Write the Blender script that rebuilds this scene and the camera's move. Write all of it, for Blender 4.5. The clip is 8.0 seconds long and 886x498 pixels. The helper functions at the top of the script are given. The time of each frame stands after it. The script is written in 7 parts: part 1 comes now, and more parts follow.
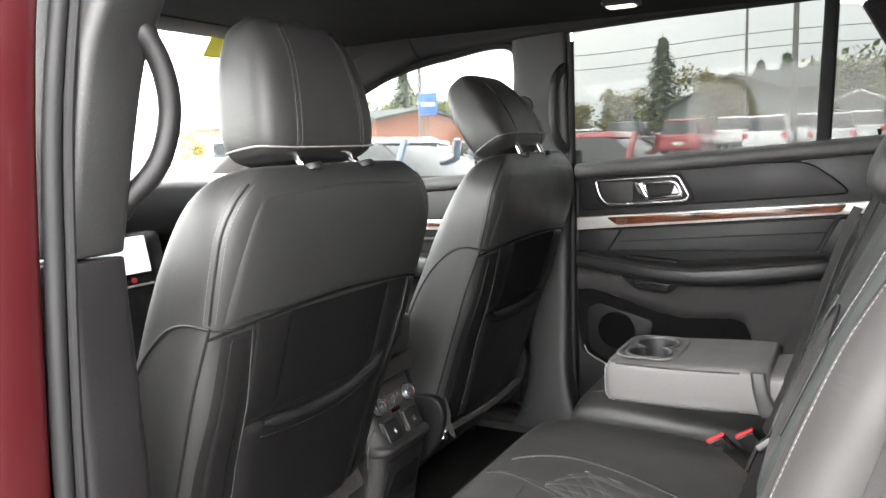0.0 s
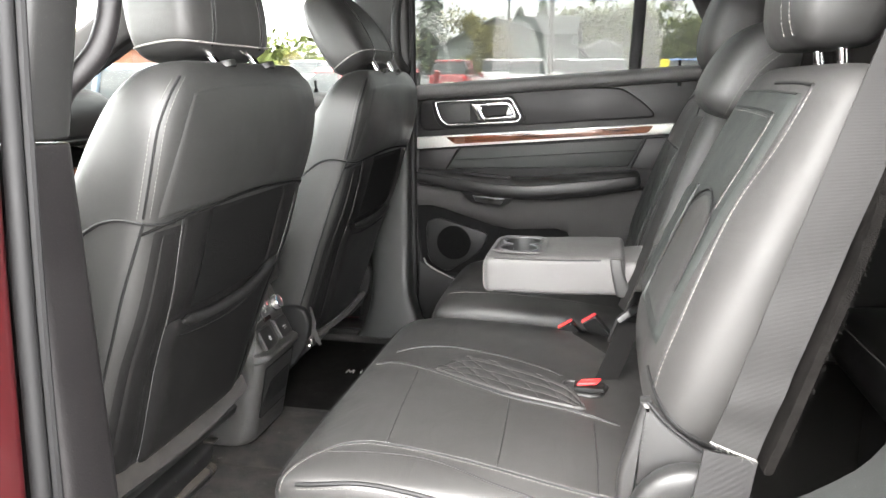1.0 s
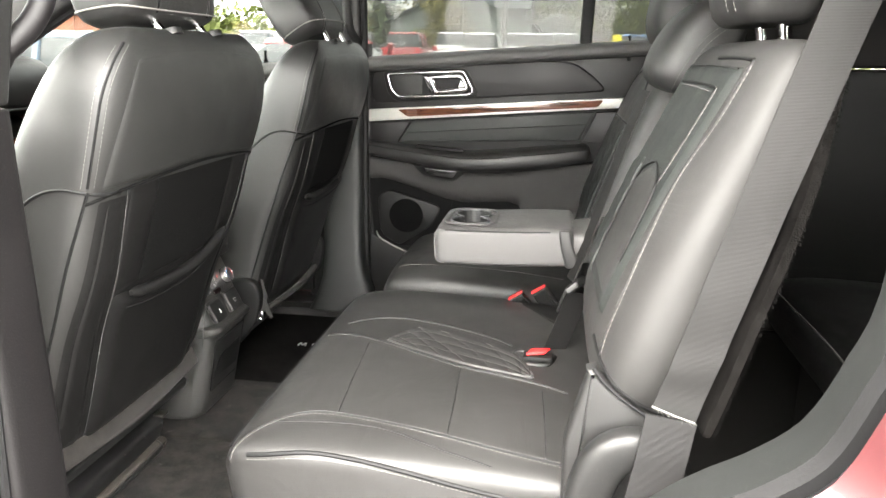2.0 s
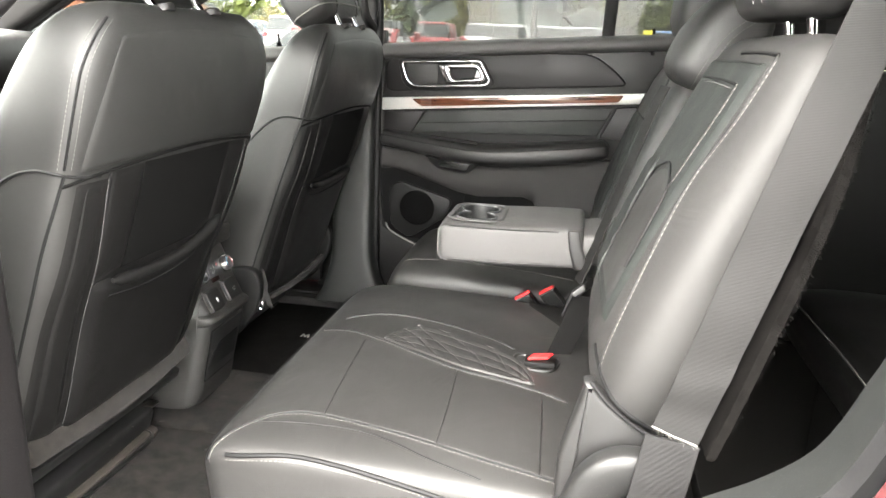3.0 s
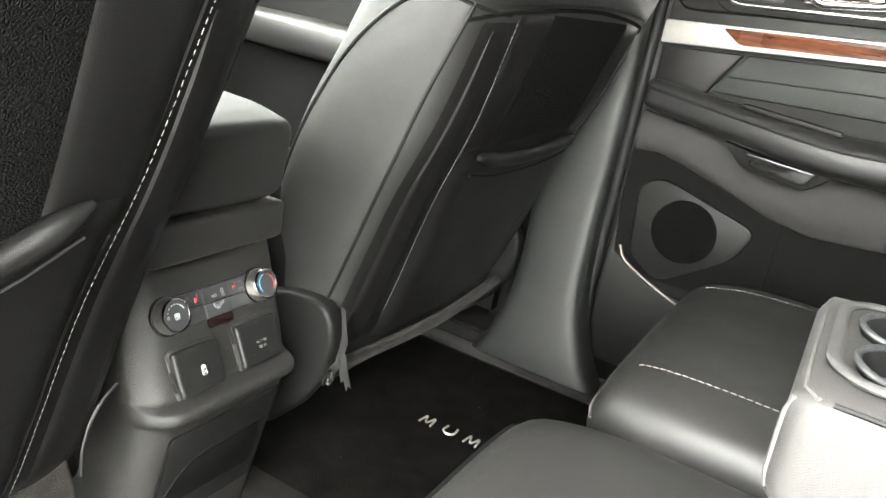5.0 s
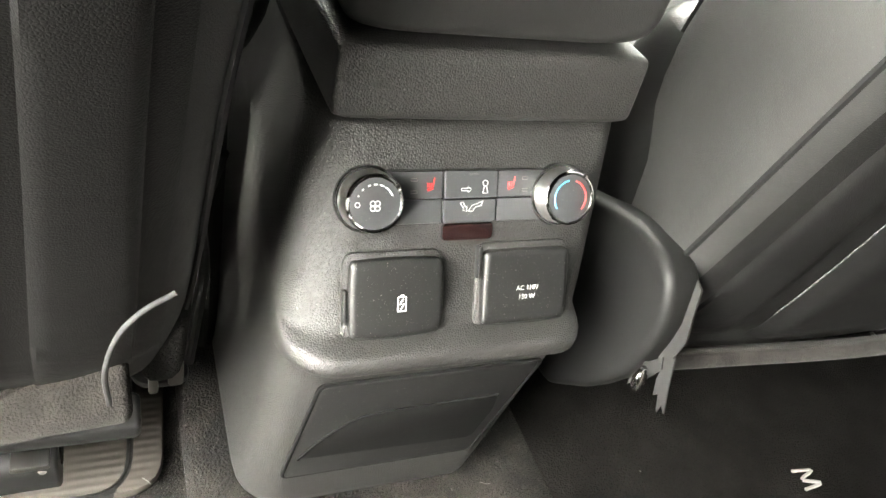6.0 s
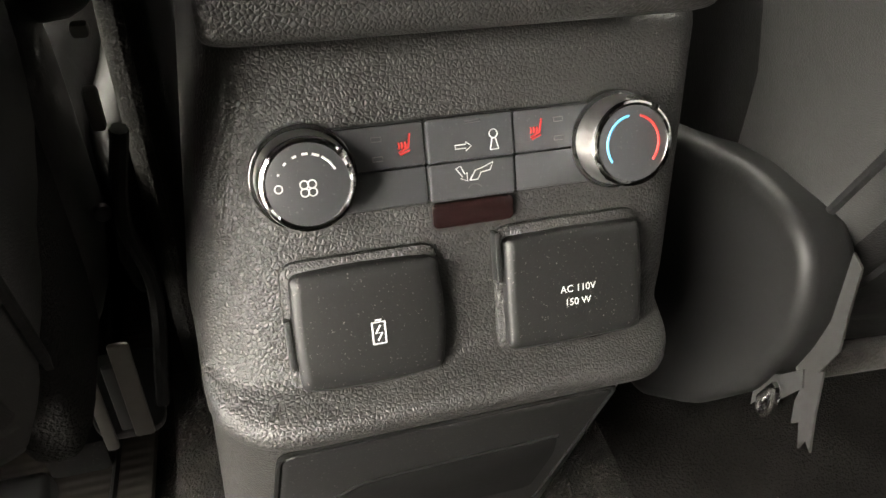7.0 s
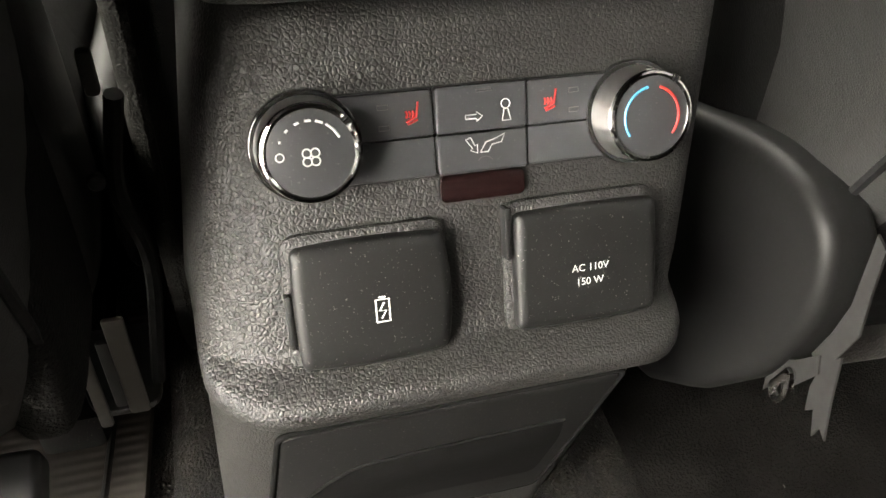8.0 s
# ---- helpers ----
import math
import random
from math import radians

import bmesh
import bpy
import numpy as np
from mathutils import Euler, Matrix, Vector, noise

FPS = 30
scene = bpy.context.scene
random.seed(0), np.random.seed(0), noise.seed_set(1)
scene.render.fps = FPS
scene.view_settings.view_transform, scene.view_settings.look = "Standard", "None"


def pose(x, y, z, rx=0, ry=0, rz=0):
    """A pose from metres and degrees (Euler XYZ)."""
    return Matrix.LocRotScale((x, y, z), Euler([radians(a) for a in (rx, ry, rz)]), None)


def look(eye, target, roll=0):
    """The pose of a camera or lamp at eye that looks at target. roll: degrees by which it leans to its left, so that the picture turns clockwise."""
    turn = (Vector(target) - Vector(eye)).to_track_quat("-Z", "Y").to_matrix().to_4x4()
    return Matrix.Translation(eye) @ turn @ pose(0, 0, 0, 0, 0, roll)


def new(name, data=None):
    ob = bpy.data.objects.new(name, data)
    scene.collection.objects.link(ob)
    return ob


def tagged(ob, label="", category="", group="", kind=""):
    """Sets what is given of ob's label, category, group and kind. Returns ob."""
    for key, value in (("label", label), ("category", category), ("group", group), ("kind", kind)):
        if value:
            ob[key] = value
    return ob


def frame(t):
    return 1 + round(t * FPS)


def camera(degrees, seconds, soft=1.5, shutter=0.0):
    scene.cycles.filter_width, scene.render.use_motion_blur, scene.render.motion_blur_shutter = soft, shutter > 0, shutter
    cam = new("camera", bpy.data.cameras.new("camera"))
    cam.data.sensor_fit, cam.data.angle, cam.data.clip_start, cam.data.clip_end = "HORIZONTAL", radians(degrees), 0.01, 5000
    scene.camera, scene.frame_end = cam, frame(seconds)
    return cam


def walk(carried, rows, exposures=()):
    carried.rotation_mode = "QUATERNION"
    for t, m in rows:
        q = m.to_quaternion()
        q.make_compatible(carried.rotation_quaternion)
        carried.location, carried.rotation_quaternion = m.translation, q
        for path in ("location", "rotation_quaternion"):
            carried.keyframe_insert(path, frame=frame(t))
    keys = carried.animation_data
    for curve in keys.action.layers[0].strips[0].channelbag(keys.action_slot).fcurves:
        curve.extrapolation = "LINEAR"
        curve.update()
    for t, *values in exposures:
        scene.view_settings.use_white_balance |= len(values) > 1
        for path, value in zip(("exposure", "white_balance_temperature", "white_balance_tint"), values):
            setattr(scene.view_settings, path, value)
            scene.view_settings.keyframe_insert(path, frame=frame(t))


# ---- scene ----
cam = camera(59.2, 8.0)
PATH = [
    (0, (0.822, -1.391, 1.317), (-0.123, 0.353, 1.061), -1.8),
    (0.5, (0.71, -1.449, 1.275), (0.051, 0.408, 0.931), -0.8),
    (1, (0.657, -1.553, 1.272), (0.263, 0.362, 0.853), 0.1),
    (1.5, (0.66, -1.563, 1.27), (0.382, 0.363, 0.808), 0.7),
    (3, (0.687, -1.495, 1.264), (0.36, 0.412, 0.759), 2.6),
    (3.5, (0.742, -1.287, 1.246), (0.287, 0.592, 0.732), 3.9),
    (4, (0.6, -0.933, 1.206), (0.051, 0.925, 0.71), 6.0),
    (4.2, (0.541, -0.813, 1.202), (-0.047, 1.02, 0.659), 7.1),
    (5.3, (0.376, -0.416, 1.095), (-0.713, 1.057, 0.293), 15.1),
    (5.5, (0.319, -0.32, 1.11), (-0.923, 0.888, 0.11), 18.7),
    (6, (0.256, -0.187, 1.021), (-1.138, 0.579, -0.192), 15.4),
    (6.5, (0.188, -0.123, 0.975), (-1.218, 0.399, -0.348), 6.8),
    (7, (0.151, -0.085, 0.94), (-1.262, 0.407, -0.387), 4.3),
    (7.5, (0.146, -0.084, 0.938), (-1.234, 0.402, -0.425), 4.8),
    (8, (0.143, -0.085, 0.93), (-1.238, 0.401, -0.432), 5.3),
]
EXPOSURES = [(0.0, 4.38, 6650, 13), (0.5, 4.5, 6700, 13), (1.0, 4.85, 6700, 12), (1.5, 4.78, 6950, 11), (3.5, 4.98, 6900, 11), (4.2, 5.5, 6750, 9), (5.5, 5.85, 7050, 7), (6.0, 6.7, 7200, 8), (6.5, 6.8, 7150, 4), (7.0, 5.65, 7500, 11), (8.0, 5.6, 7500, 11)]
walk(cam, [(t, look(eye, target, roll)) for t, eye, target, roll in PATH], EXPOSURES)

# ---- light ----
world = bpy.data.worlds.new("overcast_sky")
scene.world = world
world.use_nodes = True
wn, wl = world.node_tree.nodes, world.node_tree.links
wn.clear()
w_out, w_bg = wn.new("ShaderNodeOutputWorld"), wn.new("ShaderNodeBackground")
w_sky = wn.new("ShaderNodeTexSky")
w_sky.sky_type, w_sky.sun_disc = "NISHITA", False
w_sky.sun_elevation, w_sky.sun_rotation = radians(53), radians(206)
w_co, w_map = wn.new("ShaderNodeTexCoord"), wn.new("ShaderNodeMapping")
w_map.inputs["Scale"].default_value = (1.0, 1.0, 2.6)
w_noise = wn.new("ShaderNodeTexNoise")
w_noise.inputs["Scale"].default_value, w_noise.inputs["Detail"].default_value = 2.2, 5.0
w_ramp = wn.new("ShaderNodeValToRGB")
w_ramp.color_ramp.elements[0].position, w_ramp.color_ramp.elements[0].color = 0.32, (7.6, 7.9, 8.0, 1)
w_ramp.color_ramp.elements[1].position, w_ramp.color_ramp.elements[1].color = 0.66, (11.4, 11.4, 11.2, 1)
w_mix = wn.new("ShaderNodeMix")
w_mix.data_type = "RGBA"
w_mix.inputs[0].default_value = 0.92
w_bg.inputs["Strength"].default_value = 0.105
wl.new(w_co.outputs["Generated"], w_map.inputs[0])
wl.new(w_map.outputs[0], w_noise.inputs["Vector"])
wl.new(w_noise.outputs[0], w_ramp.inputs[0])
wl.new(w_sky.outputs[0], w_mix.inputs[6])
# thin cloud is brighter overhead and on the sun's side of the sky
w_dir, w_side, w_glow = wn.new("ShaderNodeVectorMath"), wn.new("ShaderNodeMapRange"), wn.new("ShaderNodeVectorMath")
w_dir.operation, w_glow.operation = "DOT_PRODUCT", "SCALE"
w_dir.inputs[1].default_value = Vector((-2.0, -4.5, 8.7)).normalized()
w_side.inputs["From Min"].default_value, w_side.inputs["To Min"].default_value, w_side.inputs["To Max"].default_value = -1.0, 0.25, 1.95
wl.new(w_co.outputs["Generated"], w_dir.inputs[0])
wl.new(w_dir.outputs["Value"], w_side.inputs["Value"])
wl.new(w_ramp.outputs[0], w_glow.inputs[0])
wl.new(w_side.outputs[0], w_glow.inputs["Scale"])
wl.new(w_glow.outputs[0], w_mix.inputs[7])
wl.new(w_mix.outputs[2], w_bg.inputs[0])
wl.new(w_bg.outputs[0], w_out.inputs[0])

sun = new("sun", bpy.data.lights.new("sun", "SUN"))
sun.data.energy, sun.data.angle, sun.data.color = 0.5, radians(50), (1.0, 0.97, 0.92)
sun.matrix_world = look((-3.0, -6.0, 9.9), (0, 0, 1))

# ---- materials ----


def shade(name, color, rough=0.5, metal=0.0, grain=0.0, grain_scale=400.0, cells=False, spread=0.12, blotch=6.0,
          rough_spread=0.08, coat=0.0, ior=1.5, sheen=0.0, dist=0.002, dust=0.0, dust_color=(0.35, 0.33, 0.3), contrast=0.325, creases=0.0):
    """A surface with colour blotches, uneven gloss, fine relief and, where asked, specks of dust."""
    m = bpy.data.materials.new(name)
    m.use_nodes = True
    n, l = m.node_tree.nodes, m.node_tree.links
    b = n["Principled BSDF"]
    b.inputs["Metallic"].default_value, b.inputs["IOR"].default_value = metal, ior
    b.inputs["Coat Weight"].default_value, b.inputs["Coat Roughness"].default_value = coat, 0.06
    b.inputs["Sheen Weight"].default_value = sheen
    co = n.new("ShaderNodeTexCoord")
    big = n.new("ShaderNodeTexNoise")
    big.inputs["Scale"].default_value, big.inputs["Detail"].default_value = blotch, 6.0
    l.new(co.outputs["Object"], big.inputs["Vector"])
    fine = n.new("ShaderNodeTexNoise")
    fine.inputs["Scale"].default_value, fine.inputs["Detail"].default_value = grain_scale * 0.4, 3.0
    l.new(co.outputs["Object"], fine.inputs["Vector"])
    both = n.new("ShaderNodeMath")
    both.operation = "MULTIPLY_ADD"
    both.inputs[1].default_value = 0.35
    l.new(fine.outputs[0], both.inputs[0])
    l.new(big.outputs[0], both.inputs[2])
    rng = n.new("ShaderNodeMapRange")
    rng.inputs["From Min"].default_value, rng.inputs["From Max"].default_value = 0.675 - contrast, 0.675 + contrast
    rng.inputs["To Min"].default_value, rng.inputs["To Max"].default_value = 1.0 - spread, 1.0 + spread
    l.new(both.outputs[0], rng.inputs["Value"])
    tone = n.new("ShaderNodeMix")
    tone.data_type, tone.blend_type = "RGBA", "MULTIPLY"
    tone.inputs[0].default_value = 1.0
    tone.inputs[6].default_value = (*color, 1)
    l.new(rng.outputs[0], tone.inputs[7])
    last = tone.outputs[2]
    if dust:
        sp = n.new("ShaderNodeTexNoise")
        sp.inputs["Scale"].default_value, sp.inputs["Detail"].default_value = 900.0, 2.0
        l.new(co.outputs["Object"], sp.inputs["Vector"])
        st = n.new("ShaderNodeMapRange")
        st.inputs["From Min"].default_value, st.inputs["From Max"].default_value = 0.66, 0.78
        st.inputs["To Max"].default_value = dust
        l.new(sp.outputs[0], st.inputs["Value"])
        dm = n.new("ShaderNodeMix")
        dm.data_type = "RGBA"
        dm.inputs[7].default_value = (*dust_color, 1)
        l.new(st.outputs[0], dm.inputs[0])
        l.new(last, dm.inputs[6])
        last = dm.outputs[2]
    l.new(last, b.inputs["Base Color"])
    rr = n.new("ShaderNodeMapRange")
    rr.inputs["From Min"].default_value, rr.inputs["From Max"].default_value = 0.3, 0.7
    rr.inputs["To Min"].default_value, rr.inputs["To Max"].default_value = max(rough - rough_spread, 0.02), min(rough + rough_spread, 1)
    l.new(big.outputs[0], rr.inputs["Value"])
    l.new(rr.outputs[0], b.inputs["Roughness"])
    if grain:
        bump = n.new("ShaderNodeBump")
        bump.inputs["Strength"].default_value, bump.inputs["Distance"].default_value = grain, dist
        if cells:
            wob = n.new("ShaderNodeTexNoise")
            wob.inputs["Scale"].default_value = grain_scale * 0.5
            l.new(co.outputs["Object"], wob.inputs["Vector"])
            mv = n.new("ShaderNodeMix")
            mv.data_type, mv.blend_type = "RGBA", "LINEAR_LIGHT"
            mv.inputs[0].default_value = 0.25 / grain_scale
            l.new(co.outputs["Object"], mv.inputs[6])
            l.new(wob.outputs["Color"], mv.inputs[7])
            v = n.new("ShaderNodeTexVoronoi")
            v.feature = "DISTANCE_TO_EDGE"
            v.inputs["Scale"].default_value = grain_scale
            l.new(mv.outputs[2], v.inputs["Vector"])
            cl = n.new("ShaderNodeMapRange")
            cl.interpolation_type = "SMOOTHSTEP"
            cl.inputs["From Min"].default_value, cl.inputs["From Max"].default_value = -0.06, 0.34
            l.new(v.outputs["Distance"], cl.inputs["Value"])
            l.new(cl.outputs[0], bump.inputs["Height"])
        else:
            l.new(fine.outputs[0], bump.inputs["Height"])
        if creases:
            # soft dents and pulled folds of stretched hide
            mp, wr = n.new("ShaderNodeMapping"), n.new("ShaderNodeTexNoise")
            mp.inputs["Scale"].default_value = (1.0, 0.55, 0.8)
            wr.inputs["Scale"].default_value, wr.inputs["Detail"].default_value, wr.inputs["Distortion"].default_value = 17.0, 4.0, 0.8
            low = n.new("ShaderNodeBump")
            low.inputs["Strength"].default_value, low.inputs["Distance"].default_value = creases, 0.012
            l.new(co.outputs["Object"], mp.inputs[0])
            l.new(mp.outputs[0], wr.inputs["Vector"])
            l.new(wr.outputs[0], low.inputs["Height"])
            l.new(low.outputs[0], bump.inputs["Normal"])
        l.new(bump.outputs[0], b.inputs["Normal"])
    return m


def glassy(name, tint, gloss=0.03, haze=0.0):
    """A clear or tinted pane: light goes straight through, the surface mirrors more at a slant, a haze stands for glare
    on dusty glass.
    """
    m = bpy.data.materials.new(name)
    m.use_nodes = True
    n, l = m.node_tree.nodes, m.node_tree.links
    n.clear()
    out, mix = n.new("ShaderNodeOutputMaterial"), n.new("ShaderNodeMixShader")
    tr, gl, lw = n.new("ShaderNodeBsdfTransparent"), n.new("ShaderNodeBsdfGlossy"), n.new("ShaderNodeLayerWeight")
    tr.inputs[0].default_value = (*tint, 1)
    gl.inputs["Roughness"].default_value = gloss
    pw, ad = n.new("ShaderNodeMath"), n.new("ShaderNodeMath")
    pw.operation, pw.inputs[1].default_value = "POWER", 5.0
    ad.operation, ad.inputs[1].default_value, ad.inputs[2].default_value = "MULTIPLY_ADD", 0.9, 0.008
    lw.inputs["Blend"].default_value = 0.5
    l.new(lw.outputs["Facing"], pw.inputs[0])
    l.new(pw.outputs[0], ad.inputs[0])
    l.new(ad.outputs[0], mix.inputs[0])
    body = tr.outputs[0]
    if haze:
        film, dm = n.new("ShaderNodeBsdfTranslucent"), n.new("ShaderNodeMixShader")
        film.inputs[0].default_value = (0.75, 0.76, 0.72, 1)
        dm.inputs[0].default_value = haze
        l.new(body, dm.inputs[1])
        l.new(film.outputs[0], dm.inputs[2])
        body = dm.outputs[0]
    l.new(body, mix.inputs[1])
    l.new(gl.outputs[0], mix.inputs[2])
    l.new(mix.outputs[0], out.inputs[0])
    return m


def woven(name, color, pitch, rough=0.6, depth=0.4, axis="z", color2=None, turn=0.0):
    """Cloth with fine parallel ribs."""
    m = shade(name, color, rough, grain=0.0, spread=0.1)
    n, l = m.node_tree.nodes, m.node_tree.links
    b = n["Principled BSDF"]
    b.inputs["IOR"].default_value = 1.3
    co, mp, wv = n.new("ShaderNodeTexCoord"), n.new("ShaderNodeMapping"), n.new("ShaderNodeTexWave")
    mp.inputs["Rotation"].default_value = (0, radians(turn), 0)
    wv.bands_direction = axis.upper()
    wv.inputs["Scale"].default_value = 0.314 / pitch
    wv.inputs["Distortion"].default_value = 0.4
    bump = n.new("ShaderNodeBump")
    bump.inputs["Strength"].default_value, bump.inputs["Distance"].default_value = depth, 0.001
    l.new(co.outputs["Object"], mp.inputs[0])
    l.new(mp.outputs[0], wv.inputs["Vector"])
    l.new(wv.outputs[0], bump.inputs["Height"])
    l.new(bump.outputs[0], b.inputs["Normal"])
    return m


def wooden(name):
    m = shade(name, (0.09, 0.03, 0.015), 0.22, coat=0.7, spread=0.05)
    n, l = m.node_tree.nodes, m.node_tree.links
    co, mp, nz, rp = n.new("ShaderNodeTexCoord"), n.new("ShaderNodeMapping"), n.new("ShaderNodeTexNoise"), n.new("ShaderNodeValToRGB")
    mp.inputs["Scale"].default_value = (9, 60, 130)
    nz.inputs["Scale"].default_value, nz.inputs["Detail"].default_value, nz.inputs["Distortion"].default_value = 1.0, 8.0, 1.2
    rp.color_ramp.elements[0].position, rp.color_ramp.elements[0].color = 0.32, (0.03, 0.011, 0.007, 1)
    rp.color_ramp.elements[1].position, rp.color_ramp.elements[1].color = 0.72, (0.16, 0.055, 0.026, 1)
    l.new(co.outputs["Object"], mp.inputs[0])
    l.new(mp.outputs[0], nz.inputs["Vector"])
    l.new(nz.outputs[0], rp.inputs[0])
    l.new(rp.outputs[0], n["Principled BSDF"].inputs["Base Color"])
    return m


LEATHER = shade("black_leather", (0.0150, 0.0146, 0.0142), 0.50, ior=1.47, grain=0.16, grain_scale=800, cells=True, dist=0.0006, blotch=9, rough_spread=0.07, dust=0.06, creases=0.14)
# lighter copy of the seat-back skin, for the light on the shoulders
LIT_SHOULDER = shade("lit_black_shoulder_leather", (0.0115, 0.0116, 0.0112), 0.45, ior=1.5, grain=0.2, grain_scale=800, cells=True, dist=0.0006, blotch=9, rough_spread=0.07, dust=0.05, creases=0.10)
# copy of LEATHER, its highlight softened through colour and gloss
DULLED_LEATHER = shade("highlight_dulled_backrest_leather", (0.0185, 0.0180, 0.0175), 0.60, ior=1.38, grain=0.18, grain_scale=800, cells=True, dist=0.0006, blotch=9, rough_spread=0.08, dust=0.05, creases=0.16)
# darker copy of the seat skin, with shade put into its colour
SHADED_VINYL = shade("shaded_black_seat_vinyl", (0.0052, 0.0051, 0.0051), 0.38, ior=1.29, grain=0.22, grain_scale=800, cells=True, dist=0.0006, blotch=9, rough_spread=0.06, dust=0.05, creases=0.10)
LEATHER_GREY = shade("grey_black_leather", (0.044, 0.0425, 0.0415), 0.57, ior=1.5, grain=0.30, grain_scale=900, cells=True, dist=0.0006, blotch=9, rough_spread=0.09, creases=0.14)
LEATHER_PERF = shade("black_insert_leather", (0.0085, 0.0102, 0.0094), 0.56, ior=1.42, creases=0.10, grain=0.3, grain_scale=700, cells=True, dist=0.0006, blotch=12)
VINYL = shade("black_vinyl", (0.0090, 0.0088, 0.0088), 0.44, creases=0.06, grain=0.2, grain_scale=800, cells=True, dist=0.0006, ior=1.45)
PLASTIC = shade("black_grained_plastic", (0.0115, 0.0110, 0.0104), 0.5, ior=1.53, grain=0.38, grain_scale=600, cells=True, dist=0.0009, dust=0.3)
PLASTIC_SMOOTH = shade("black_matt_plastic", (0.0062, 0.0062, 0.0062), 0.5, ior=1.42, grain=0.12, grain_scale=2000, dist=0.0005, dust=0.35)
PLASTIC_BUTTON = shade("charcoal_button_plastic", (0.030, 0.031, 0.033), 0.42, grain=0.05, grain_scale=2500, dist=0.0004, dust=0.15)
PLASTIC_GREY = shade("charcoal_trim_plastic", (0.0045, 0.0040, 0.0043), 0.5, ior=1.32, grain=0.3, grain_scale=900, dist=0.0006, dust=0.15)
DOOR_LOWER = shade("grained_charcoal_door_plastic", (0.0145, 0.0135, 0.0132), 0.58, ior=1.45, grain=0.5, grain_scale=900, cells=True, dist=0.0008, dust=0.2)
DOORWAY_PLASTIC = shade("black_doorway_plastic", (0.0105, 0.0114, 0.0111), 0.5, ior=1.34, grain=0.2, grain_scale=900, dist=0.0006, dust=0.3)
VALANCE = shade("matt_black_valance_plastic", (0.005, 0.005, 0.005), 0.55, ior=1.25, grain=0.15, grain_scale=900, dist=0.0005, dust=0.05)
# for black parts, and for shade put into gaps and cavities
DEEP_BLACK = shade("deep_black_rubber_and_shade", (0.004, 0.004, 0.004), 0.9, ior=1.15)
GLOSS_BLACK = shade("gloss_black_plastic", (0.012, 0.012, 0.012), 0.12, spread=0.03)
RUBBER = shade("black_rubber_seal", (0.005, 0.005, 0.0053), 0.6, grain=0.15, grain_scale=600, ior=1.3)
# cargo carpet; its black also paints shade at the buckles and recliner cover
CARGO_AND_SHADE = shade("black_cargo_carpet_and_shade", (0.010, 0.0095, 0.009), 0.95, grain=0.9, grain_scale=1600, dist=0.003, spread=0.3, ior=1.2)
CARPET = shade("charcoal_carpet", (0.0115, 0.0098, 0.0085), 0.95, grain=1.0, grain_scale=1400, dist=0.006, spread=0.75, blotch=26, contrast=0.11, sheen=0.03, dust=0.4, ior=1.22)
MATPILE = shade("black_floor_mat_pile", (0.0052, 0.0049, 0.0046), 0.95, grain=0.9, grain_scale=1600, dist=0.003, spread=0.6, blotch=30, contrast=0.2, dust=0.03, ior=1.1)
FELT = shade("grey_seat_back_felt", (0.0125, 0.0112, 0.0102), 0.95, grain=0.7, grain_scale=1800, dist=0.0014, spread=0.45, blotch=70, contrast=0.2, sheen=0.05, ior=1.15)
BOARD_FELT = shade("charcoal_seat_board_carpet", (0.006, 0.0055, 0.0052), 0.95, grain=0.9, grain_scale=1500, dist=0.002, spread=0.5, blotch=60, contrast=0.2, ior=1.12)
HEADLINER = shade("black_headliner_cloth", (0.02, 0.019, 0.019), 0.95, grain=0.3, grain_scale=1500, ior=1.25)
BRIGHT_CHROME = shade("brushed_bright_chrome", (0.60, 0.60, 0.60), 0.2, metal=1.0, spread=0.02, rough_spread=0.03)
CHROME = shade("chrome", (0.8, 0.8, 0.8), 0.07, metal=1.0, spread=0.02, rough_spread=0.02)
SATIN = shade("satin_silver_trim", (0.66, 0.65, 0.63), 0.36, metal=0.75, spread=0.04)
STEEL = shade("bare_steel", (0.14, 0.135, 0.125), 0.4, metal=1.0, spread=0.15)
DARK_STEEL = shade("black_painted_steel", (0.008, 0.008, 0.008), 0.35, spread=0.2)
WOOD = wooden("dark_wood_veneer")
RED_PAINT = shade("dark_red_metallic_paint", (0.034, 0.003, 0.004), 0.36, coat=0.45, spread=0.1, grain_scale=3000, metal=0.25)
THREAD = shade("off_white_thread", (0.125, 0.120, 0.113), 0.7, spread=0.1)
THREAD_DIM = shade("grey_thread", (0.072, 0.070, 0.067), 0.7, spread=0.1)
WHITE_INK = shade("white_print", (0.52, 0.52, 0.51), 0.6, spread=0.04)
RED_INK = shade("red_print", (0.45, 0.03, 0.026), 0.5, spread=0.04)
BLUE_INK = shade("blue_print", (0.06, 0.35, 0.62), 0.5, spread=0.04)
BUCKLE_RED = shade("red_buckle_plastic", (0.70, 0.022, 0.022), 0.35, spread=0.06)
BROWN_WINDOW = shade("dark_brown_sensor_window", (0.007, 0.0028, 0.0028), 0.28, spread=0.03, ior=1.4)
WEBBING = woven("grey_seat_belt_webbing", (0.0078, 0.0076, 0.0074), 0.0014, 0.6, 0.2, "z")
WEBBING_DARK = woven("dark_seat_belt_webbing", (0.0062, 0.0060, 0.0060), 0.0014, 0.55, 0.35, "z")
KNOB_SILVER = shade("worn_silver_knob", (0.52, 0.51, 0.50), 0.34, metal=1.0, spread=0.25, blotch=90)
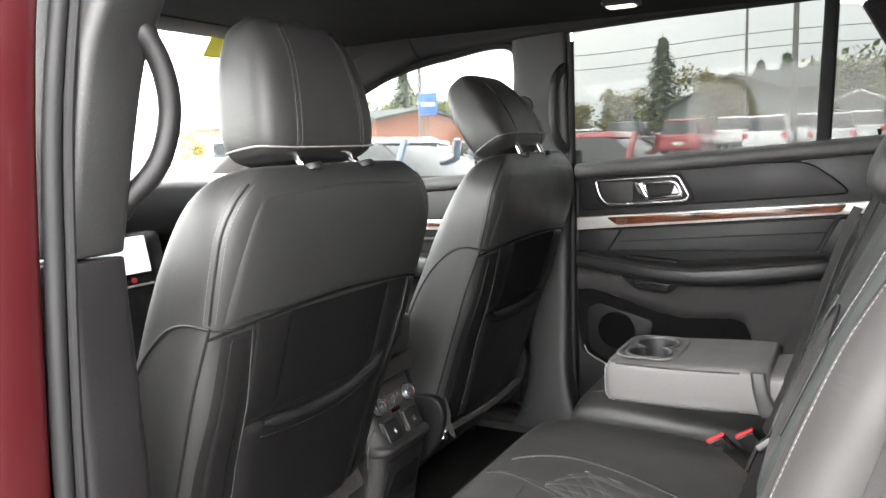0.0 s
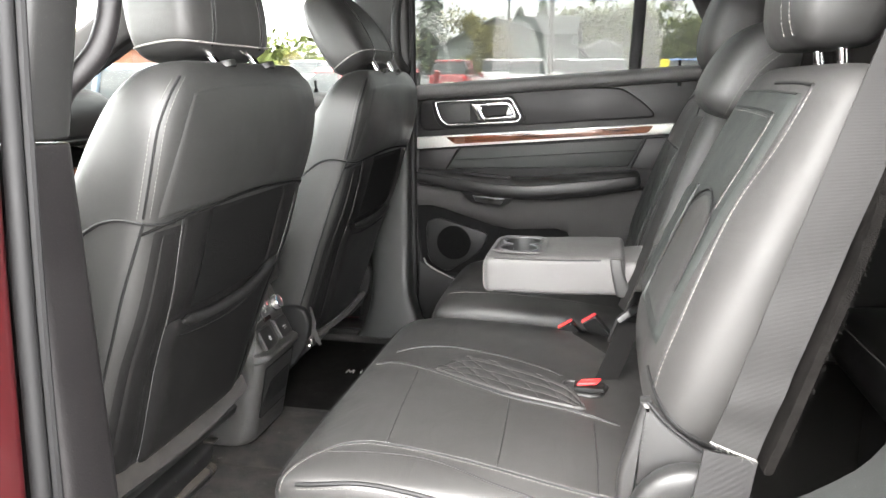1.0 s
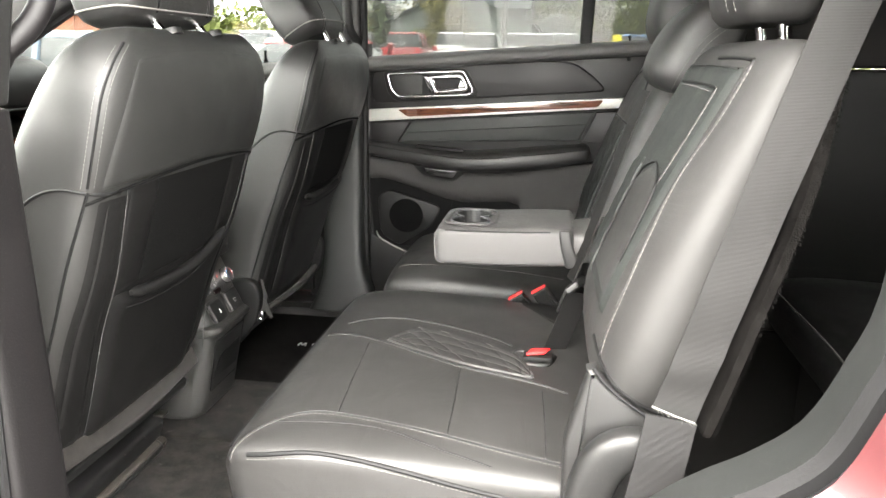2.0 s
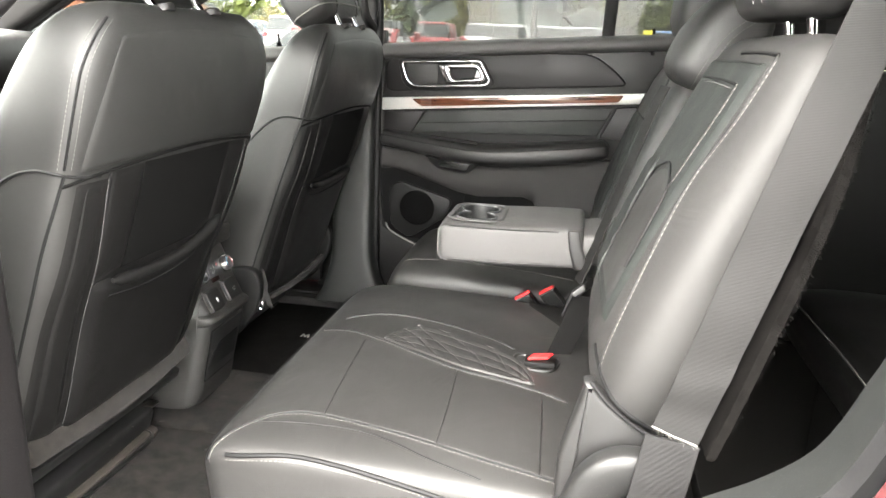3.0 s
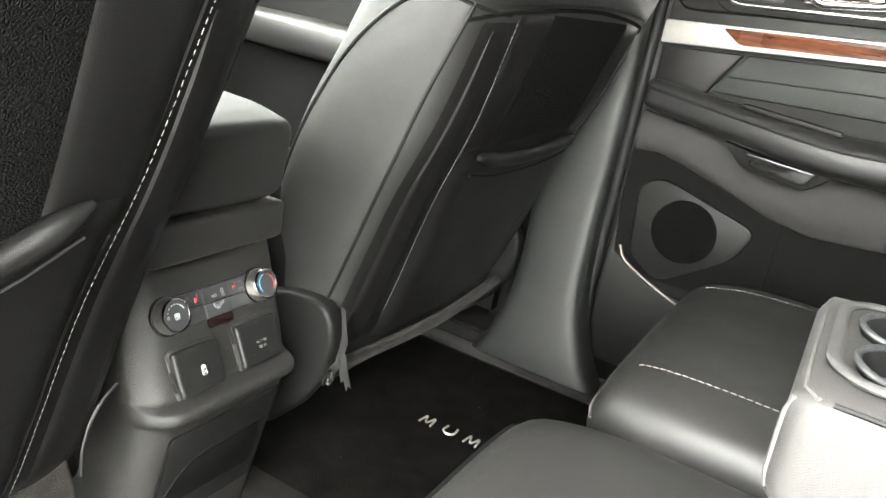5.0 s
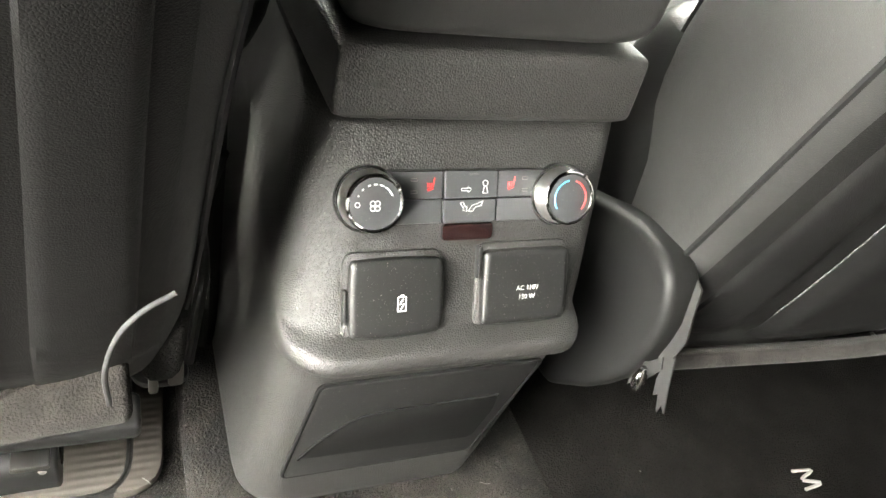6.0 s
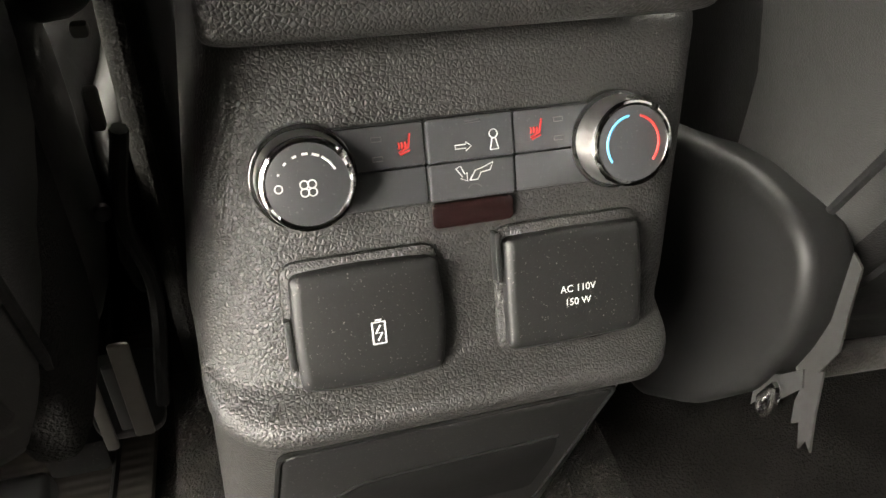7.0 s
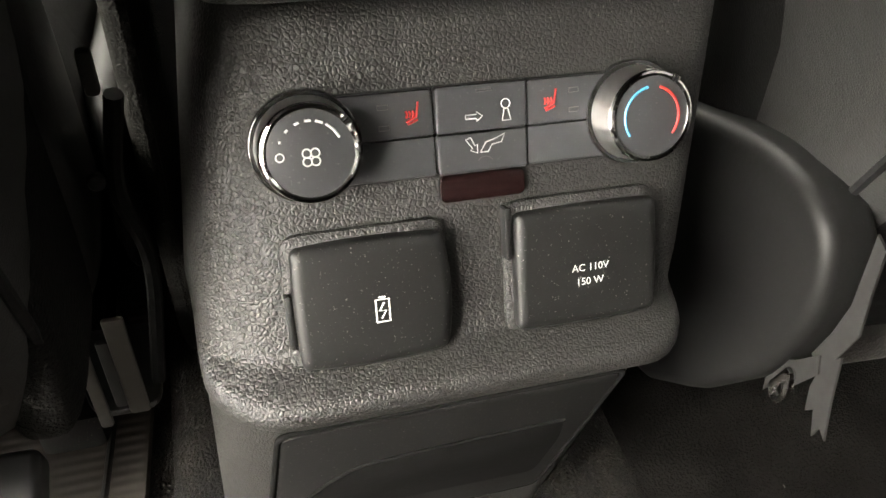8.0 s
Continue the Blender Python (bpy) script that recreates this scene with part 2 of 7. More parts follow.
YELLOW = shade("yellow_paper", (0.75, 0.68, 0.03), 0.6, spread=0.04)
MESH_CLOTH = shade("black_pocket_mesh", (0.0042, 0.0042, 0.0042), 0.9, grain=1.0, grain_scale=420, cells=True, dist=0.002, ior=1.14)
RIBBED = woven("ribbed_grey_floor_pile", (0.048, 0.042, 0.037), 0.007, 0.95, 0.35, "x")
RAGGED = shade("frayed_grey_strap", (0.008, 0.0078, 0.0075), 0.6, spread=0.4, blotch=120)
TAG = shade("pale_bit_plastic", (0.06, 0.058, 0.053), 0.5, spread=0.2)
PRIVACY = glassy("privacy_glass", (0.215, 0.222, 0.218), haze=0.014)
DARK_PANE = glassy("dark_privacy_glass", (0.2, 0.205, 0.2))
CLEAR = glassy("clear_glass", (0.90, 0.92, 0.91))
DOOR_GLASS = glassy("lightly_tinted_glass", (0.40, 0.413, 0.408))
AMBER_LENS = shade("lit_reading_lamp_lens", (0.8, 0.75, 0.7), 0.3)
LIT_SCREEN = shade("lit_white_screen", (0.6, 0.6, 0.6), 0.3)
for lit, tint, power in ((AMBER_LENS, (1.0, 0.86, 0.62, 1), 0.14), (LIT_SCREEN, (0.93, 0.97, 1.0, 1), 0.055)):
    lit.node_tree.nodes["Principled BSDF"].inputs["Emission Color"].default_value = tint
    lit.node_tree.nodes["Principled BSDF"].inputs["Emission Strength"].default_value = power

# ---- mesh tools ----
from mathutils.bvhtree import BVHTree

ORG, TREE = {}, {}
V = Vector


def thing(name, base, label, category, group="", kind=""):
    e = new(name)
    e.empty_display_size = 0.05
    e.location = base
    ORG[e] = V(base)
    return tagged(e, label, category, group, kind)


def part(name, bm, material, parent=None, label="", tree=False, sharp=42, base=None):
    """One mesh object from bm (in world metres), under a thing or under a part, or by itself when it has no parent."""
    bmesh.ops.recalc_face_normals(bm, faces=bm.faces)
    keep = BVHTree.FromBMesh(bm) if tree else None
    o = ORG[parent] if parent else V(base or (0, 0, 0))
    bmesh.ops.translate(bm, vec=-o, verts=bm.verts)
    me = bpy.data.meshes.new(name)
    bm.to_mesh(me)
    bm.free()
    for m in material if isinstance(material, (list, tuple)) else [material]:
        me.materials.append(m)
    me.polygons.foreach_set("use_smooth", [True] * len(me.polygons))
    me.set_sharp_from_angle(angle=radians(sharp))
    ob = new(name, me)
    if parent:
        ob.parent = parent
    else:
        ob.location = o
    ORG[ob] = o
    if tree:
        TREE[ob] = keep
    if label:
        ob["label"] = label
    return ob


def curve_through(keys, m):
    """Catmull-Rom through rows of numbers, as m rows."""
    k = np.array(keys, float)
    k = np.vstack([2 * k[0] - k[1], k, 2 * k[-1] - k[-2]])
    out = []
    for s in np.linspace(0, len(k) - 3 - 1e-9, m):
        i = int(s)
        t = s - i
        a, b, c, d = k[i], k[i + 1], k[i + 2], k[i + 3]
        out.append(0.5 * (2 * b + (c - a) * t + (2 * a - 5 * b + 4 * c - d) * t * t + (3 * b - a - 3 * c + d) * t ** 3))
    return out


def bridge(bm, rings, cap=True, close=True):
    rows = [[bm.verts.new(p) for p in r] for r in rings]
    n = len(rows[0])
    for r, q in zip(rows, rows[1:]):
        for i in range(n if close else n - 1):
            bm.faces.new((r[i], r[(i + 1) % n], q[(i + 1) % n], q[i]))
    if cap:
        bm.faces.new(rows[0][::-1])
        bm.faces.new(rows[-1])
    return rows


def slab(keys, across=(0, 1, 0), m=20, n=32, power=4.0, r0=0.03, r1=0.03, bm=None):
    """A padded form along a path. keys: x, y, z, half width along `across`, half depth. r0, r1: rounding of its two ends."""
    bm = bm or bmesh.new()
    rows = curve_through(keys, m) if len(keys) > 2 else [np.array(keys[0]) * (1 - s) + np.array(keys[1]) * s for s in np.linspace(0, 1, m)]
    pts = [V(r[:3]) for r in rows]
    u = V(across).normalized()
    seq = []
    for i, r in enumerate(rows):
        w = (pts[min(i + 1, m - 1)] - pts[max(i - 1, 0)]).normalized()
        seq.append([pts[i], w, r[3], r[4]])
    length = sum((b - a).length for a, b in zip(pts, pts[1:]))

    def along(d):
        """Station at distance d from the start."""
        for (p, w, a, b), (p2, w2, a2, b2) in zip(seq, seq[1:]):
            step = (p2 - p).length
            if d <= step:
                f = d / max(step, 1e-9)
                return p.lerp(p2, f), w.lerp(w2, f), a + (a2 - a) * f, b + (b2 - b) * f
            d -= step
        return seq[-1]
    k = 6
    stations = [(r0 * (1 - math.cos(math.pi / 2 * i / k)), r0 * (1 - math.sin(math.pi / 2 * i / k))) for i in range(k)] if r0 else [(0, 0)]
    mid = np.linspace(r0, length - r1, m)
    stations += [(d, 0) for d in mid]
    if r1:
        stations += [(length - r1 * (1 - math.cos(math.pi / 2 * i / k)), r1 * (1 - math.sin(math.pi / 2 * i / k))) for i in range(k - 1, -1, -1)]
    rings = []
    for d, inset in stations:
        p, w, a, b = along(min(max(d, 0), length))
        v = w.cross(u).normalized()
        a, b = max(a - inset, 0.002), max(b - inset, 0.002)
        ring = []
        for j in range(n):
            t = 2 * math.pi * j / n
            c, s = math.cos(t), math.sin(t)
            ring.append(p + u * (math.copysign(abs(c) ** (2 / power), c) * a) + v * (math.copysign(abs(s) ** (2 / power), s) * b))
        rings.append(ring)
    bridge(bm, rings)
    return bm


def box(lo, hi, bevel=0.0, seg=2, bm=None):
    bm = bm or bmesh.new()
    lo, hi = V(lo), V(hi)
    made = bmesh.ops.create_cube(bm, size=1, matrix=Matrix.LocRotScale((lo + hi) / 2, None, hi - lo))
    if bevel:
        vs = set(made["verts"])
        bmesh.ops.bevel(bm, geom=[e for e in bm.edges if e.verts[0] in vs], offset=bevel, segments=seg, affect="EDGES", profile=0.5)
    return bm


def tube(points, r, n=8, bm=None, flat=1.0, cap=True):
    """A round bar along points. r: a number, or one for each point."""
    bm = bm or bmesh.new()
    pts = [V(p) for p in points]
    rad = r if isinstance(r, (list, tuple)) else [r] * len(pts)
    ref = V((0, 0, 1))
    first = (pts[1] - pts[0]).normalized()
    if abs(first.dot(ref)) > 0.9:
        ref = V((0, 1, 0))
    u = first.cross(ref).normalized()
    rings = []
    for i, p in enumerate(pts):
        w = (pts[min(i + 1, len(pts) - 1)] - pts[max(i - 1, 0)]).normalized()
        u = (u - w * u.dot(w)).normalized()
        v = w.cross(u)
        rings.append([p + (u * math.cos(2 * math.pi * j / n) + v * math.sin(2 * math.pi * j / n) * flat) * rad[i] for j in range(n)])
    bridge(bm, rings, cap)
    return bm


def rod(points, r, m=24, n=10, bm=None, flat=1.0):
    """A bar along a smooth curve through points."""
    return tube([V(p) for p in curve_through(points, m)], r, n, bm, flat)


def prism(outline, normal, depth, bevel=0.0, seg=2, bm=None):
    """A plate of the flat outline (3D points), as thick as depth along normal."""
    bm = bm or bmesh.new()
    nrm = V(normal).normalized() * depth
    before = set(bm.verts)
    a = [bm.verts.new(V(p)) for p in outline]
    b = [bm.verts.new(V(p) + nrm) for p in outline]
    bm.faces.new(a[::-1])
    bm.faces.new(b)
    k = len(a)
    for i in range(k):
        bm.faces.new((a[i], a[(i + 1) % k], b[(i + 1) % k], b[i]))
    if bevel:
        vs = set(bm.verts) - before
        bmesh.ops.recalc_face_normals(bm, faces=bm.faces)
        bmesh.ops.bevel(bm, geom=[e for e in bm.edges if e.verts[0] in vs and e.verts[1] in vs and len(e.link_faces) == 2 and e.calc_face_angle(0) > 0.35],
                        offset=bevel, segments=seg, affect="EDGES", profile=0.5)
    return bm


def rounded(points, r, k=5):
    """A flat outline with its corners rounded (r: one radius, or one for each corner)."""
    pts = [V(p) for p in points]
    out = []
    for i, p in enumerate(pts):
        a, b = pts[i - 1], pts[(i + 1) % len(pts)]
        rr = r[i] if isinstance(r, (list, tuple)) else r
        da, db = (a - p), (b - p)
        cut = min(rr, da.length * 0.48, db.length * 0.48)
        s, e = p + da.normalized() * cut, p + db.normalized() * cut
        for j in range(k + 1):
            t = j / k
            out.append(s * (1 - t) ** 2 + p * 2 * t * (1 - t) + e * t * t)
    return out


def hoop(outline, r, n=8, bm=None, flat=1.0):
    """A closed bar along a closed outline."""
    bm = bm or bmesh.new()
    pts = [V(p) for p in outline]
    k = len(pts)
    c = sum(pts, V()) / k
    nrm = V()
    for i in range(k):
        nrm += (pts[i] - c).cross(pts[(i + 1) % k] - c)
    nrm.normalize()
    rings = []
    for i in range(k):
        w = (pts[(i + 1) % k] - pts[i - 1]).normalized()
        u = w.cross(nrm).normalized()
        rings.append([pts[i] + (u * math.cos(2 * math.pi * j / n) + nrm * math.sin(2 * math.pi * j / n) * flat) * r for j in range(n)])
    rows = [[bm.verts.new(p) for p in q] for q in rings]
    for i in range(k):
        a, b = rows[i], rows[(i + 1) % k]
        for j in range(n):
            bm.faces.new((a[j], a[(j + 1) % n], b[(j + 1) % n], b[j]))
    return bm


def onto(ob, points, way, lift=0.0, reach=0.4):
    """The points carried along `way` onto the surface of ob, lifted off it. Returns places and normals."""
    t, w, out = TREE[ob], V(way).normalized(), []
    for p in points:
        p = V(p)
        hit, nrm, _, _ = t.ray_cast(p - w * reach, w, reach + 1.2)
        if hit is None:
            continue
        if nrm.dot(w) > 0:
            nrm = -nrm
        out.append((hit + nrm * lift, nrm))
    return out


def dense(points, step=0.006, smooth=True):
    pts = [V(p) for p in points]
    length = sum((b - a).length for a, b in zip(pts, pts[1:]))
    m = max(int(length / step), 3)
    if smooth and len(pts) > 2:
        return [V(p) for p in curve_through(points, m)]
    out = []
    for i in range(m + 1):
        d = length * i / m
        for a, b in zip(pts, pts[1:]):
            s = (b - a).length
            if d <= s + 1e-9:
                out.append(a.lerp(b, d / max(s, 1e-9)))
                break
            d -= s
    return out


def seam(name, ob, points, way, material, r=0.0014, lift=0.0004, parent=None, smooth=True):
    q = [p for p, _ in onto(ob, dense(points, 0.008, smooth), way, lift)]
    if len(q) > 2:
        return part(name, tube(q, r, 6), material, parent or ob)


def stitches(ob, runs, way, material, length=0.0055, gap=0.0028, r=0.0007, lift=0.0009, name="stitching"):
    """Rows of thread stitches of even length along the runs, as one part of ob."""
    bm = bmesh.new()
    for run in runs:
        q = [p for p, _ in onto(ob, dense(run, 0.003), way, lift)]
        if len(q) < 3:
            continue
        far = np.concatenate([[0], np.cumsum([(b - a).length for a, b in zip(q, q[1:])])])
        xyz = np.array([list(p) for p in q])

        def at_length(d):
            return V([float(np.interp(d, far, xyz[:, k])) for k in range(3)])
        for k in range(int(far[-1] / (length + gap))):
            d = k * (length + gap)
            a, m, b = at_length(d), at_length(d + length / 2), at_length(d + length)
            if (b - a).length > 0.6 * length:
                tube([a, m, b], [r * 0.6, r, r * 0.6], 5, bm)
    if len(bm.verts):
        o = part(name, bm, material, ob)
        o["kind"] = "stuff"
        return o
    bm.free()


def patch(ob, grid, way, lift, nx, ny, edge=0.15, relief=None):
    """A padded panel laid onto ob. grid(s, t): its places before they are carried along way; relief(s, t): extra lift in metres."""
    bm = bmesh.new()
    rows = []
    for i in range(nx + 1):
        row = []
        for j in range(ny + 1):
            s, t = i / nx, j / ny
            e = min(s, 1 - s, t, 1 - t)
            up = lift * min(e / edge, 1.0) ** 0.5 if e > 0 else -0.003
            if relief and e > 0:
                up += relief(s, t)
            q = onto(ob, [grid(s, t)], way, up)
            row.append(bm.verts.new(q[0][0]) if q else None)
        rows.append(row)
    for i in range(nx):
        for j in range(ny):
            f = (rows[i][j], rows[i + 1][j], rows[i + 1][j + 1], rows[i][j + 1])
            if all(f):
                bm.faces.new(f)
    return bm


def quad(a, b, c, d):
    """A map of the unit square onto four corners."""
    a, b, c, d = V(a), V(b), V(c), V(d)
    return lambda s, t: (a * (1 - s) + b * s) * (1 - t) + (d * (1 - s) + c * s) * t


def disc(c, axis, r, depth, n=32, bevel=0.0, bm=None, r2=None):
    """A round plate or knob whose back is at c and whose front lies depth along axis."""
    bm = bm or bmesh.new()
    w = V(axis).normalized()
    u = w.cross(V((0.3, 1, 0.1))).normalized()
    v = w.cross(u)
    r2 = r if r2 is None else r2
    prof = [(0, r), (depth - bevel, r2 + (r - r2) * bevel / max(depth, 1e-6)), (depth - bevel * 0.3, r2 - bevel * 0.3), (depth, r2 - bevel)] if bevel else [(0, r), (depth, r2)]
    bridge(bm, [[V(c) + w * d + (u * math.cos(2 * math.pi * j / n) + v * math.sin(2 * math.pi * j / n)) * q for j in range(n)] for d, q in prof])
    return bm

# ---- the vehicle's shell ----
shell = thing("vehicle_body", (0.2, 0, 0.4), "dark red car body with black cabin trim and open doorway", "car body")


def side_wall(name, outline, y, depth, material, label="", bevel=0.004):
    """A plate in an x-z outline at y."""
    return part(name, prism([(x, y, z) for x, z in outline], (0, 1, 0), depth, bevel), material, shell, label)


# floor pan, sill steps and firewall
part("floor_carpet", box((-1.25, -0.70, 0.40), (0.95, 0.70, 0.475), 0.006), CARPET, shell, "worn charcoal cabin carpet")
part("tunnel_carpet", slab([(-1.0, 0, 0.470, 0.15, 0.036), (0.60, 0, 0.466, 0.15, 0.026)], m=8, n=32, r0=0.01, r1=0.01, power=3), CARPET, shell, "low carpeted floor hump")
part("cargo_floor", box((0.952, -0.70, 0.40), (2.2, 0.70, 0.50), 0.006), CARGO_AND_SHADE, shell, "dark carpet behind the rear seats")
part("sill_trim", box((-1.0, -0.80, 0.476), (0.80, -0.66, 0.545), 0.012, 3), PLASTIC_SMOOTH, shell, "scuffed black plastic sill trim")
part("sill_trim", box((-1.0, 0.652, 0.476), (0.80, 0.80, 0.504), 0.006, 3), DOOR_LOWER, shell, "scuffed black plastic sill trim")
part("sill_tread", box((-1.0, 0.700, 0.5042), (0.80, 0.80, 0.512), 0.003, 2), PLASTIC_GREY, shell, "raised sill tread")
part("sill_lip", rod([(-0.9, 0.654, 0.504), (0.0, 0.654, 0.504), (0.75, 0.654, 0.504)], 0.0028, 12, 8), PLASTIC_GREY, shell)
part("sill_step", box((-1.2, -0.93, 0.34), (0.95, -0.801, 0.50), 0.02, 3), RED_PAINT, shell, "dark red painted sill")
part("firewall", box((-1.60, -0.72, 0.40), (-1.45, 0.72, 1.02), 0.01), VINYL, shell)

# roof, with its lining
roof_rows = []
bm = bmesh.new()
for i in range(15):
    x = -0.80 + i * 0.2
    z = 1.672 - 0.02 * max(0, (-x - 0.35)) ** 1.5 - 0.02 * max(0, x - 1.0)
    roof_rows.append([(x, y, z - 0.03 * abs(y / 0.74) ** 6) for y in np.linspace(-0.74, 0.74, 17)])
rows = [[bm.verts.new(p) for p in r] for r in roof_rows]
for r, q in zip(rows, rows[1:]):
    for j in range(16):
        bm.faces.new((r[j], r[j + 1], q[j + 1], q[j]))
bmesh.ops.solidify(bm, geom=bm.faces[:], thickness=-0.02)
part("headliner", bm, HEADLINER, shell, "black cloth headliner")
part("roof_panel", box((-0.85, -0.72, 1.70), (2.1, 0.72, 1.73), 0.012), RED_PAINT, shell, "dark red roof panel")
for y, n_ in ((0.74, 0.04), (-0.78, 0.04)):
    part("roof_rail_trim", slab([(-0.75, y, 1.62, n_, 0.05), (0.0, y, 1.670, n_, 0.05), (0.5, y, 1.690, n_, 0.05), (1.3, y, 1.690, n_, 0.05), (2.0, y, 1.64, n_, 0.05)], m=16, n=16, r0=0.01, r1=0.01), HEADLINER, shell)

# right side: outer skin with sill height, pillars
part("right_lower_skin", box((-1.0, 0.80, 0.34), (2.1, 0.90, 1.20), 0.02), RED_PAINT, shell)
part("b_pillar_trim", slab([(0.01, 0.755, 1.22, 0.088, 0.03), (0.005, 0.752, 1.40, 0.082, 0.03), (0.0, 0.745, 1.66, 0.085, 0.03)], across=(1, 0, 0), m=10, n=24, r0=0.004, r1=0.004), PLASTIC_SMOOTH, shell, "black upper pillar trim")
part("b_pillar_lower_trim", slab([(0.055, 0.66, 0.50, 0.12, 0.05), (0.050, 0.675, 0.56, 0.085, 0.05), (0.040, 0.70, 0.66, 0.062, 0.045), (0.030, 0.72, 0.90, 0.062, 0.035), (0.020, 0.735, 1.24, 0.07, 0.03)], across=(1, 0, 0), m=22, n=28, r0=0.006, r1=0.004, power=5), DOORWAY_PLASTIC, shell, "charcoal plastic lower pillar trim flaring at its foot")
part("pillar_backing", box((-0.10, 0.772, 0.50), (0.105, 0.80, 1.30), 0.004), PLASTIC_SMOOTH, shell)
part("pillar_grab_handle", rod([(0.075, 0.735, 1.535), (0.060, 0.705, 1.50), (0.055, 0.69, 1.42), (0.060, 0.70, 1.34), (0.078, 0.735, 1.30)], 0.013, 24, 12), PLASTIC_SMOOTH, shell, "black curved grab handle")
part("belt_anchor", disc((-0.045, 0.735, 1.43), (0, -1, 0), 0.028, 0.02, 20, 0.006), PLASTIC_SMOOTH, shell, "round black belt height adjuster")
part("a_pillar_trim", slab([(-0.40, 0.74, 1.64, 0.045, 0.05), (-0.72, 0.745, 1.515, 0.045, 0.06), (-1.10, 0.75, 1.30, 0.045, 0.06), (-1.40, 0.76, 1.12, 0.04, 0.05)], across=(0, 1, 0), m=12, n=16, r0=0.004, r1=0.004), HEADLINER, shell)
part("a_pillar_trim", slab([(-0.60, -0.76, 1.60, 0.045, 0.04), (-0.95, -0.77, 1.45, 0.04, 0.04), (-1.35, -0.78, 1.20, 0.04, 0.04)], across=(0, 1, 0), m=12, n=16, r0=0.004, r1=0.004), HEADLINER, shell)
part("c_pillar_trim", prism(rounded([(1.02, 0.735, 1.25), (0.98, 0.735, 1.30), (0.80, 0.735, 1.63), (1.25, 0.735, 1.66), (1.30, 0.735, 1.25)], 0.02), (0, 1, 0), 0.05, 0.01), HEADLINER, shell, "black rear pillar trim")
part("right_quarter_trim", box((0.95, 0.70, 0.50), (2.1, 0.79, 1.25), 0.02), PLASTIC_SMOOTH, shell)
part("right_quarter_upper_trim", box((1.22, 0.735, 1.252), (2.1, 0.785, 1.64), 0.02), HEADLINER, shell)
part("tailgate_trim", box((2.1, -0.74, 0.5), (2.18, 0.74, 1.68), 0.02), HEADLINER, shell)

# left side: pillar, grab handle, rear quarter round the open doorway
part("left_b_pillar_trim", slab([(0.055, -0.83, 0.46, 0.055, 0.10), (0.045, -0.83, 0.60, 0.05, 0.07), (0.04, -0.825, 0.90, 0.047, 0.055), (0.03, -0.82, 1.205, 0.042, 0.05)], across=(0, 1, 0), m=20, n=28, r0=0.004, r1=0.004, power=6), PLASTIC_GREY, shell, "scuffed charcoal plastic lower pillar trim")
part("left_b_pillar_upper_trim", slab([(0.03, -0.82, 1.21, 0.042, 0.05), (0.03, -0.80, 1.33, 0.044, 0.056), (0.03, -0.775, 1.44, 0.046, 0.060), (0.035, -0.755, 1.52, 0.048, 0.076), (0.04, -0.735, 1.66, 0.05, 0.090)], across=(0, 1, 0), m=20, n=28, r0=0.004, r1=0.004, power=6), PLASTIC_SMOOTH, shell, "black upper pillar trim")
part("left_grab_handle", rod([(0.06, -0.752, 1.476), (0.088, -0.738, 1.454), (0.098, -0.724, 1.41), (0.098, -0.722, 1.36), (0.088, -0.738, 1.305), (0.062, -0.772, 1.262), (0.035, -0.800, 1.238)], [0.017] * 6 + [0.0135] * 20 + [0.018] * 6, 32, 14), PLASTIC_GREY, shell, "worn grey grab handle")
part("left_b_pillar_seal", rod([(0.085, -0.905, 0.46), (0.082, -0.890, 0.95), (0.078, -0.874, 1.20), (0.07, -0.852, 1.38), (0.05, -0.80, 1.58), (0.045, -0.775, 1.68)], 0.010, 40, 12), RUBBER, shell, "black rubber door seal")
part("left_b_pillar_seal_lip", rod([(0.092, -0.889, 0.46), (0.090, -0.876, 0.95), (0.086, -0.860, 1.20), (0.078, -0.838, 1.38), (0.058, -0.787, 1.58), (0.053, -0.762, 1.68)], 0.006, 40, 8), RUBBER, shell)
part("left_b_pillar_skin", slab([(0.01, -0.955, 0.40, 0.055, 0.07), (0.01, -0.948, 0.80, 0.055, 0.07), (0.01, -0.930, 1.20, 0.055, 0.07), (0.0, -0.900, 1.42, 0.050, 0.07), (-0.02, -0.845, 1.68, 0.045, 0.07)], across=(0, 1, 0), m=24, n=28, r0=0.004, r1=0.004, power=4), RED_PAINT, shell, "dark red painted pillar")
part("left_front_door_skin", prism([(-1.4, -0.97, 0.35), (-0.05, -0.99, 0.35), (-0.05, -0.98, 1.19), (-1.4, -0.95, 1.15)], (0, 1, 0), 0.05, 0.01), RED_PAINT, shell)
part("left_front_door_trim", prism([(-1.4, -0.78, 0.47), (-0.12, -0.78, 0.47), (-0.12, -0.78, 1.23), (-1.4, -0.78, 1.16)], (0, -1, 0), 0.10, 0.02), VINYL, shell)

# the near rear door, swung wide open
swung = thing("open_rear_door", (-0.03, -0.98, 0.4), "dark red rear door swung open, with black inner trim", "car door")
hx, hy = -0.03, -0.985
dx_, dy_ = math.cos(radians(72)), -math.sin(radians(72))
part("skin", prism([(hx + dx_ * s_ - 0.05, hy + dy_ * s_, z) for s_, z in ((0, 0.38), (0.98, 0.38), (1.0, 1.18), (0, 1.16))], (-0.95, -0.31, 0), 0.03, 0.01), RED_PAINT, swung, "dark red door skin")
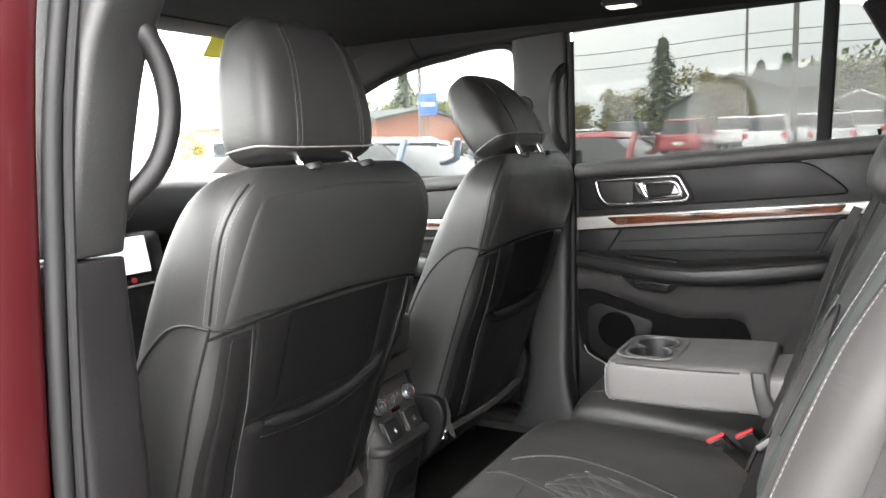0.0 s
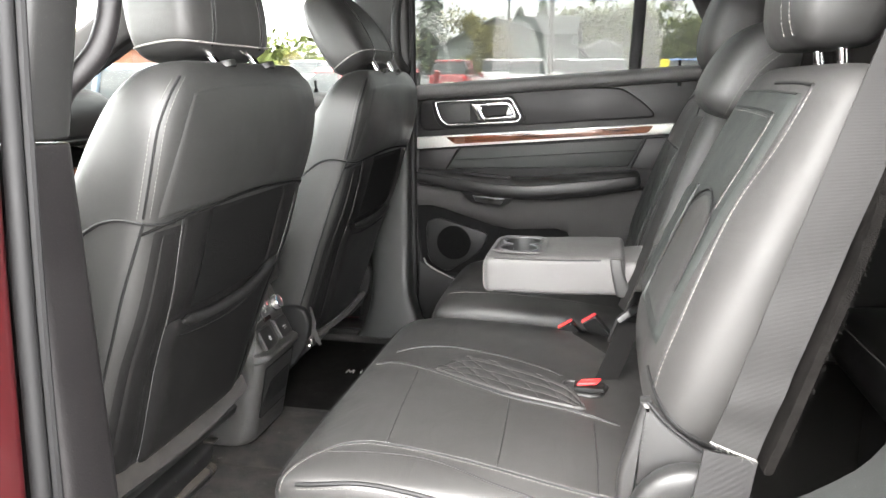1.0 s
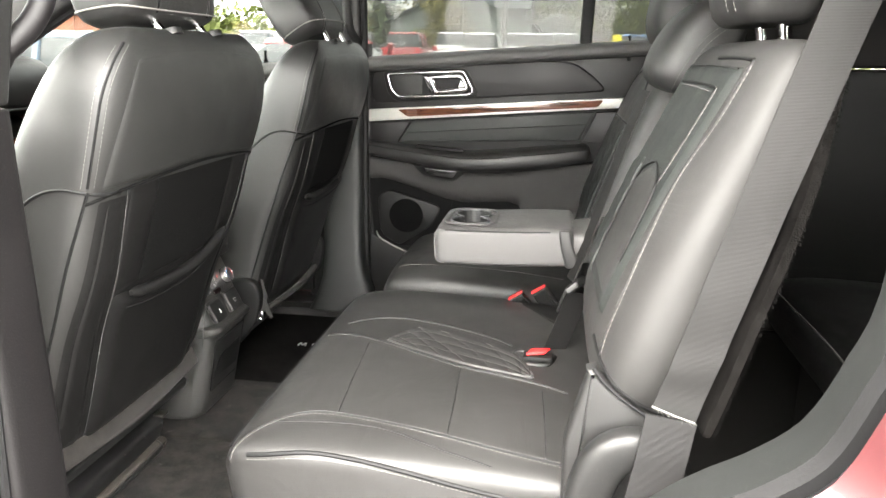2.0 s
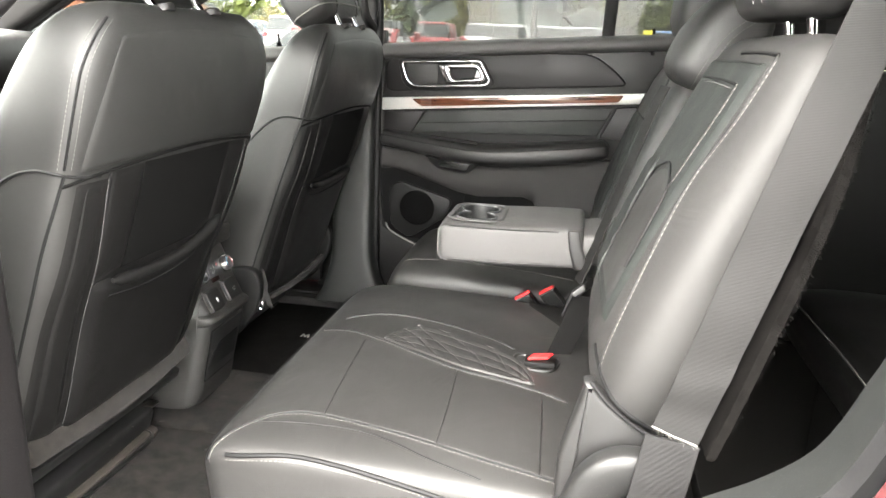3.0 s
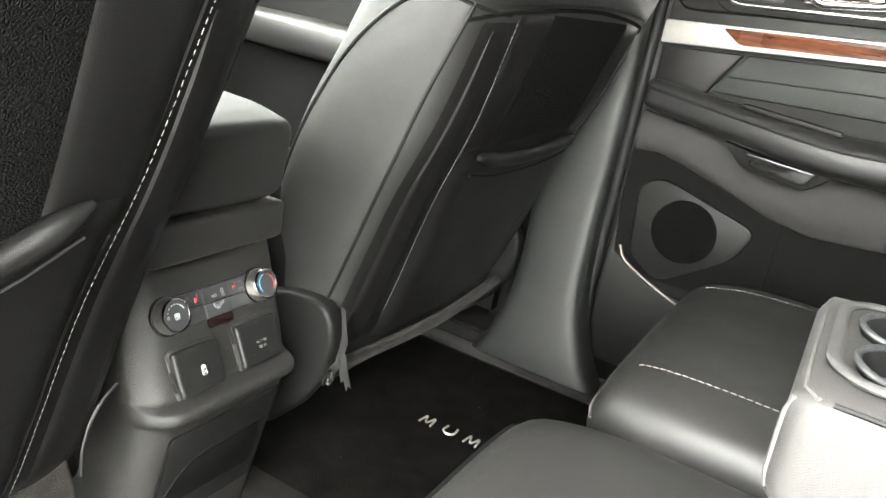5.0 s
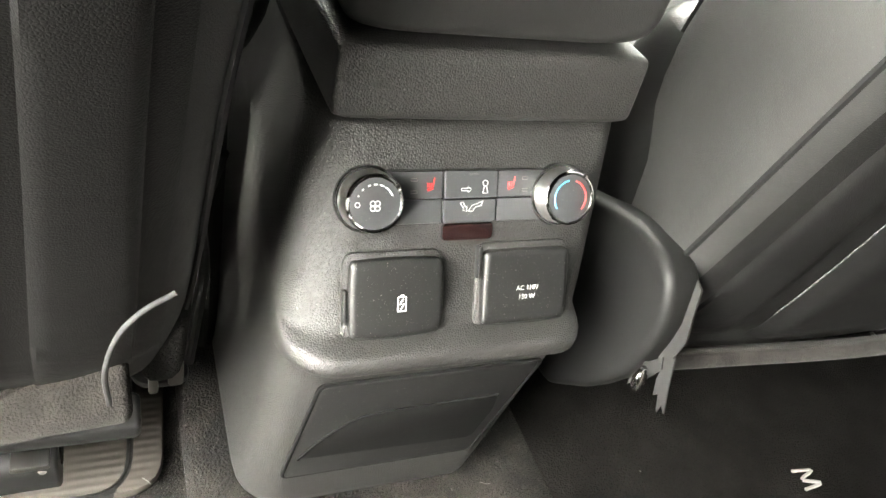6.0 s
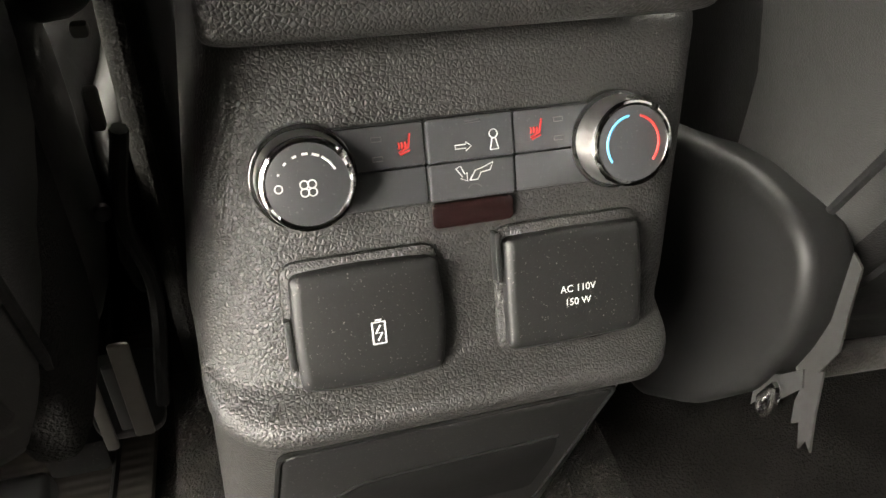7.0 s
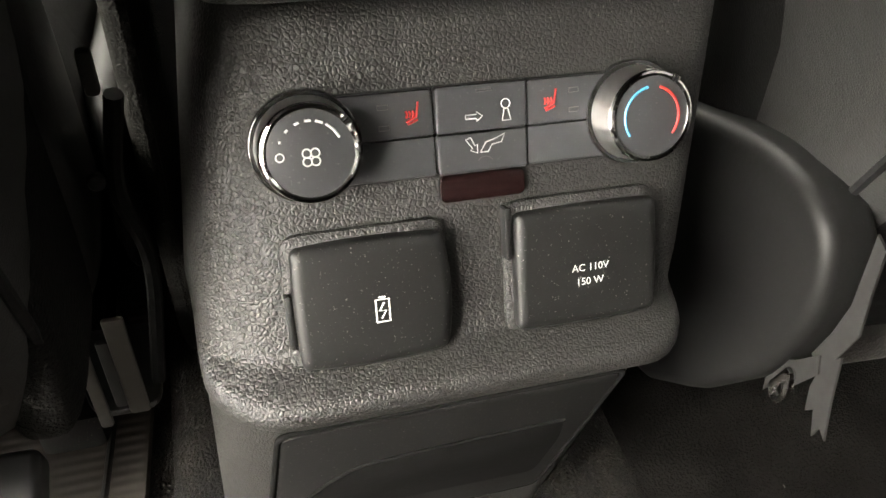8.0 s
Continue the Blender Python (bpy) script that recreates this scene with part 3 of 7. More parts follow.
part("inner_trim", prism([(hx + dx_ * s_ + 0.02, hy + dy_ * s_, z) for s_, z in ((0.03, 0.44), (0.95, 0.44), (0.97, 1.22), (0.03, 1.19))], (-0.95, -0.31, 0), 0.066, 0.012), VINYL, swung, "black door trim")
part("window_frame", rod([(hx, hy, 1.18), (hx + dx_ * 0.02, hy + 0.05, 1.60), (hx + dx_ * 0.5, hy + dy_ * 0.5 + 0.05, 1.63), (hx + dx_ * 0.85, hy + dy_ * 0.85, 1.58), (hx + dx_ * 1.0, hy + dy_ * 1.0, 1.20)], 0.02, 40, 8), RUBBER, swung, "black window frame")

# rear edge of the open doorway: trim, seal and painted fender, following the wheel arch
arch = [(0.70, 0.44), (0.712, 0.58), (0.735, 0.70), (0.765, 0.765), (0.80, 0.800), (0.84, 0.828), (0.89, 0.857), (0.938, 0.898), (0.970, 0.965), (0.995, 1.05), (1.0, 1.25), (0.965, 1.45), (0.89, 1.62)]
dense_arch = curve_through(arch, 44)


def arch_band(name, y0, y1, off0, off1, material, label=""):
    """A band that follows the doorway's rear edge, from depth y0 to y1, moved out from the edge by off0 and off1."""
    bm = bmesh.new()
    rings = []
    for i, p in enumerate(dense_arch):
        a, b = dense_arch[max(i - 1, 0)], dense_arch[min(i + 1, len(dense_arch) - 1)]
        t = V((b[0] - a[0], b[1] - a[1])).normalized()
        nx, nz = t[1], -t[0]
        lean = -0.14 * max(0, p[1] - 1.2)
        q = [(p[0] + nx * off0, y0 - lean, p[1] + nz * off0), (p[0] + nx * off1, y1 - lean, p[1] + nz * off1)]
        thick = 0.02
        q += [(q[1][0] + nx * thick, q[1][1], q[1][2] + nz * thick), (q[0][0] + nx * thick, q[0][1], q[0][2] + nz * thick)]
        rings.append(q)
    bridge(bm, rings)
    bmesh.ops.bevel(bm, geom=[e for e in bm.edges if e.calc_face_angle(0) > 0.6], offset=0.005, segments=2, affect="EDGES")
    return part(name, bm, material, shell, label)


arch_band("doorway_trim", -0.74, -0.846, 0.004, -0.010, DOORWAY_PLASTIC, "charcoal plastic wheel arch trim")
arch_band("doorway_seal", -0.850, -0.868, -0.022, -0.016, RUBBER, "black rubber doorway seal")
arch_band("doorway_flange", -0.870, -0.905, -0.004, -0.022, DARK_STEEL)
arch_band("fender_edge", -0.907, -0.99, -0.026, 0.02, RED_PAINT, "dark red painted fender edge")
part("left_quarter_skin", box((1.06, -1.0, 0.40), (2.1, -0.95, 1.20), 0.02), RED_PAINT, shell)
part("left_quarter_trim", box((1.04, -0.80, 0.50), (2.1, -0.73, 1.25), 0.02), CARGO_AND_SHADE, shell)
side_wall("left_quarter_window", [(1.352, 1.252), (2.1, 1.252), (2.1, 1.64), (1.352, 1.64)], -0.80, 0.006, DARK_PANE, "dark tinted window pane", 0)
part("left_c_pillar_trim", box((0.99, -0.82, 1.252), (1.35, -0.74, 1.64), 0.02), HEADLINER, shell)

# glazing
glass = [("right_rear_window", [(0.085, 1.22), (0.74, 1.25), (0.74, 1.655), (0.085, 1.645)], 0.775, PRIVACY),
         ("right_quarter_window", [(0.745, 1.28), (1.02, 1.28), (0.80, 1.63), (0.745, 1.635)], 0.775, PRIVACY),
         ("right_front_window", [(-1.20, 1.18), (-0.07, 1.23), (-0.07, 1.61), (-0.30, 1.595), (-0.50, 1.555), (-0.66, 1.485)], 0.775, DOOR_GLASS),
         ("left_front_window", [(-1.15, 1.20), (-0.07, 1.23), (-0.07, 1.62), (-0.45, 1.58), (-0.66, 1.49)], -0.84, CLEAR)]
for name, outline, y, m in glass:
    side_wall(name, outline, y, 0.004, m, "tinted window pane" if m is PRIVACY else "clear window pane", 0)
o = part("windshield", prism([(-0.84, -0.72, 1.675), (-0.84, 0.72, 1.675), (-1.75, 0.72, 1.08), (-1.75, -0.72, 1.08)], (-0.5, 0, 0.86), 0.005), CLEAR, shell, "clear sloping windshield")
o.visible_shadow = False
part("hood_panel", slab([(-1.76, 0, 1.04, 0.78, 0.02), (-2.3, 0, 1.03, 0.78, 0.02), (-2.75, 0, 0.92, 0.72, 0.02)], m=12, n=24, r0=0.01, r1=0.01), RED_PAINT, shell, "dark red hood")
part("windshield_header", box((-0.90, -0.70, 1.662), (-0.72, 0.70, 1.69), 0.01), HEADLINER, shell)
part("sun_visor", slab([(-0.76, -0.55, 1.645, 0.06, 0.012), (-0.76, -0.18, 1.645, 0.06, 0.012)], across=(1, 0, 0.2), m=6, n=16, r0=0.02, r1=0.02), HEADLINER, shell)

# outer skin: fenders, nose, tail and wheels
def wheel_arch(cx, r, x0, x1, z0, z1, k=14):
    """A side panel outline with a round wheel opening in its lower edge."""
    arc_ = [(cx - r * math.cos(math.pi * i / k), z0 + 0.02 + r * math.sin(math.pi * i / k)) for i in range(k + 1)]
    return [(x0, z0), *arc_, (x1, z0), (x1, z1), (x0, z1 - 0.10)]


for y, depth in ((-0.97, 0.06), (0.86, 0.06)):
    side_wall("front_fender", wheel_arch(-2.05, 0.42, -2.80, -1.41, 0.36, 1.05), y, depth, RED_PAINT, "dark red front fender", 0.01)
part("front_bumper", slab([(-2.86, -0.92, 0.62, 0.10, 0.26), (-2.95, 0, 0.62, 0.10, 0.27), (-2.86, 0.90, 0.62, 0.10, 0.26)], across=(1, 0, 0), m=16, n=24, r0=0.05, r1=0.05, power=4), RED_PAINT, shell, "dark red front bumper")
part("radiator_grille", slab([(-3.05, -0.5, 0.72, 0.01, 0.09), (-3.06, 0, 0.72, 0.01, 0.09), (-3.05, 0.5, 0.72, 0.01, 0.09)], across=(1, 0, 0), m=8, n=16, r0=0.01, r1=0.01, power=6), GLOSS_BLACK, shell)
for sy in (-1, 1):
    part("headlamp", slab([(-2.95, sy * 0.60, 0.76, 0.04, 0.05), (-2.90, sy * 0.86, 0.80, 0.04, 0.05)], across=(1, 0, 0), m=6, n=16, r0=0.01, r1=0.02), CHROME, shell, "clear headlamp")
    part("tail_lamp", box((2.20, sy * 0.86 - 0.06, 0.92), (2.262, sy * 0.86 + 0.06, 1.16), 0.02), BUCKLE_RED, shell, "red tail lamp")
    for wx in (-2.05, 1.50):
        w = part("wheel", disc((wx, sy * 0.72, 0.37), (0, sy, 0), 0.37, 0.24, 36, 0.03), RUBBER, shell, "black tyre")
        part("rim", disc((wx, sy * 0.955, 0.37), (0, sy, 0), 0.25, 0.012, 28, 0.006), SATIN, w, "silver alloy rim")
part("tailgate_skin", prism([(2.19, -0.90, 0.50), (2.19, 0.88, 0.50), (2.19, 0.86, 1.22), (2.19, -0.88, 1.22)], (1, 0, 0), 0.05, 0.02), RED_PAINT, shell, "dark red tailgate")
part("rear_window", prism([(2.19, -0.80, 1.225), (2.19, 0.78, 1.225), (2.10, 0.72, 1.68), (2.10, -0.74, 1.68)], (0.98, 0, 0.2), 0.01), GLOSS_BLACK, shell, "dark rear window")
part("rear_bumper", slab([(2.24, -0.92, 0.50, 0.09, 0.14), (2.30, 0, 0.50, 0.09, 0.14), (2.24, 0.90, 0.50, 0.09, 0.14)], across=(1, 0, 0), m=14, n=20, r0=0.04, r1=0.04), RED_PAINT, shell, "dark red rear bumper")
part("cowl", box((-1.80, -0.86, 0.98), (-1.70, 0.86, 1.06), 0.02), PLASTIC_SMOOTH, shell)

# roof fittings
lamp = thing("roof_lamp", (0.28, 0.55, 1.655), "small lit reading lamp in the black headliner", "ceiling light")
part("bezel", slab([(0.24, 0.555, 1.656, 0.03, 0.008), (0.33, 0.555, 1.656, 0.03, 0.008)], m=5, n=20, r0=0.008, r1=0.008), PLASTIC_SMOOTH, lamp)
part("lens", slab([(0.25, 0.555, 1.650, 0.02, 0.006), (0.32, 0.555, 1.650, 0.02, 0.006)], m=5, n=16, r0=0.006, r1=0.006), AMBER_LENS, lamp, "milky lens")

sticker = thing("price_sticker", (-0.88, 0.42, 1.64), "bright yellow paper sticker along the windshield's top", "sticker")
part("paper", prism([(x + 0.003, y, 1.675 + 0.654 * (x + 0.84) - 0.006) for x, y in ((-0.86, 0.34), (-0.86, 0.56), (-0.93, 0.56), (-0.93, 0.37))], (-0.5, 0, 0.86), 0.002), YELLOW, sticker)

# dashboard
dash = thing("dashboard", (-1.25, 0, 0.6), "black dashboard with a screen in its centre stack", "dashboard")
part("top_pad", slab([(-1.32, -0.70, 1.16, 0.20, 0.09), (-1.32, 0.0, 1.175, 0.21, 0.10), (-1.32, 0.70, 1.16, 0.20, 0.09)], across=(1, 0, 0), m=16, n=24, r0=0.02, r1=0.02), VINYL, dash)
part("lower_panel", slab([(-1.33, -0.70, 0.86, 0.16, 0.21), (-1.33, 0.70, 0.86, 0.16, 0.21)], across=(1, 0, 0), m=8, n=24, r0=0.02, r1=0.02), PLASTIC_SMOOTH, dash)
part("centre_panel", slab([(-1.10, 0, 0.60, 0.14, 0.10), (-1.13, 0, 0.85, 0.14, 0.06), (-1.17, 0, 1.16, 0.13, 0.05)], m=10, n=24, r0=0.02, r1=0.02), GLOSS_BLACK, dash)
part("screen_surround", prism(rounded([(-1.0925, -0.105, 1.008), (-1.0925, 0.056, 1.008), (-1.1085, 0.052, 1.122), (-1.1085, -0.105, 1.122)], 0.006), (1, 0, 0.16), 0.006, 0.002), GLOSS_BLACK, dash, "gloss black screen surround")
part("screen", prism(rounded([(-1.0860, -0.097, 1.018), (-1.0860, 0.049, 1.018), (-1.1010, 0.044, 1.113), (-1.1010, -0.097, 1.113)], 0.004), (1, 0, 0.16), 0.002, 0.0006), LIT_SCREEN, dash, "lit white touch screen")
part("hazard_button", disc((-1.0925, -0.005, 0.999), (1, 0, 0.15), 0.007, 0.009, 16, 0.002), BUCKLE_RED, dash, "red hazard button")
part("panel_strip", slab([(-1.090, -0.11, 0.984, 0.004, 0.003), (-1.090, 0.06, 0.984, 0.004, 0.003)], across=(1, 0, 0), m=4, n=12, r0=0.002, r1=0.002), SATIN, dash, "thin bright strip")
part("trim_strip", box((-1.19, 0.16, 0.99), (-1.12, 0.69, 1.02), 0.006), WOOD, dash, "wood veneer strip")
for k in range(5):
    part("vent_slat", slab([(-1.135, 0.44, 1.108 + k * 0.013, 0.012, 0.0022), (-1.135, 0.64, 1.108 + k * 0.013, 0.012, 0.0022)], across=(1, 0, 0.25), m=4, n=10, r0=0.002, r1=0.002), PLASTIC_GREY, dash, "grey air vent slat")
part("vent_frame", hoop(rounded([(-1.128, 0.43, 1.098), (-1.128, 0.655, 1.098), (-1.128, 0.655, 1.172), (-1.128, 0.43, 1.172)], 0.012), 0.005, 8), PLASTIC_SMOOTH, dash, "black vent surround")
wheel = thing("steering_wheel", (-0.92, -0.405, 1.02), "black leather steering wheel", "steering wheel")
rim = [V((-0.92, -0.405, 1.02)) + (V((0, 1, 0)) * math.cos(a) + V((-0.4, 0, 0.917)) * math.sin(a)) * 0.185 for a in np.linspace(0, 2 * math.pi, 48, endpoint=False)]
part("rim", hoop(rim, 0.016, 10), LEATHER, wheel)
part("hub", disc((-0.96, -0.405, 1.00), (0.917, 0, 0.4), 0.08, 0.05, 24, 0.02), VINYL, wheel)
part("spoke", slab([(-0.93, -0.58, 1.015, 0.02, 0.01), (-0.93, -0.23, 1.015, 0.02, 0.01)], across=(0, 0, 1), m=5, n=12, r0=0.004, r1=0.004), VINYL, wheel)
for fitted in (dash, wheel):
    fitted.location.x += 0.24


# ---- doors on the right ----
def slope(x, z0, k=0.0725):
    """Lines of the door rise gently to the rear."""
    return z0 + k * (x - 0.10)


def door_panel(door, x0, x1, z_top):
    """The moulded inner panel: upper pad, bright strip, insert, arm rest and lower panel."""
    y = 0.73
    # the pad's lighter grey paints in the sky reflected along the sill
    part("sill_pad", slab([(x0, y + 0.018, slope(x0, 1.240), 0.044, 0.022), (x1, y + 0.018, slope(x1, 1.240), 0.044, 0.022)], m=6, n=28, r0=0.006, r1=0.006, power=2.6), LEATHER_GREY, door, "soft window sill pad, lightened for the sky's reflection")
    part("upper_panel", prism([(x0, y + 0.01, slope(x0, 1.10)), (x1, y + 0.01, slope(x1, 1.10)), (x1, y + 0.01, slope(x1, 1.235)), (x0, y + 0.01, slope(x0, 1.235))], (0, 1, 0), 0.05, 0.004), VINYL, door)
    part("carrier", prism([(x0, y + 0.016, 0.535), (x1, y + 0.016, 0.535), (x1, y + 0.016, slope(x1, 1.11)), (x0, y + 0.016, slope(x0, 1.11))], (0, 1, 0), 0.045), VALANCE, door)


rear_door = thing("rear_door", (0.5, 0.77, 0.5), "closed rear door with black trim, wood inlay and chrome handle", "car door", "doors on the far side")
Y = 0.73
door_panel(rear_door, 0.108, 0.948, 1.27)
# raised pad above the strip, with its angled rear end
part("upper_pad", prism(rounded([(0.115, Y, slope(0.115, 1.126)), (0.80, Y, slope(0.80, 1.126)), (0.765, Y, slope(0.765, 1.165)), (0.70, Y, slope(0.70, 1.214)), (0.60, Y, slope(0.60, 1.222)), (0.115, Y, slope(0.115, 1.222))], 0.03), (0, 1, 0), 0.011, 0.005, 3), PLASTIC_GREY, rear_door, "smooth black upper pad")
part("strip", prism([(0.108, Y - 0.004, slope(0.108, 1.075)), (0.93, Y - 0.004, slope(0.93, 1.079)), (0.93, Y - 0.004, slope(0.93, 1.106)), (0.108, Y - 0.004, slope(0.108, 1.110))], (0, 1, 0), 0.03, 0.003), SATIN, rear_door, "satin silver trim strip")
part("inlay", prism(rounded([(0.225, Y - 0.008, slope(0.225, 1.083)), (0.775, Y - 0.008, slope(0.775, 1.084)), (0.79, Y - 0.008, slope(0.79, 1.1035)), (0.195, Y - 0.008, slope(0.195, 1.1055))], 0.008), (0, 1, 0), 0.008, 0.0015), WOOD, rear_door, "dark glossy wood veneer inlay")
# recessed insert between strip and arm rest
part("insert", prism([(0.240, Y + 0.010, slope(0.24, 1.070)), (0.765, Y + 0.010, slope(0.765, 1.070)), (0.725, Y + 0.010, slope(0.725, 0.99)), (0.195, Y + 0.010, slope(0.195, 1.01))], (0, 1, 0), 0.02, 0.003), LEATHER_PERF, rear_door, "dark padded insert")
part("insert_front", prism([(0.112, Y + 0.004, slope(0.11, 1.070)), (0.234, Y + 0.004, slope(0.234, 1.070)), (0.190, Y + 0.004, slope(0.19, 1.0)), (0.112, Y + 0.004, slope(0.11, 1.0))], (0, 1, 0), 0.02, 0.004), PLASTIC_GREY, rear_door)
part("insert_rear", prism([(0.772, Y + 0.0, slope(0.772, 1.070)), (0.945, Y + 0.0, slope(0.945, 1.070)), (0.945, Y + 0.0, slope(0.945, 0.97)), (0.732, Y + 0.0, slope(0.732, 0.985))], (0, 1, 0), 0.02, 0.004), PLASTIC_GREY, rear_door)
part("insert_seam", tube([(0.22, Y + 0.0095, slope(0.22, 1.035)), (0.745, Y + 0.0095, slope(0.745, 1.035))], 0.0014, 6), RUBBER, rear_door)
# arm rest
part("arm_rest", slab([(0.110, 0.722, 1.000, 0.018, 0.022), (0.25, 0.703, 0.985, 0.036, 0.026), (0.42, 0.688, 0.972, 0.052, 0.030), (0.60, 0.690, 0.986, 0.050, 0.032), (0.76, 0.703, 1.006, 0.036, 0.026)], m=26, n=28, r0=0.01, r1=0.02, power=3), VINYL, rear_door, "padded black arm rest", tree=True)
part("arm_rest_piping", rod([(0.112, 0.703, 1.008), (0.25, 0.668, 0.995), (0.42, 0.638, 0.984), (0.60, 0.642, 1.0), (0.75, 0.668, 1.016)], 0.0022, 30, 8), RUBBER, rear_door)
part("pull_cup", slab([(0.26, 0.690, 1.012, 0.010, 0.004), (0.40, 0.672, 1.003, 0.010, 0.004)], m=6, n=12, r0=0.004, r1=0.004), PLASTIC_GREY, rear_door, "grey pull cup rim")
# window switch under the arm rest's front
part("switch_housing", prism(rounded([(0.245, 0.672, 0.962), (0.285, 0.672, 0.925), (0.375, 0.668, 0.915), (0.410, 0.668, 0.945), (0.39, 0.668, 0.965)], 0.012), (0, 1, 0), 0.05, 0.006), VALANCE, rear_door, "black switch housing")
part("window_switch", prism(rounded([(0.285, 0.662, 0.952), (0.295, 0.662, 0.932), (0.372, 0.660, 0.924), (0.385, 0.660, 0.945)], 0.006), (0, 1, 0), 0.014, 0.003), GLOSS_BLACK, rear_door, "black window switch")
# lower panel with speaker and pocket
def sheet(x0, x1, top, bottom, y, thick, m=60, r=0.006):
    """An upright panel between two height lines, its rim rounded."""
    bm = bmesh.new()
    rings = []
    for x in np.linspace(x0, x1, m):
        zt, zb = np.interp(x, *zip(*top)), np.interp(x, *zip(*bottom))
        rings.append([(x, y + thick, zb), (x, y + r, zb), (x, y, zb + r), (x, y - 0.004, zb * 0.65 + zt * 0.35), (x, y - 0.003, zb * 0.3 + zt * 0.7), (x, y, zt - r), (x, y + r, zt), (x, y + thick, zt)])
    bridge(bm, rings)
    return bm


part("lower_panel", sheet(0.112, 0.945, [(0.11, 0.968), (0.25, 0.955), (0.42, 0.945), (0.60, 0.955), (0.75, 0.975), (0.95, 0.985)],
                                  [(0.11, 0.905), (0.15, 0.908), (0.20, 0.896), (0.34, 0.852), (0.40, 0.842), (0.53, 0.850), (0.565, 0.838), (0.585, 0.78), (0.61, 0.66), (0.63, 0.62), (0.95, 0.62)], Y - 0.006, 0.025, 90), DOOR_LOWER, rear_door, "charcoal lower door panel")
# near-black plates paint the shade of the speaker groove and the deep pocket
part("speaker_groove_shade", prism([(0.108, Y + 0.004, 0.70), (0.36, Y + 0.004, 0.70), (0.36, Y + 0.004, 0.87), (0.108, Y + 0.004, 0.93)], (0, 1, 0), 0.008), DEEP_BLACK, rear_door, "dark plate for the shade in the speaker groove")
part("pocket_cavity_shade", prism(rounded([(0.325, Y + 0.010, 0.60), (0.63, Y + 0.010, 0.60), (0.60, Y + 0.010, 0.85), (0.345, Y + 0.010, 0.85)], 0.02), (0, 1, 0), 0.005), DEEP_BLACK, rear_door, "dark sheet for the shade in the map pocket")
part("map_pocket_wall", prism(rounded([(0.34, Y - 0.028, 0.60), (0.95, Y - 0.028, 0.60), (0.95, Y - 0.028, 0.74), (0.36, Y - 0.028, 0.72)], 0.03), (0, 1, 0), 0.03, 0.008), PLASTIC_GREY, rear_door, "charcoal map pocket")
part("speaker_surround", prism(rounded([(0.142, Y - 0.004, 0.735), (0.134, Y - 0.004, 0.852), (0.170, Y - 0.004, 0.872), (0.330, Y - 0.004, 0.826), (0.305, Y - 0.004, 0.77), (0.20, Y - 0.004, 0.700)], 0.022), (0, 1, 0), 0.012, 0.004), VALANCE, rear_door, "black speaker surround")
part("speaker_grille", disc((0.222, Y - 0.0045, 0.795), (0, -1, 0), 0.052, 0.003, 36, 0.0015), MESH_CLOTH, rear_door, "round dark speaker grille")
part("speaker_trim_ring", rod([(0.130, Y - 0.010, 0.745), (0.145, Y - 0.012, 0.722), (0.20, Y - 0.014, 0.695), (0.26, Y - 0.014, 0.672)], 0.0024, 20, 10), STEEL, rear_door, "thin satin trim arc")
part("kick_panel", prism([(0.108, Y - 0.002, 0.53), (0.34, Y - 0.002, 0.53), (0.34, Y - 0.002, 0.665), (0.19, Y - 0.002, 0.69), (0.12, Y - 0.002, 0.73), (0.108, Y - 0.002, 0.86)], (0, 1, 0), 0.018, 0.004), VALANCE, rear_door)
part("lock_pin", tube([(0.853, 0.745, 1.262), (0.852, 0.745, 1.296), (0.852, 0.745, 1.300), (0.851, 0.745, 1.322), (0.850, 0.745, 1.331)], [0.0075, 0.0070, 0.0036, 0.0036, 0.0050], 12), DEEP_BLACK, rear_door, "black door lock pin")
# latch handle in its chrome bezel
by = Y - 0.005
bezel = [(0.164, by, 1.214), (0.388, by, 1.226), (0.418, by, 1.172), (0.405, by, 1.160), (0.200, by, 1.148), (0.178, by, 1.168)]
cup = part("handle_cup", prism(rounded([(0.150, by, 1.224), (0.395, by, 1.236), (0.434, by, 1.166), (0.415, by, 1.148), (0.19, by, 1.135), (0.165, by, 1.158)], 0.016), (0, 1, 0), 0.014, 0.004), RUBBER, rear_door, "black handle recess")
part("bezel", hoop(rounded(bezel, 0.012), 0.0034, 10), BRIGHT_CHROME, cup, "bright chrome ring")
part("recess", prism(rounded([(0.176, by - 0.001, 1.209), (0.268, by - 0.001, 1.214), (0.268, by - 0.001, 1.158), (0.203, by - 0.001, 1.154), (0.184, by - 0.001, 1.170)], 0.008), (0, 1, 0), 0.003, 0.001), PLASTIC_SMOOTH, cup)
lever_y = by - 0.010
part("lever", hoop(rounded([(0.290, lever_y, 1.208), (0.385, lever_y, 1.212), (0.402, lever_y, 1.176), (0.310, lever_y, 1.166)], 0.012), 0.0068, 10), CHROME, cup, "chrome pull lever")
part("lever_web", prism(rounded([(0.270, lever_y + 0.002, 1.212), (0.300, lever_y + 0.002, 1.210), (0.318, lever_y + 0.002, 1.164), (0.292, lever_y + 0.002, 1.162)], 0.006), (0, 1, 0), 0.008, 0.003), CHROME, cup)
part("lock_rocker", prism(rounded([(0.384, lever_y + 0.001, 1.210), (0.402, lever_y + 0.001, 1.180), (0.392, lever_y + 0.001, 1.170), (0.372, lever_y + 0.001, 1.172)], 0.006), (0, 1, 0), 0.01, 0.003), SATIN, cup)
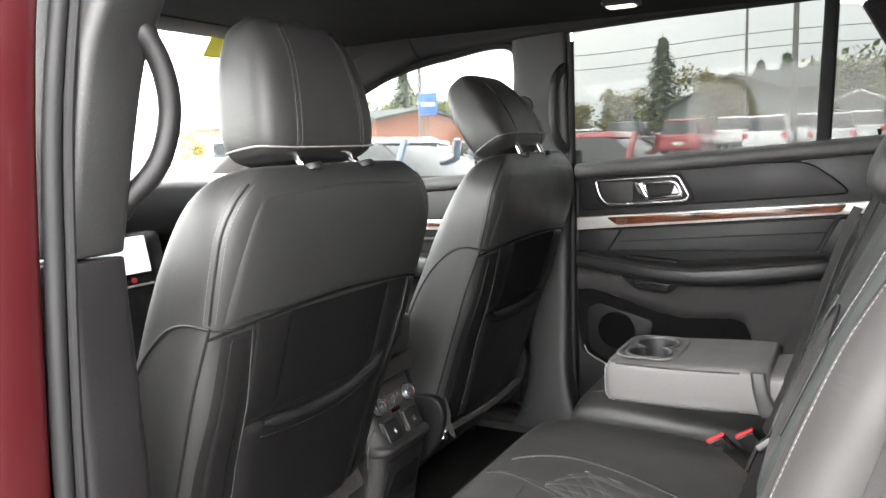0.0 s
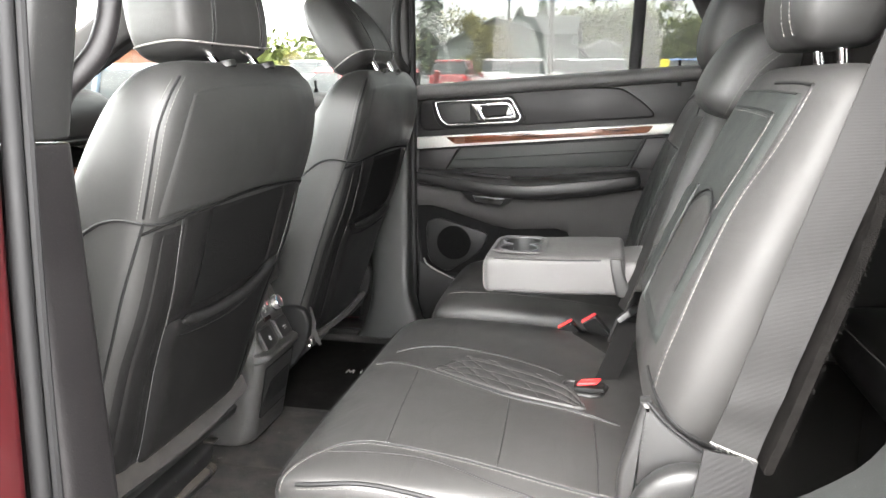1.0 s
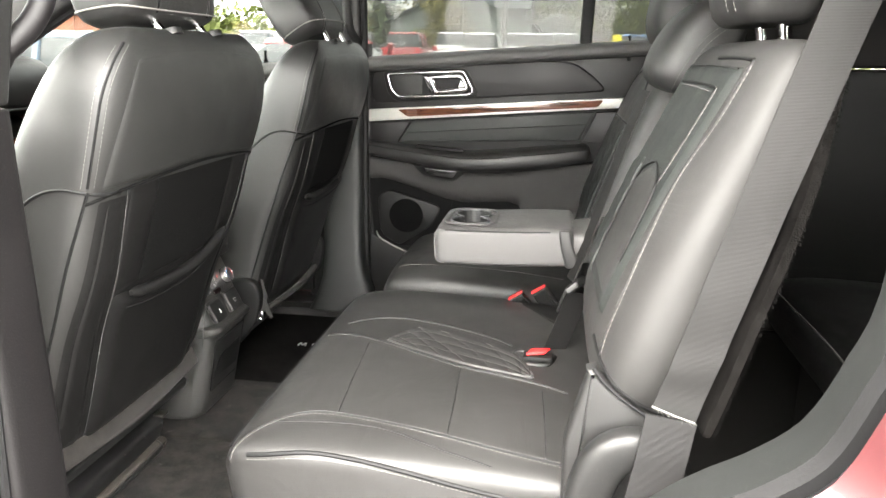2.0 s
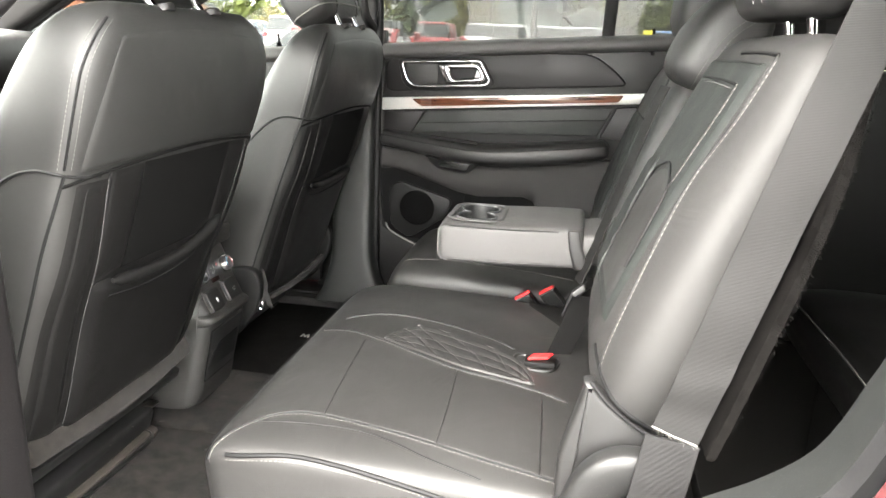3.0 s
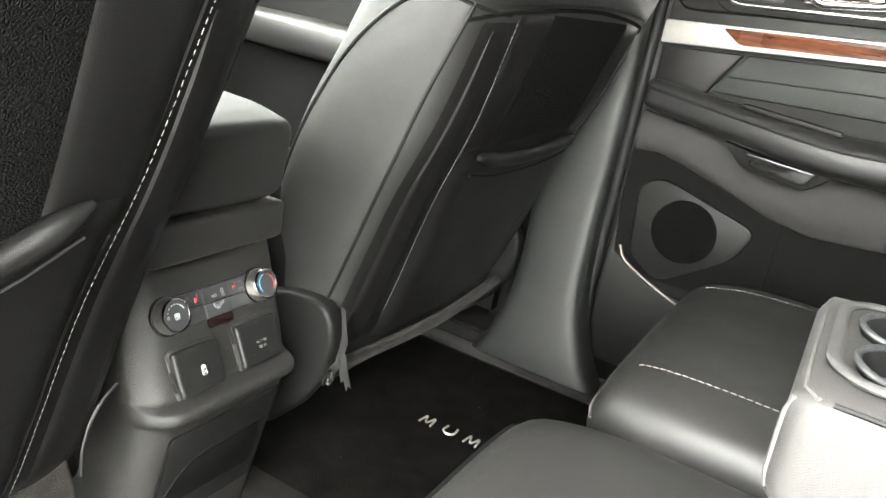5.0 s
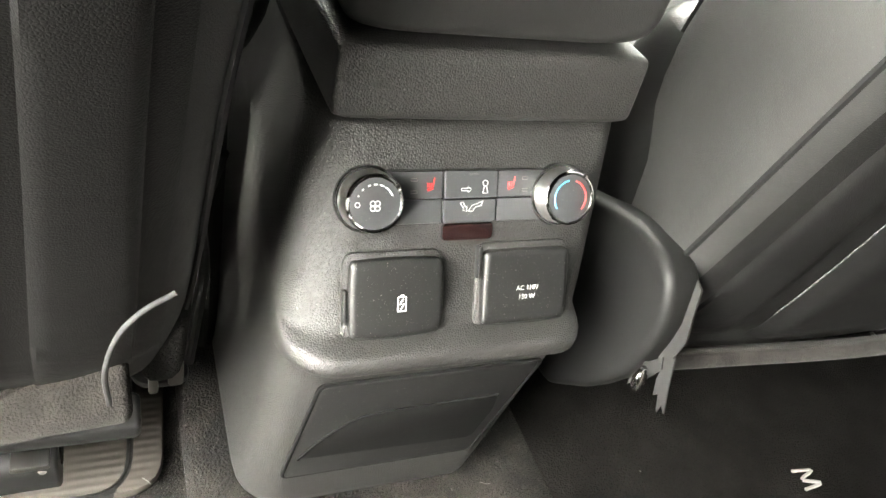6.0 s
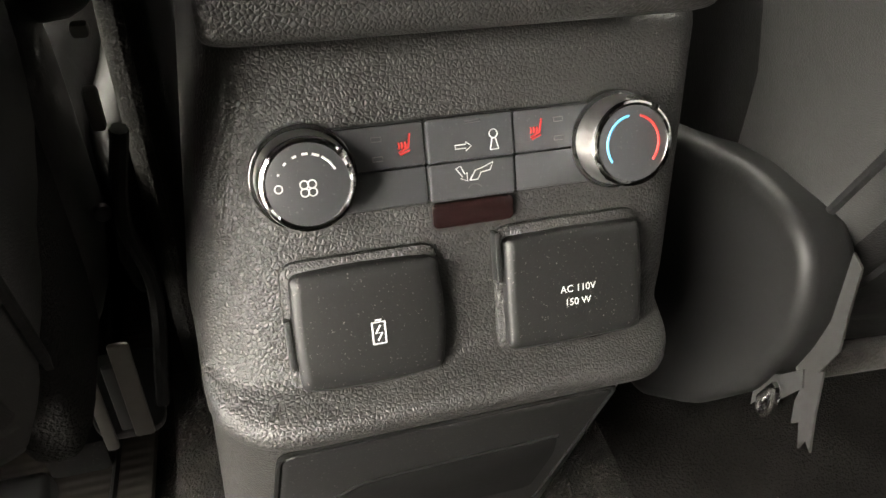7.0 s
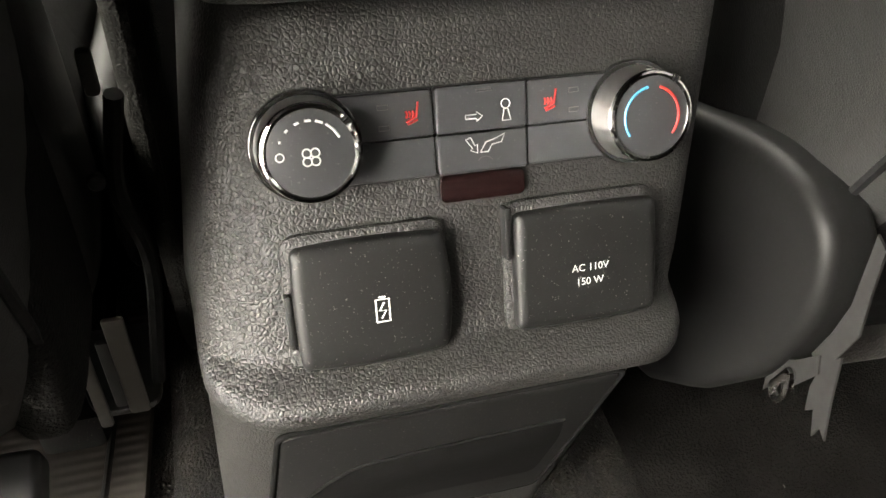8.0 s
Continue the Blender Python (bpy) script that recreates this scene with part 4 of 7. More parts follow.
# window frame, divider bar and lock stalk
part("window_frame", tube(rounded([(0.100, 0.762, 1.225), (0.100, 0.752, 1.632), (0.735, 0.752, 1.640), (0.735, 0.762, 1.26)], [0.0, 0.035, 0.035, 0.0]), 0.017, 10), RUBBER, rear_door, "black window frame seal")
part("divider_bar", slab([(0.730, 0.762, 1.27, 0.017, 0.012), (0.742, 0.755, 1.645, 0.017, 0.012)], across=(1, 0, 0), m=5, n=16, r0=0.003, r1=0.003), RUBBER, rear_door, "black divider bar")
part("lock_stalk", disc((0.855, 0.748, 1.255), (0, 0, 1), 0.004, 0.055, 12, 0.002), PLASTIC_SMOOTH, rear_door, "black lock stalk")
part("door_seal", rod([(0.100, 0.712, 0.54), (0.098, 0.720, 0.80), (0.096, 0.728, 1.10), (0.095, 0.735, 1.26), (0.092, 0.735, 1.60)], 0.010, 30, 10), RUBBER, rear_door, "black rubber door seal")

front_door = thing("front_door", (-0.55, 0.77, 0.5), "closed front door with black trim and wood inlay", "car door", "doors on the far side")
door_panel(front_door, -1.30, -0.085, 1.24)
part("strip", prism([(-1.25, Y - 0.004, slope(-1.25, 1.095, 0.03)), (-0.09, Y - 0.004, slope(-0.09, 1.075, 0.03)), (-0.09, Y - 0.004, slope(-0.09, 1.106, 0.03)), (-1.25, Y - 0.004, slope(-1.25, 1.125, 0.03))], (0, 1, 0), 0.03, 0.003), SATIN, front_door, "satin silver trim strip")
part("inlay", prism([(-1.15, Y - 0.008, slope(-1.15, 1.105, 0.03)), (-0.15, Y - 0.008, slope(-0.15, 1.086, 0.03)), (-0.15, Y - 0.008, slope(-0.15, 1.102, 0.03)), (-1.15, Y - 0.008, slope(-1.15, 1.120, 0.03))], (0, 1, 0), 0.008, 0.0015), WOOD, front_door, "dark wood veneer inlay")
part("arm_rest", slab([(-0.85, 0.71, 0.96, 0.04, 0.03), (-0.5, 0.69, 0.96, 0.05, 0.035), (-0.12, 0.70, 0.96, 0.04, 0.03)], m=14, n=20, r0=0.02, r1=0.02), VINYL, front_door)
part("lock_pin", tube([(-0.211, 0.745, 1.225), (-0.212, 0.745, 1.249), (-0.212, 0.745, 1.252), (-0.213, 0.745, 1.268), (-0.213, 0.745, 1.275)], [0.0075, 0.0070, 0.0036, 0.0036, 0.0050], 12), DEEP_BLACK, front_door, "black door lock pin")
part("grille_slat", box((-0.40, 0.70, 1.03), (-0.12, 0.722, 1.045), 0.004), PLASTIC_GREY, front_door)
part("window_frame", rod([(-1.15, 0.76, 1.19), (-0.6, 0.76, 1.215), (-0.085, 0.76, 1.24), (-0.075, 0.755, 1.45), (-0.09, 0.75, 1.605), (-0.30, 0.75, 1.595), (-0.50, 0.75, 1.555), (-0.68, 0.75, 1.475), (-1.15, 0.76, 1.20)], 0.016, 60, 8), RUBBER, front_door, "black window frame seal")


# ---- front seats ----
def front_seat(yc, label, head):
    """A front seat seen from behind. head: rows of x, z, half width and half depth of its head restraint."""
    s = thing("front_seat", (-0.2, yc, 0.475), label, "car seat", "front seats")
    low = 0.0 if yc < 0 else -0.034
    back = part("backrest", slab([(-0.118 + low * 0.3, yc, 0.660 + low, 0.240, 0.070), (-0.097, yc, 0.75, 0.254, 0.084), (-0.055, yc, 0.90, 0.264, 0.090), (-0.012, yc, 1.00, 0.268, 0.088), (0.027, yc, 1.10, 0.272, 0.080), (0.066, yc, 1.19, 0.272, 0.070), (0.090, yc, 1.25, 0.258, 0.054), (0.112, yc, 1.298, 0.205, 0.030)], m=44, n=72, r0=0.03, r1=0.034, power=4.8), LIT_SHOULDER, s, "smooth black backrest", tree=True)
    way = (-1, 0, -0.25)

    def at(dy, z):
        x = np.interp(z, [0.66, 0.75, 0.90, 1.0, 1.1, 1.2, 1.29], [-0.04, -0.008, 0.04, 0.078, 0.108, 0.138, 0.15])
        return (x + 0.2, yc + dy, z + 0.05)

    # shade below the shoulder cover is put into this panel's colour
    part("back_panel", patch(back, quad(at(-0.246, 0.695 + low), at(0.246, 0.695 + low), at(0.258, 1.090), at(-0.258, 1.090)), way, 0.0012, 40, 40, 0.02), SHADED_VINYL, back, "smooth panel below the shoulder cover, darkened as in shade")
    # padded shoulder cover, proud of the panel below it
    part("shoulder_yoke", patch(back, lambda f, t: V(at((2 * f - 1) * (0.254 - 0.048 * t ** 3), 1.094 + 0.012 * math.sin(math.pi * f) + 0.172 * t)), way, 0.0004, 56, 28, 0.03, lambda f, t: 0.0085 * min(t / 0.05, 1) ** 0.5 * (4 * f * (1 - f)) ** 0.8 * (1 - t ** 2)), LIT_SHOULDER, back, "smooth padded shoulder cover", tree=True)
    seam("yoke_seam", back, [at(-0.262, 1.085), at(-0.22, 1.092), at(-0.10, 1.100), at(0.0, 1.103), at(0.10, 1.100), at(0.22, 1.092), at(0.262, 1.085)], way, DEEP_BLACK, 0.0024)
    for sgn in (-1, 1):
        # the yoke seam goes on over the side, forward and down along the front edge
        seam("side_piping", back, [(0.10, yc + sgn * 0.6, 1.088), (0.05, yc + sgn * 0.6, 1.098), (0.0, yc + sgn * 0.6, 1.078), (-0.062, yc + sgn * 0.6, 1.012), (-0.118, yc + sgn * 0.6, 0.905), (-0.150, yc + sgn * 0.6, 0.80)], (0, -sgn, 0), RUBBER, 0.0024)
        seam("corner_seam", back, [(np.interp(z, [0.70, 0.85, 1.0, 1.10], [-0.045, 0.0, 0.045, 0.085]), yc + sgn * 0.262, z) for z in (1.095, 1.0, 0.92, 0.84, 0.75, 0.70)], (-0.75, -sgn * 0.66, 0), RUBBER, 0.0024)
        # double stitched seam over the shoulder
        corner_way = (-0.66, -sgn * 0.75, 0)
        rise_ = [(0.088, 0.268, 1.100), (0.106, 0.266, 1.179), (0.116, 0.262, 1.221), (0.130, 0.252, 1.255), (0.136, 0.232, 1.278)]
        seam("shoulder_seam", back, [(x, yc + sgn * y, z) for x, y, z in rise_], corner_way, RUBBER, 0.0020)
        stitches(back, [[(x + o, yc + sgn * (y - o), z) for x, y, z in rise_] for o in (-0.0055, 0.0055)], corner_way, THREAD_DIM, 0.004, 0.002, 0.00055)
        # stitched side band and the raised cheek beside the pocket
        part("side_band", patch(back, quad(at(sgn * 0.226, 0.69 + low), at(sgn * 0.170, 0.69 + low), at(sgn * 0.207, 1.084), at(sgn * 0.238, 1.084)), way, 0.004, 8, 40, 0.2), SHADED_VINYL, back, tree=True)
        stitches(back, [[at(sgn * 0.162, 0.70), at(sgn * 0.170, 0.79), at(sgn * 0.182, 0.91), at(sgn * 0.205, 1.09)]], way, THREAD_DIM, 0.0040, 0.0025, 0.0006, 0.0030)
        seam("band_seam", back, [at(sgn * 0.158, 0.70), at(sgn * 0.166, 0.79), at(sgn * 0.178, 0.91), at(sgn * 0.201, 1.09)], way, RUBBER, 0.002, 0.0004)
        part("pocket_cheek", patch(back, quad(at(sgn * 0.122, 0.935), at(sgn * 0.188, 0.92), at(sgn * 0.200, 1.096), at(sgn * 0.122, 1.098)), way, 0.004 if sgn < 0 else 0.006, 14, 20, 0.3), SHADED_VINYL, back, "padded cheek beside the pocket")
    part("mesh_panel", patch(back, quad(at(-0.140, 0.93), at(0.140, 0.93), at(0.148, 1.100), at(-0.148, 1.100)), way, 0.003, 14, 14, 0.1), MESH_CLOTH, back, "knitted mesh panel behind the pocket")

    def lip_z(dy):
        return 0.922 + (0.045 if yc < 0 < dy else 0.012) * (abs(dy) / 0.15) ** 2.5

    def pocket(sx, t):
        z0 = 0.690 + low
        half = 0.158 + (0.188 - 0.158) * t
        dy = -half + 2 * half * sx
        return at(dy, z0 + (lip_z(min(max(dy, -0.15), 0.15)) - z0) * t)
    pk = part("map_pocket", patch(back, pocket, way, 0.011, 24, 30, 0.07), SHADED_VINYL, back, "slack black map pocket", tree=True)
    lip = [p for p, _ in onto(back, dense([at(d, lip_z(d) - 0.003) for d in np.linspace(-0.150, 0.150, 9)], 0.01), way, 0.010)]
    part("pocket_lip", tube(lip, [0.003, 0.007] + [0.0095] * (len(lip) - 4) + [0.007, 0.003], 12), SHADED_VINYL, back, "rounded pocket lip")
    seam("pocket_lip_seam", pk, [at(d, lip_z(d) - 0.032) for d in np.linspace(-0.150, 0.150, 9)], way, RUBBER, 0.0014)
    # felt skirt along the bottom edge
    hs, top_ = (0.021, 0.706) if yc < 0 else (0.007, 0.656)
    part("skirt", slab([(-0.036, yc - 0.228, top_ - hs, 0.007, hs), (-0.026, yc, top_ - 0.004 - hs, 0.007, hs * 1.05), (-0.036, yc + 0.220, top_ - hs, 0.007, hs)], across=(1, 0, 0.35), m=16, n=16, r0=0.006, r1=0.006, power=4), FELT, back, "frayed grey felt skirt")
    # the shaded copy keeps this leather cushion dark beside the console
    part("cushion", slab([(-0.72, yc, 0.70, 0.24, 0.085), (-0.45, yc, 0.68, 0.255, 0.09), (-0.17, yc, 0.655, 0.245, 0.085)], m=18, n=32, r0=0.05, r1=0.03, power=4), SHADED_VINYL, s, "black leather seat cushion")
    for sgn in (-1, 1):
        end = -0.20 if yc < 0 and sgn > 0 else -0.016
        if end > -0.1:
            # a rounded plate whose rear end stands clear of the backrest
            yp = yc + sgn * 0.270
            shape = [(x, yp, z) for x, z in ((-0.62, 0.650), (-0.30, 0.682), (-0.16, 0.718), (-0.118, 0.733), (-0.081, 0.744), (-0.049, 0.745), (-0.030, 0.736), (-0.020, 0.715), (-0.018, 0.694), (-0.027, 0.650), (-0.057, 0.600), (-0.10, 0.556), (-0.62, 0.556))]
            v = part("side_valance", prism(rounded(shape, 0.012), (0, -sgn, 0), 0.028, 0.007, 3), VALANCE, s, "black seat side valance", tree=True)
        else:
            v = part("side_valance", slab([(-0.62, yc + sgn * 0.262, 0.635, 0.014, 0.065), (-0.34, yc + sgn * 0.266, 0.637, 0.018, 0.070), (end, yc + sgn * 0.256, 0.640, 0.020, 0.068)], m=22, n=24, r0=0.03, r1=0.075, power=3.2), VALANCE, s, "black seat side valance", tree=True)
        part("side_bolster", slab([(-0.170, yc + sgn * 0.226, 0.66, 0.030, 0.055), (-0.145, yc + sgn * 0.228, 0.78, 0.030, 0.055), (-0.118, yc + sgn * 0.226, 0.87, 0.026, 0.040)], m=14, n=24, r0=0.02, r1=0.03, power=3.2), SHADED_VINYL, back, "padded side bolster")
    # seat frame on its rails
    for sgn in (-1, 1):
        part("rail", slab([(-0.62, yc + sgn * 0.20, 0.497, 0.022, 0.020), (-0.20, yc + sgn * 0.20, 0.497, 0.022, 0.020)], m=6, n=16, r0=0.004, r1=0.004, power=6), DARK_STEEL, s, "black steel seat rail")
        part("rail_end", box((-0.199, yc + sgn * 0.20 - 0.02, 0.477), (-0.175, yc + sgn * 0.20 + 0.02, 0.515), 0.006), PLASTIC_SMOOTH, s)
        part("riser", box((-0.55, yc + sgn * 0.20 - 0.008, 0.518), (-0.24, yc + sgn * 0.20 + 0.008, 0.60), 0.003), DARK_STEEL, s)
        part("rail_bolt", disc((-0.22, yc + sgn * 0.20, 0.5175), (0, 0, 1), 0.008, 0.006, 12, 0.002), STEEL, s, "small round steel head")
    if yc < 0:
        part("cross_bar", slab([(-0.066, yc - 0.235, 0.630, 0.012, 0.011), (-0.066, yc, 0.626, 0.012, 0.011), (-0.066, yc + 0.225, 0.622, 0.012, 0.010)], across=(1, 0, -0.3), m=10, n=16, r0=0.004, r1=0.004, power=5), DARK_STEEL, s, "black seat frame cross bar")
        part("cross_tube", slab([(-0.112, yc - 0.235, 0.548, 0.026, 0.024), (-0.112, yc, 0.546, 0.027, 0.025), (-0.112, yc + 0.175, 0.546, 0.026, 0.024)], across=(1, 0, -0.3), m=10, n=24, r0=0.003, r1=0.003, power=5), DARK_STEEL, s, "black seat frame tube")
        # a dark disc paints the shade inside the hollow tube
        part("tube_hole_shade", disc((-0.112, yc + 0.1745, 0.546), (0, 1, 0), 0.015, 0.0012, 20), DEEP_BLACK, s, "dark disc for the shade in the open tube end")
        part("latch_plate", box((-0.092, yc + 0.150, 0.574), (-0.070, yc + 0.172, 0.579), 0.0015), STEEL, s, "bright latch plate")
        # three steel dots stand for glints along the seat frame
        for dy, dx, z in ((0.165, -0.086, 0.553), (0.100, -0.086, 0.556), (0.030, -0.086, 0.556)):
            part("frame_glint", disc((dx, yc + dy, z), (0.6, 0.2, 0.8), 0.0032, 0.004, 12, 0.001), STEEL, s, "small round steel head")
        # the cover's black colour stands for the unlit gap beside the seat
        part("recliner_cover", slab([(-0.112, yc + 0.236, 0.648, 0.014, 0.054), (-0.111, yc + 0.238, 0.70, 0.016, 0.058), (-0.105, yc + 0.240, 0.78, 0.016, 0.060), (-0.085, yc + 0.242, 0.885, 0.012, 0.040)], m=16, n=24, r0=0.02, r1=0.03, power=4), CARGO_AND_SHADE, s, "recliner cover coloured black as the shaded gap")
        # added form that keeps window light off the console's left side
        part("shading_bolster", slab([(-0.24, yc + 0.258, 0.805, 0.024, 0.075), (-0.22, yc + 0.264, 0.88, 0.040, 0.110), (-0.17, yc + 0.260, 1.00, 0.038, 0.090), (-0.10, yc + 0.236, 1.10, 0.026, 0.050)], m=18, n=24, r0=0.02, r1=0.03, power=3), SHADED_VINYL, back, "bolster added to shade the console's left side")
        part("recliner_bracket", box((-0.146, yc + 0.246, 0.555), (-0.142, yc + 0.257, 0.632), 0.002), STEEL, s, "bare steel bracket")
        part("recliner_bracket", box((-0.136, yc + 0.232, 0.560), (-0.132, yc + 0.239, 0.618), 0.002), STEEL, s, "bare steel bracket")
        part("bracket_web", box((-0.150, yc + 0.239, 0.558), (-0.146, yc + 0.246, 0.612), 0.0015), DARK_STEEL, s)
        part("bracket_foot", prism(rounded([(-0.215, yc + 0.205, 0.545), (-0.150, yc + 0.225, 0.545), (-0.150, yc + 0.262, 0.545), (-0.215, yc + 0.262, 0.545)], 0.012), (0, 0, 1), 0.006, 0.002), DARK_STEEL, s, "blackened bracket foot")
        part("pale_bit", box((-0.150, yc + 0.268, 0.756), (-0.144, yc + 0.274, 0.776), 0.002), TAG, s, "small pale bit")
        # this upper bit stands for a small highlight in the gap
        part("pale_bit", box((-0.150, yc + 0.270, 0.797), (-0.144, yc + 0.277, 0.803), 0.002), TAG, s, "small pale bit")
        part("wiring", rod([(-0.160, yc + 0.262, 0.56), (-0.170, yc + 0.272, 0.64), (-0.158, yc + 0.268, 0.70), (-0.148, yc + 0.278, 0.755)], 0.004, 24, 8), RUBBER, s, "black wiring loom")
        part("wire_clip", disc((-0.150, yc + 0.262, 0.712), (0.9, 0.2, 0.3), 0.004, 0.005, 14, 0.002), DARK_STEEL, s)
        part("cover_strap", rod([(-0.008, yc + 0.210, 0.704), (-0.006, yc + 0.209, 0.728), (-0.005, yc + 0.215, 0.752), (-0.006, yc + 0.226, 0.766), (-0.008, yc + 0.240, 0.774)], 0.0014, 20, 8), RAGGED, s, "grey cover strap")
    part("frame_panel", box((-0.16, yc - 0.20, 0.525), (-0.14, yc + (0.06 if yc < 0 else 0.20), 0.60), 0.004), DARK_STEEL, s)
    # head restraint
    (x0, z0), (x1, z1) = head[0][:2], head[-1][:2]
    h = part("head_restraint", slab([(x, yc, z, a, b) for x, z, a, b in head], m=26, n=48, r0=0.014, r1=0.022, power=4.4), LEATHER, s, "black leather head restraint with light piping", tree=True)

    def hd(dy, f):
        return (x0 + (x1 - x0) * f + 0.25, yc + dy, z0 + (z1 - z0) * f)
    (hx0, hz0, ha, hb) = head[1]
    lean = V((x1 - x0, 0, z1 - z0)).normalized()
    across_ = V((lean.z, 0, -lean.x))
    ring = []
    for k in range(64):
        c_, s_ = math.cos(2 * math.pi * k / 64), math.sin(2 * math.pi * k / 64)
        sag = -0.010 * max(0.0, s_)
        ring.append(V((hx0, yc, hz0)) + lean * sag + V((0, 1, 0)) * (math.copysign(abs(c_) ** (2 / 4.4), c_) * (ha + 0.0005)) + across_ * (math.copysign(abs(s_) ** (2 / 4.4), s_) * (hb + 0.0005)))
    part("piping", hoop(ring, 0.0016, 8), THREAD, h, "pale piping")
    for sgn in (-1, 1):
        seam("head_seam", h, [hd(sgn * 0.080, 0.10), hd(sgn * 0.076, 0.45), hd(sgn * 0.062, 0.96)], (-1, 0, 0), RUBBER, 0.0014)
        stitches(h, [[hd(sgn * (0.080 + o), 0.12), hd(sgn * (0.076 + o), 0.45), hd(sgn * (0.062 + o), 0.94)] for o in (-0.005, 0.005)], (-1, 0, 0), THREAD_DIM, 0.004, 0.002, 0.0005)
        part("post", tube([(0.118, yc + sgn * 0.068, 1.27), (x0 + 0.02, yc + sgn * 0.068, z0 + 0.03)], 0.0065, 14), CHROME, s, "chrome head restraint post")
        part("collar", disc((0.112, yc + sgn * 0.068, 1.291), (-0.3, 0, 1), 0.016, 0.010, 20, 0.003), PLASTIC_SMOOTH, s)
    return s


front_seat(-0.405, "black leather driver's seat with light stitching and a map pocket",
                    [(0.050, 1.300, 0.112, 0.040), (0.046, 1.325, 0.138, 0.056), (0.038, 1.385, 0.138, 0.062), (0.026, 1.455, 0.122, 0.056), (0.012, 1.515, 0.096, 0.034)])
front_seat(0.405, "black leather passenger seat with its head restraint tipped forward",
                  [(0.066, 1.300, 0.114, 0.040), (0.050, 1.325, 0.144, 0.056), (0.018, 1.375, 0.146, 0.060), (-0.022, 1.430, 0.128, 0.054), (-0.056, 1.478, 0.100, 0.036)])

# elastic tag on the passenger seat's side
tag = thing("seat_cover_clip", (-0.02, 0.16, 0.64), "silvery clip and ragged strap hanging from the seat side", "clip")
part("strap", prism([(-0.019, 0.1445, 0.745), (-0.0125, 0.1445, 0.742), (-0.008, 0.1445, 0.722), (-0.003, 0.1445, 0.704), (-0.006, 0.1445, 0.688), (-0.010, 0.1445, 0.676), (-0.017, 0.1445, 0.677), (-0.014, 0.1445, 0.694), (-0.013, 0.1445, 0.712)], (0, 1, 0), 0.0012), RAGGED, tag, "frayed dark strap")
part("torn_end", prism([(-0.010, 0.1440, 0.681), (-0.004, 0.1440, 0.690), (0.003, 0.1440, 0.668), (0.010, 0.1440, 0.650), (0.005, 0.1440, 0.653), (0.004, 0.1440, 0.645), (-0.002, 0.1440, 0.657), (-0.005, 0.1440, 0.652), (-0.009, 0.1440, 0.664)], (0.2, 1, 0), 0.0010), RAGGED, tag, "torn strap end")
part("torn_end", prism([(-0.012, 0.1430, 0.682), (-0.008, 0.1430, 0.674), (-0.013, 0.1430, 0.662), (-0.019, 0.1430, 0.648), (-0.022, 0.1430, 0.652), (-0.028, 0.1430, 0.637), (-0.030, 0.1430, 0.645), (-0.027, 0.1430, 0.652), (-0.031, 0.1430, 0.658), (-0.021, 0.1430, 0.668)], (-0.2, 1, 0.1), 0.0010), RAGGED, tag, "torn strap end")
part("clip", hoop(rounded([(-0.022, 0.139, 0.650), (-0.017, 0.139, 0.668), (-0.013, 0.139, 0.652), (-0.017, 0.139, 0.645)], 0.005), 0.0022, 8), CHROME, tag, "bright steel clip")

# ---- console between the front seats ----
CO, CN, CU = V((-0.075, 0, 0.78)), V((0.894, 0, 0.447)).normalized(), V((-0.447, 0, 0.894)).normalized()


def C(y, u, n=0.0):
    """A place on the console's tilted rear face: across, up along it, out of it."""
    return CO + V((0, y, 0)) + CU * u + CN * n


console = thing("centre_console", (-0.3, 0, 0.46), "black grained console with rear climate knobs and covered sockets", "console")
side = [(-0.50, 0.50), (-0.060, 0.50), (-0.048, 0.56), (-0.0315, 0.674), (-0.0300, 0.684), (-0.0210, 0.687), (-0.0165, 0.694), (-0.0190, 0.7015), (-0.0290, 0.7045), (-0.0375, 0.7070)]
top = C(0, 0.038)
side += [(C(0, -0.072).x, C(0, -0.072).z), (top.x, top.z), (-0.13, 0.822), (-0.50, 0.822)]
bm = bmesh.new()


HOUSE_Z = [0.50, 0.56, 0.65, 0.70, 0.72, 0.746, 0.77, 0.80, 0.82]
HOUSE_L = [-0.116, -0.113, -0.108, -0.107, -0.108, -0.106, -0.102, -0.093, -0.089]
HOUSE_R = [0.060, 0.064, 0.073, 0.081, 0.087, 0.094, 0.098, 0.101, 0.102]
prof = rounded([(x, 0, z) for x, z in side], [0.01, 0.02, 0.05, 0.004, 0.003, 0.004, 0.004, 0.004, 0.004, 0.004, 0.02, 0.008, 0.005, 0.01], 4)
ring_rows = []
for f in (-1, -0.99, -0.97, -0.94, -0.90, -0.85, -0.79, -0.72, -0.64, -0.3, 0, 0.3, 0.6, 0.82, 0.86, 0.91, 0.95, 0.98, 0.995, 1):
    soft_edge, deep = (0.36, 0.034) if f < 0 else (0.18, 0.018)
    inset = deep * (1 - math.sqrt(max(0, 1 - max(0, (abs(f) - 1 + soft_edge) / soft_edge) ** 2)))
    ring = []
    for p in prof:
        yl, yr = np.interp(p.z, HOUSE_Z, HOUSE_L), np.interp(p.z, HOUSE_Z, HOUSE_R)
        ring.append(V((p.x - inset * (1 if p.x > -0.4 else 0), (yl + yr) / 2 + f * (yr - yl) / 2, p.z)))
    ring_rows.append(ring)
bridge(bm, ring_rows)
part("housing", bm, PLASTIC, console, "black grained plastic housing", sharp=60)
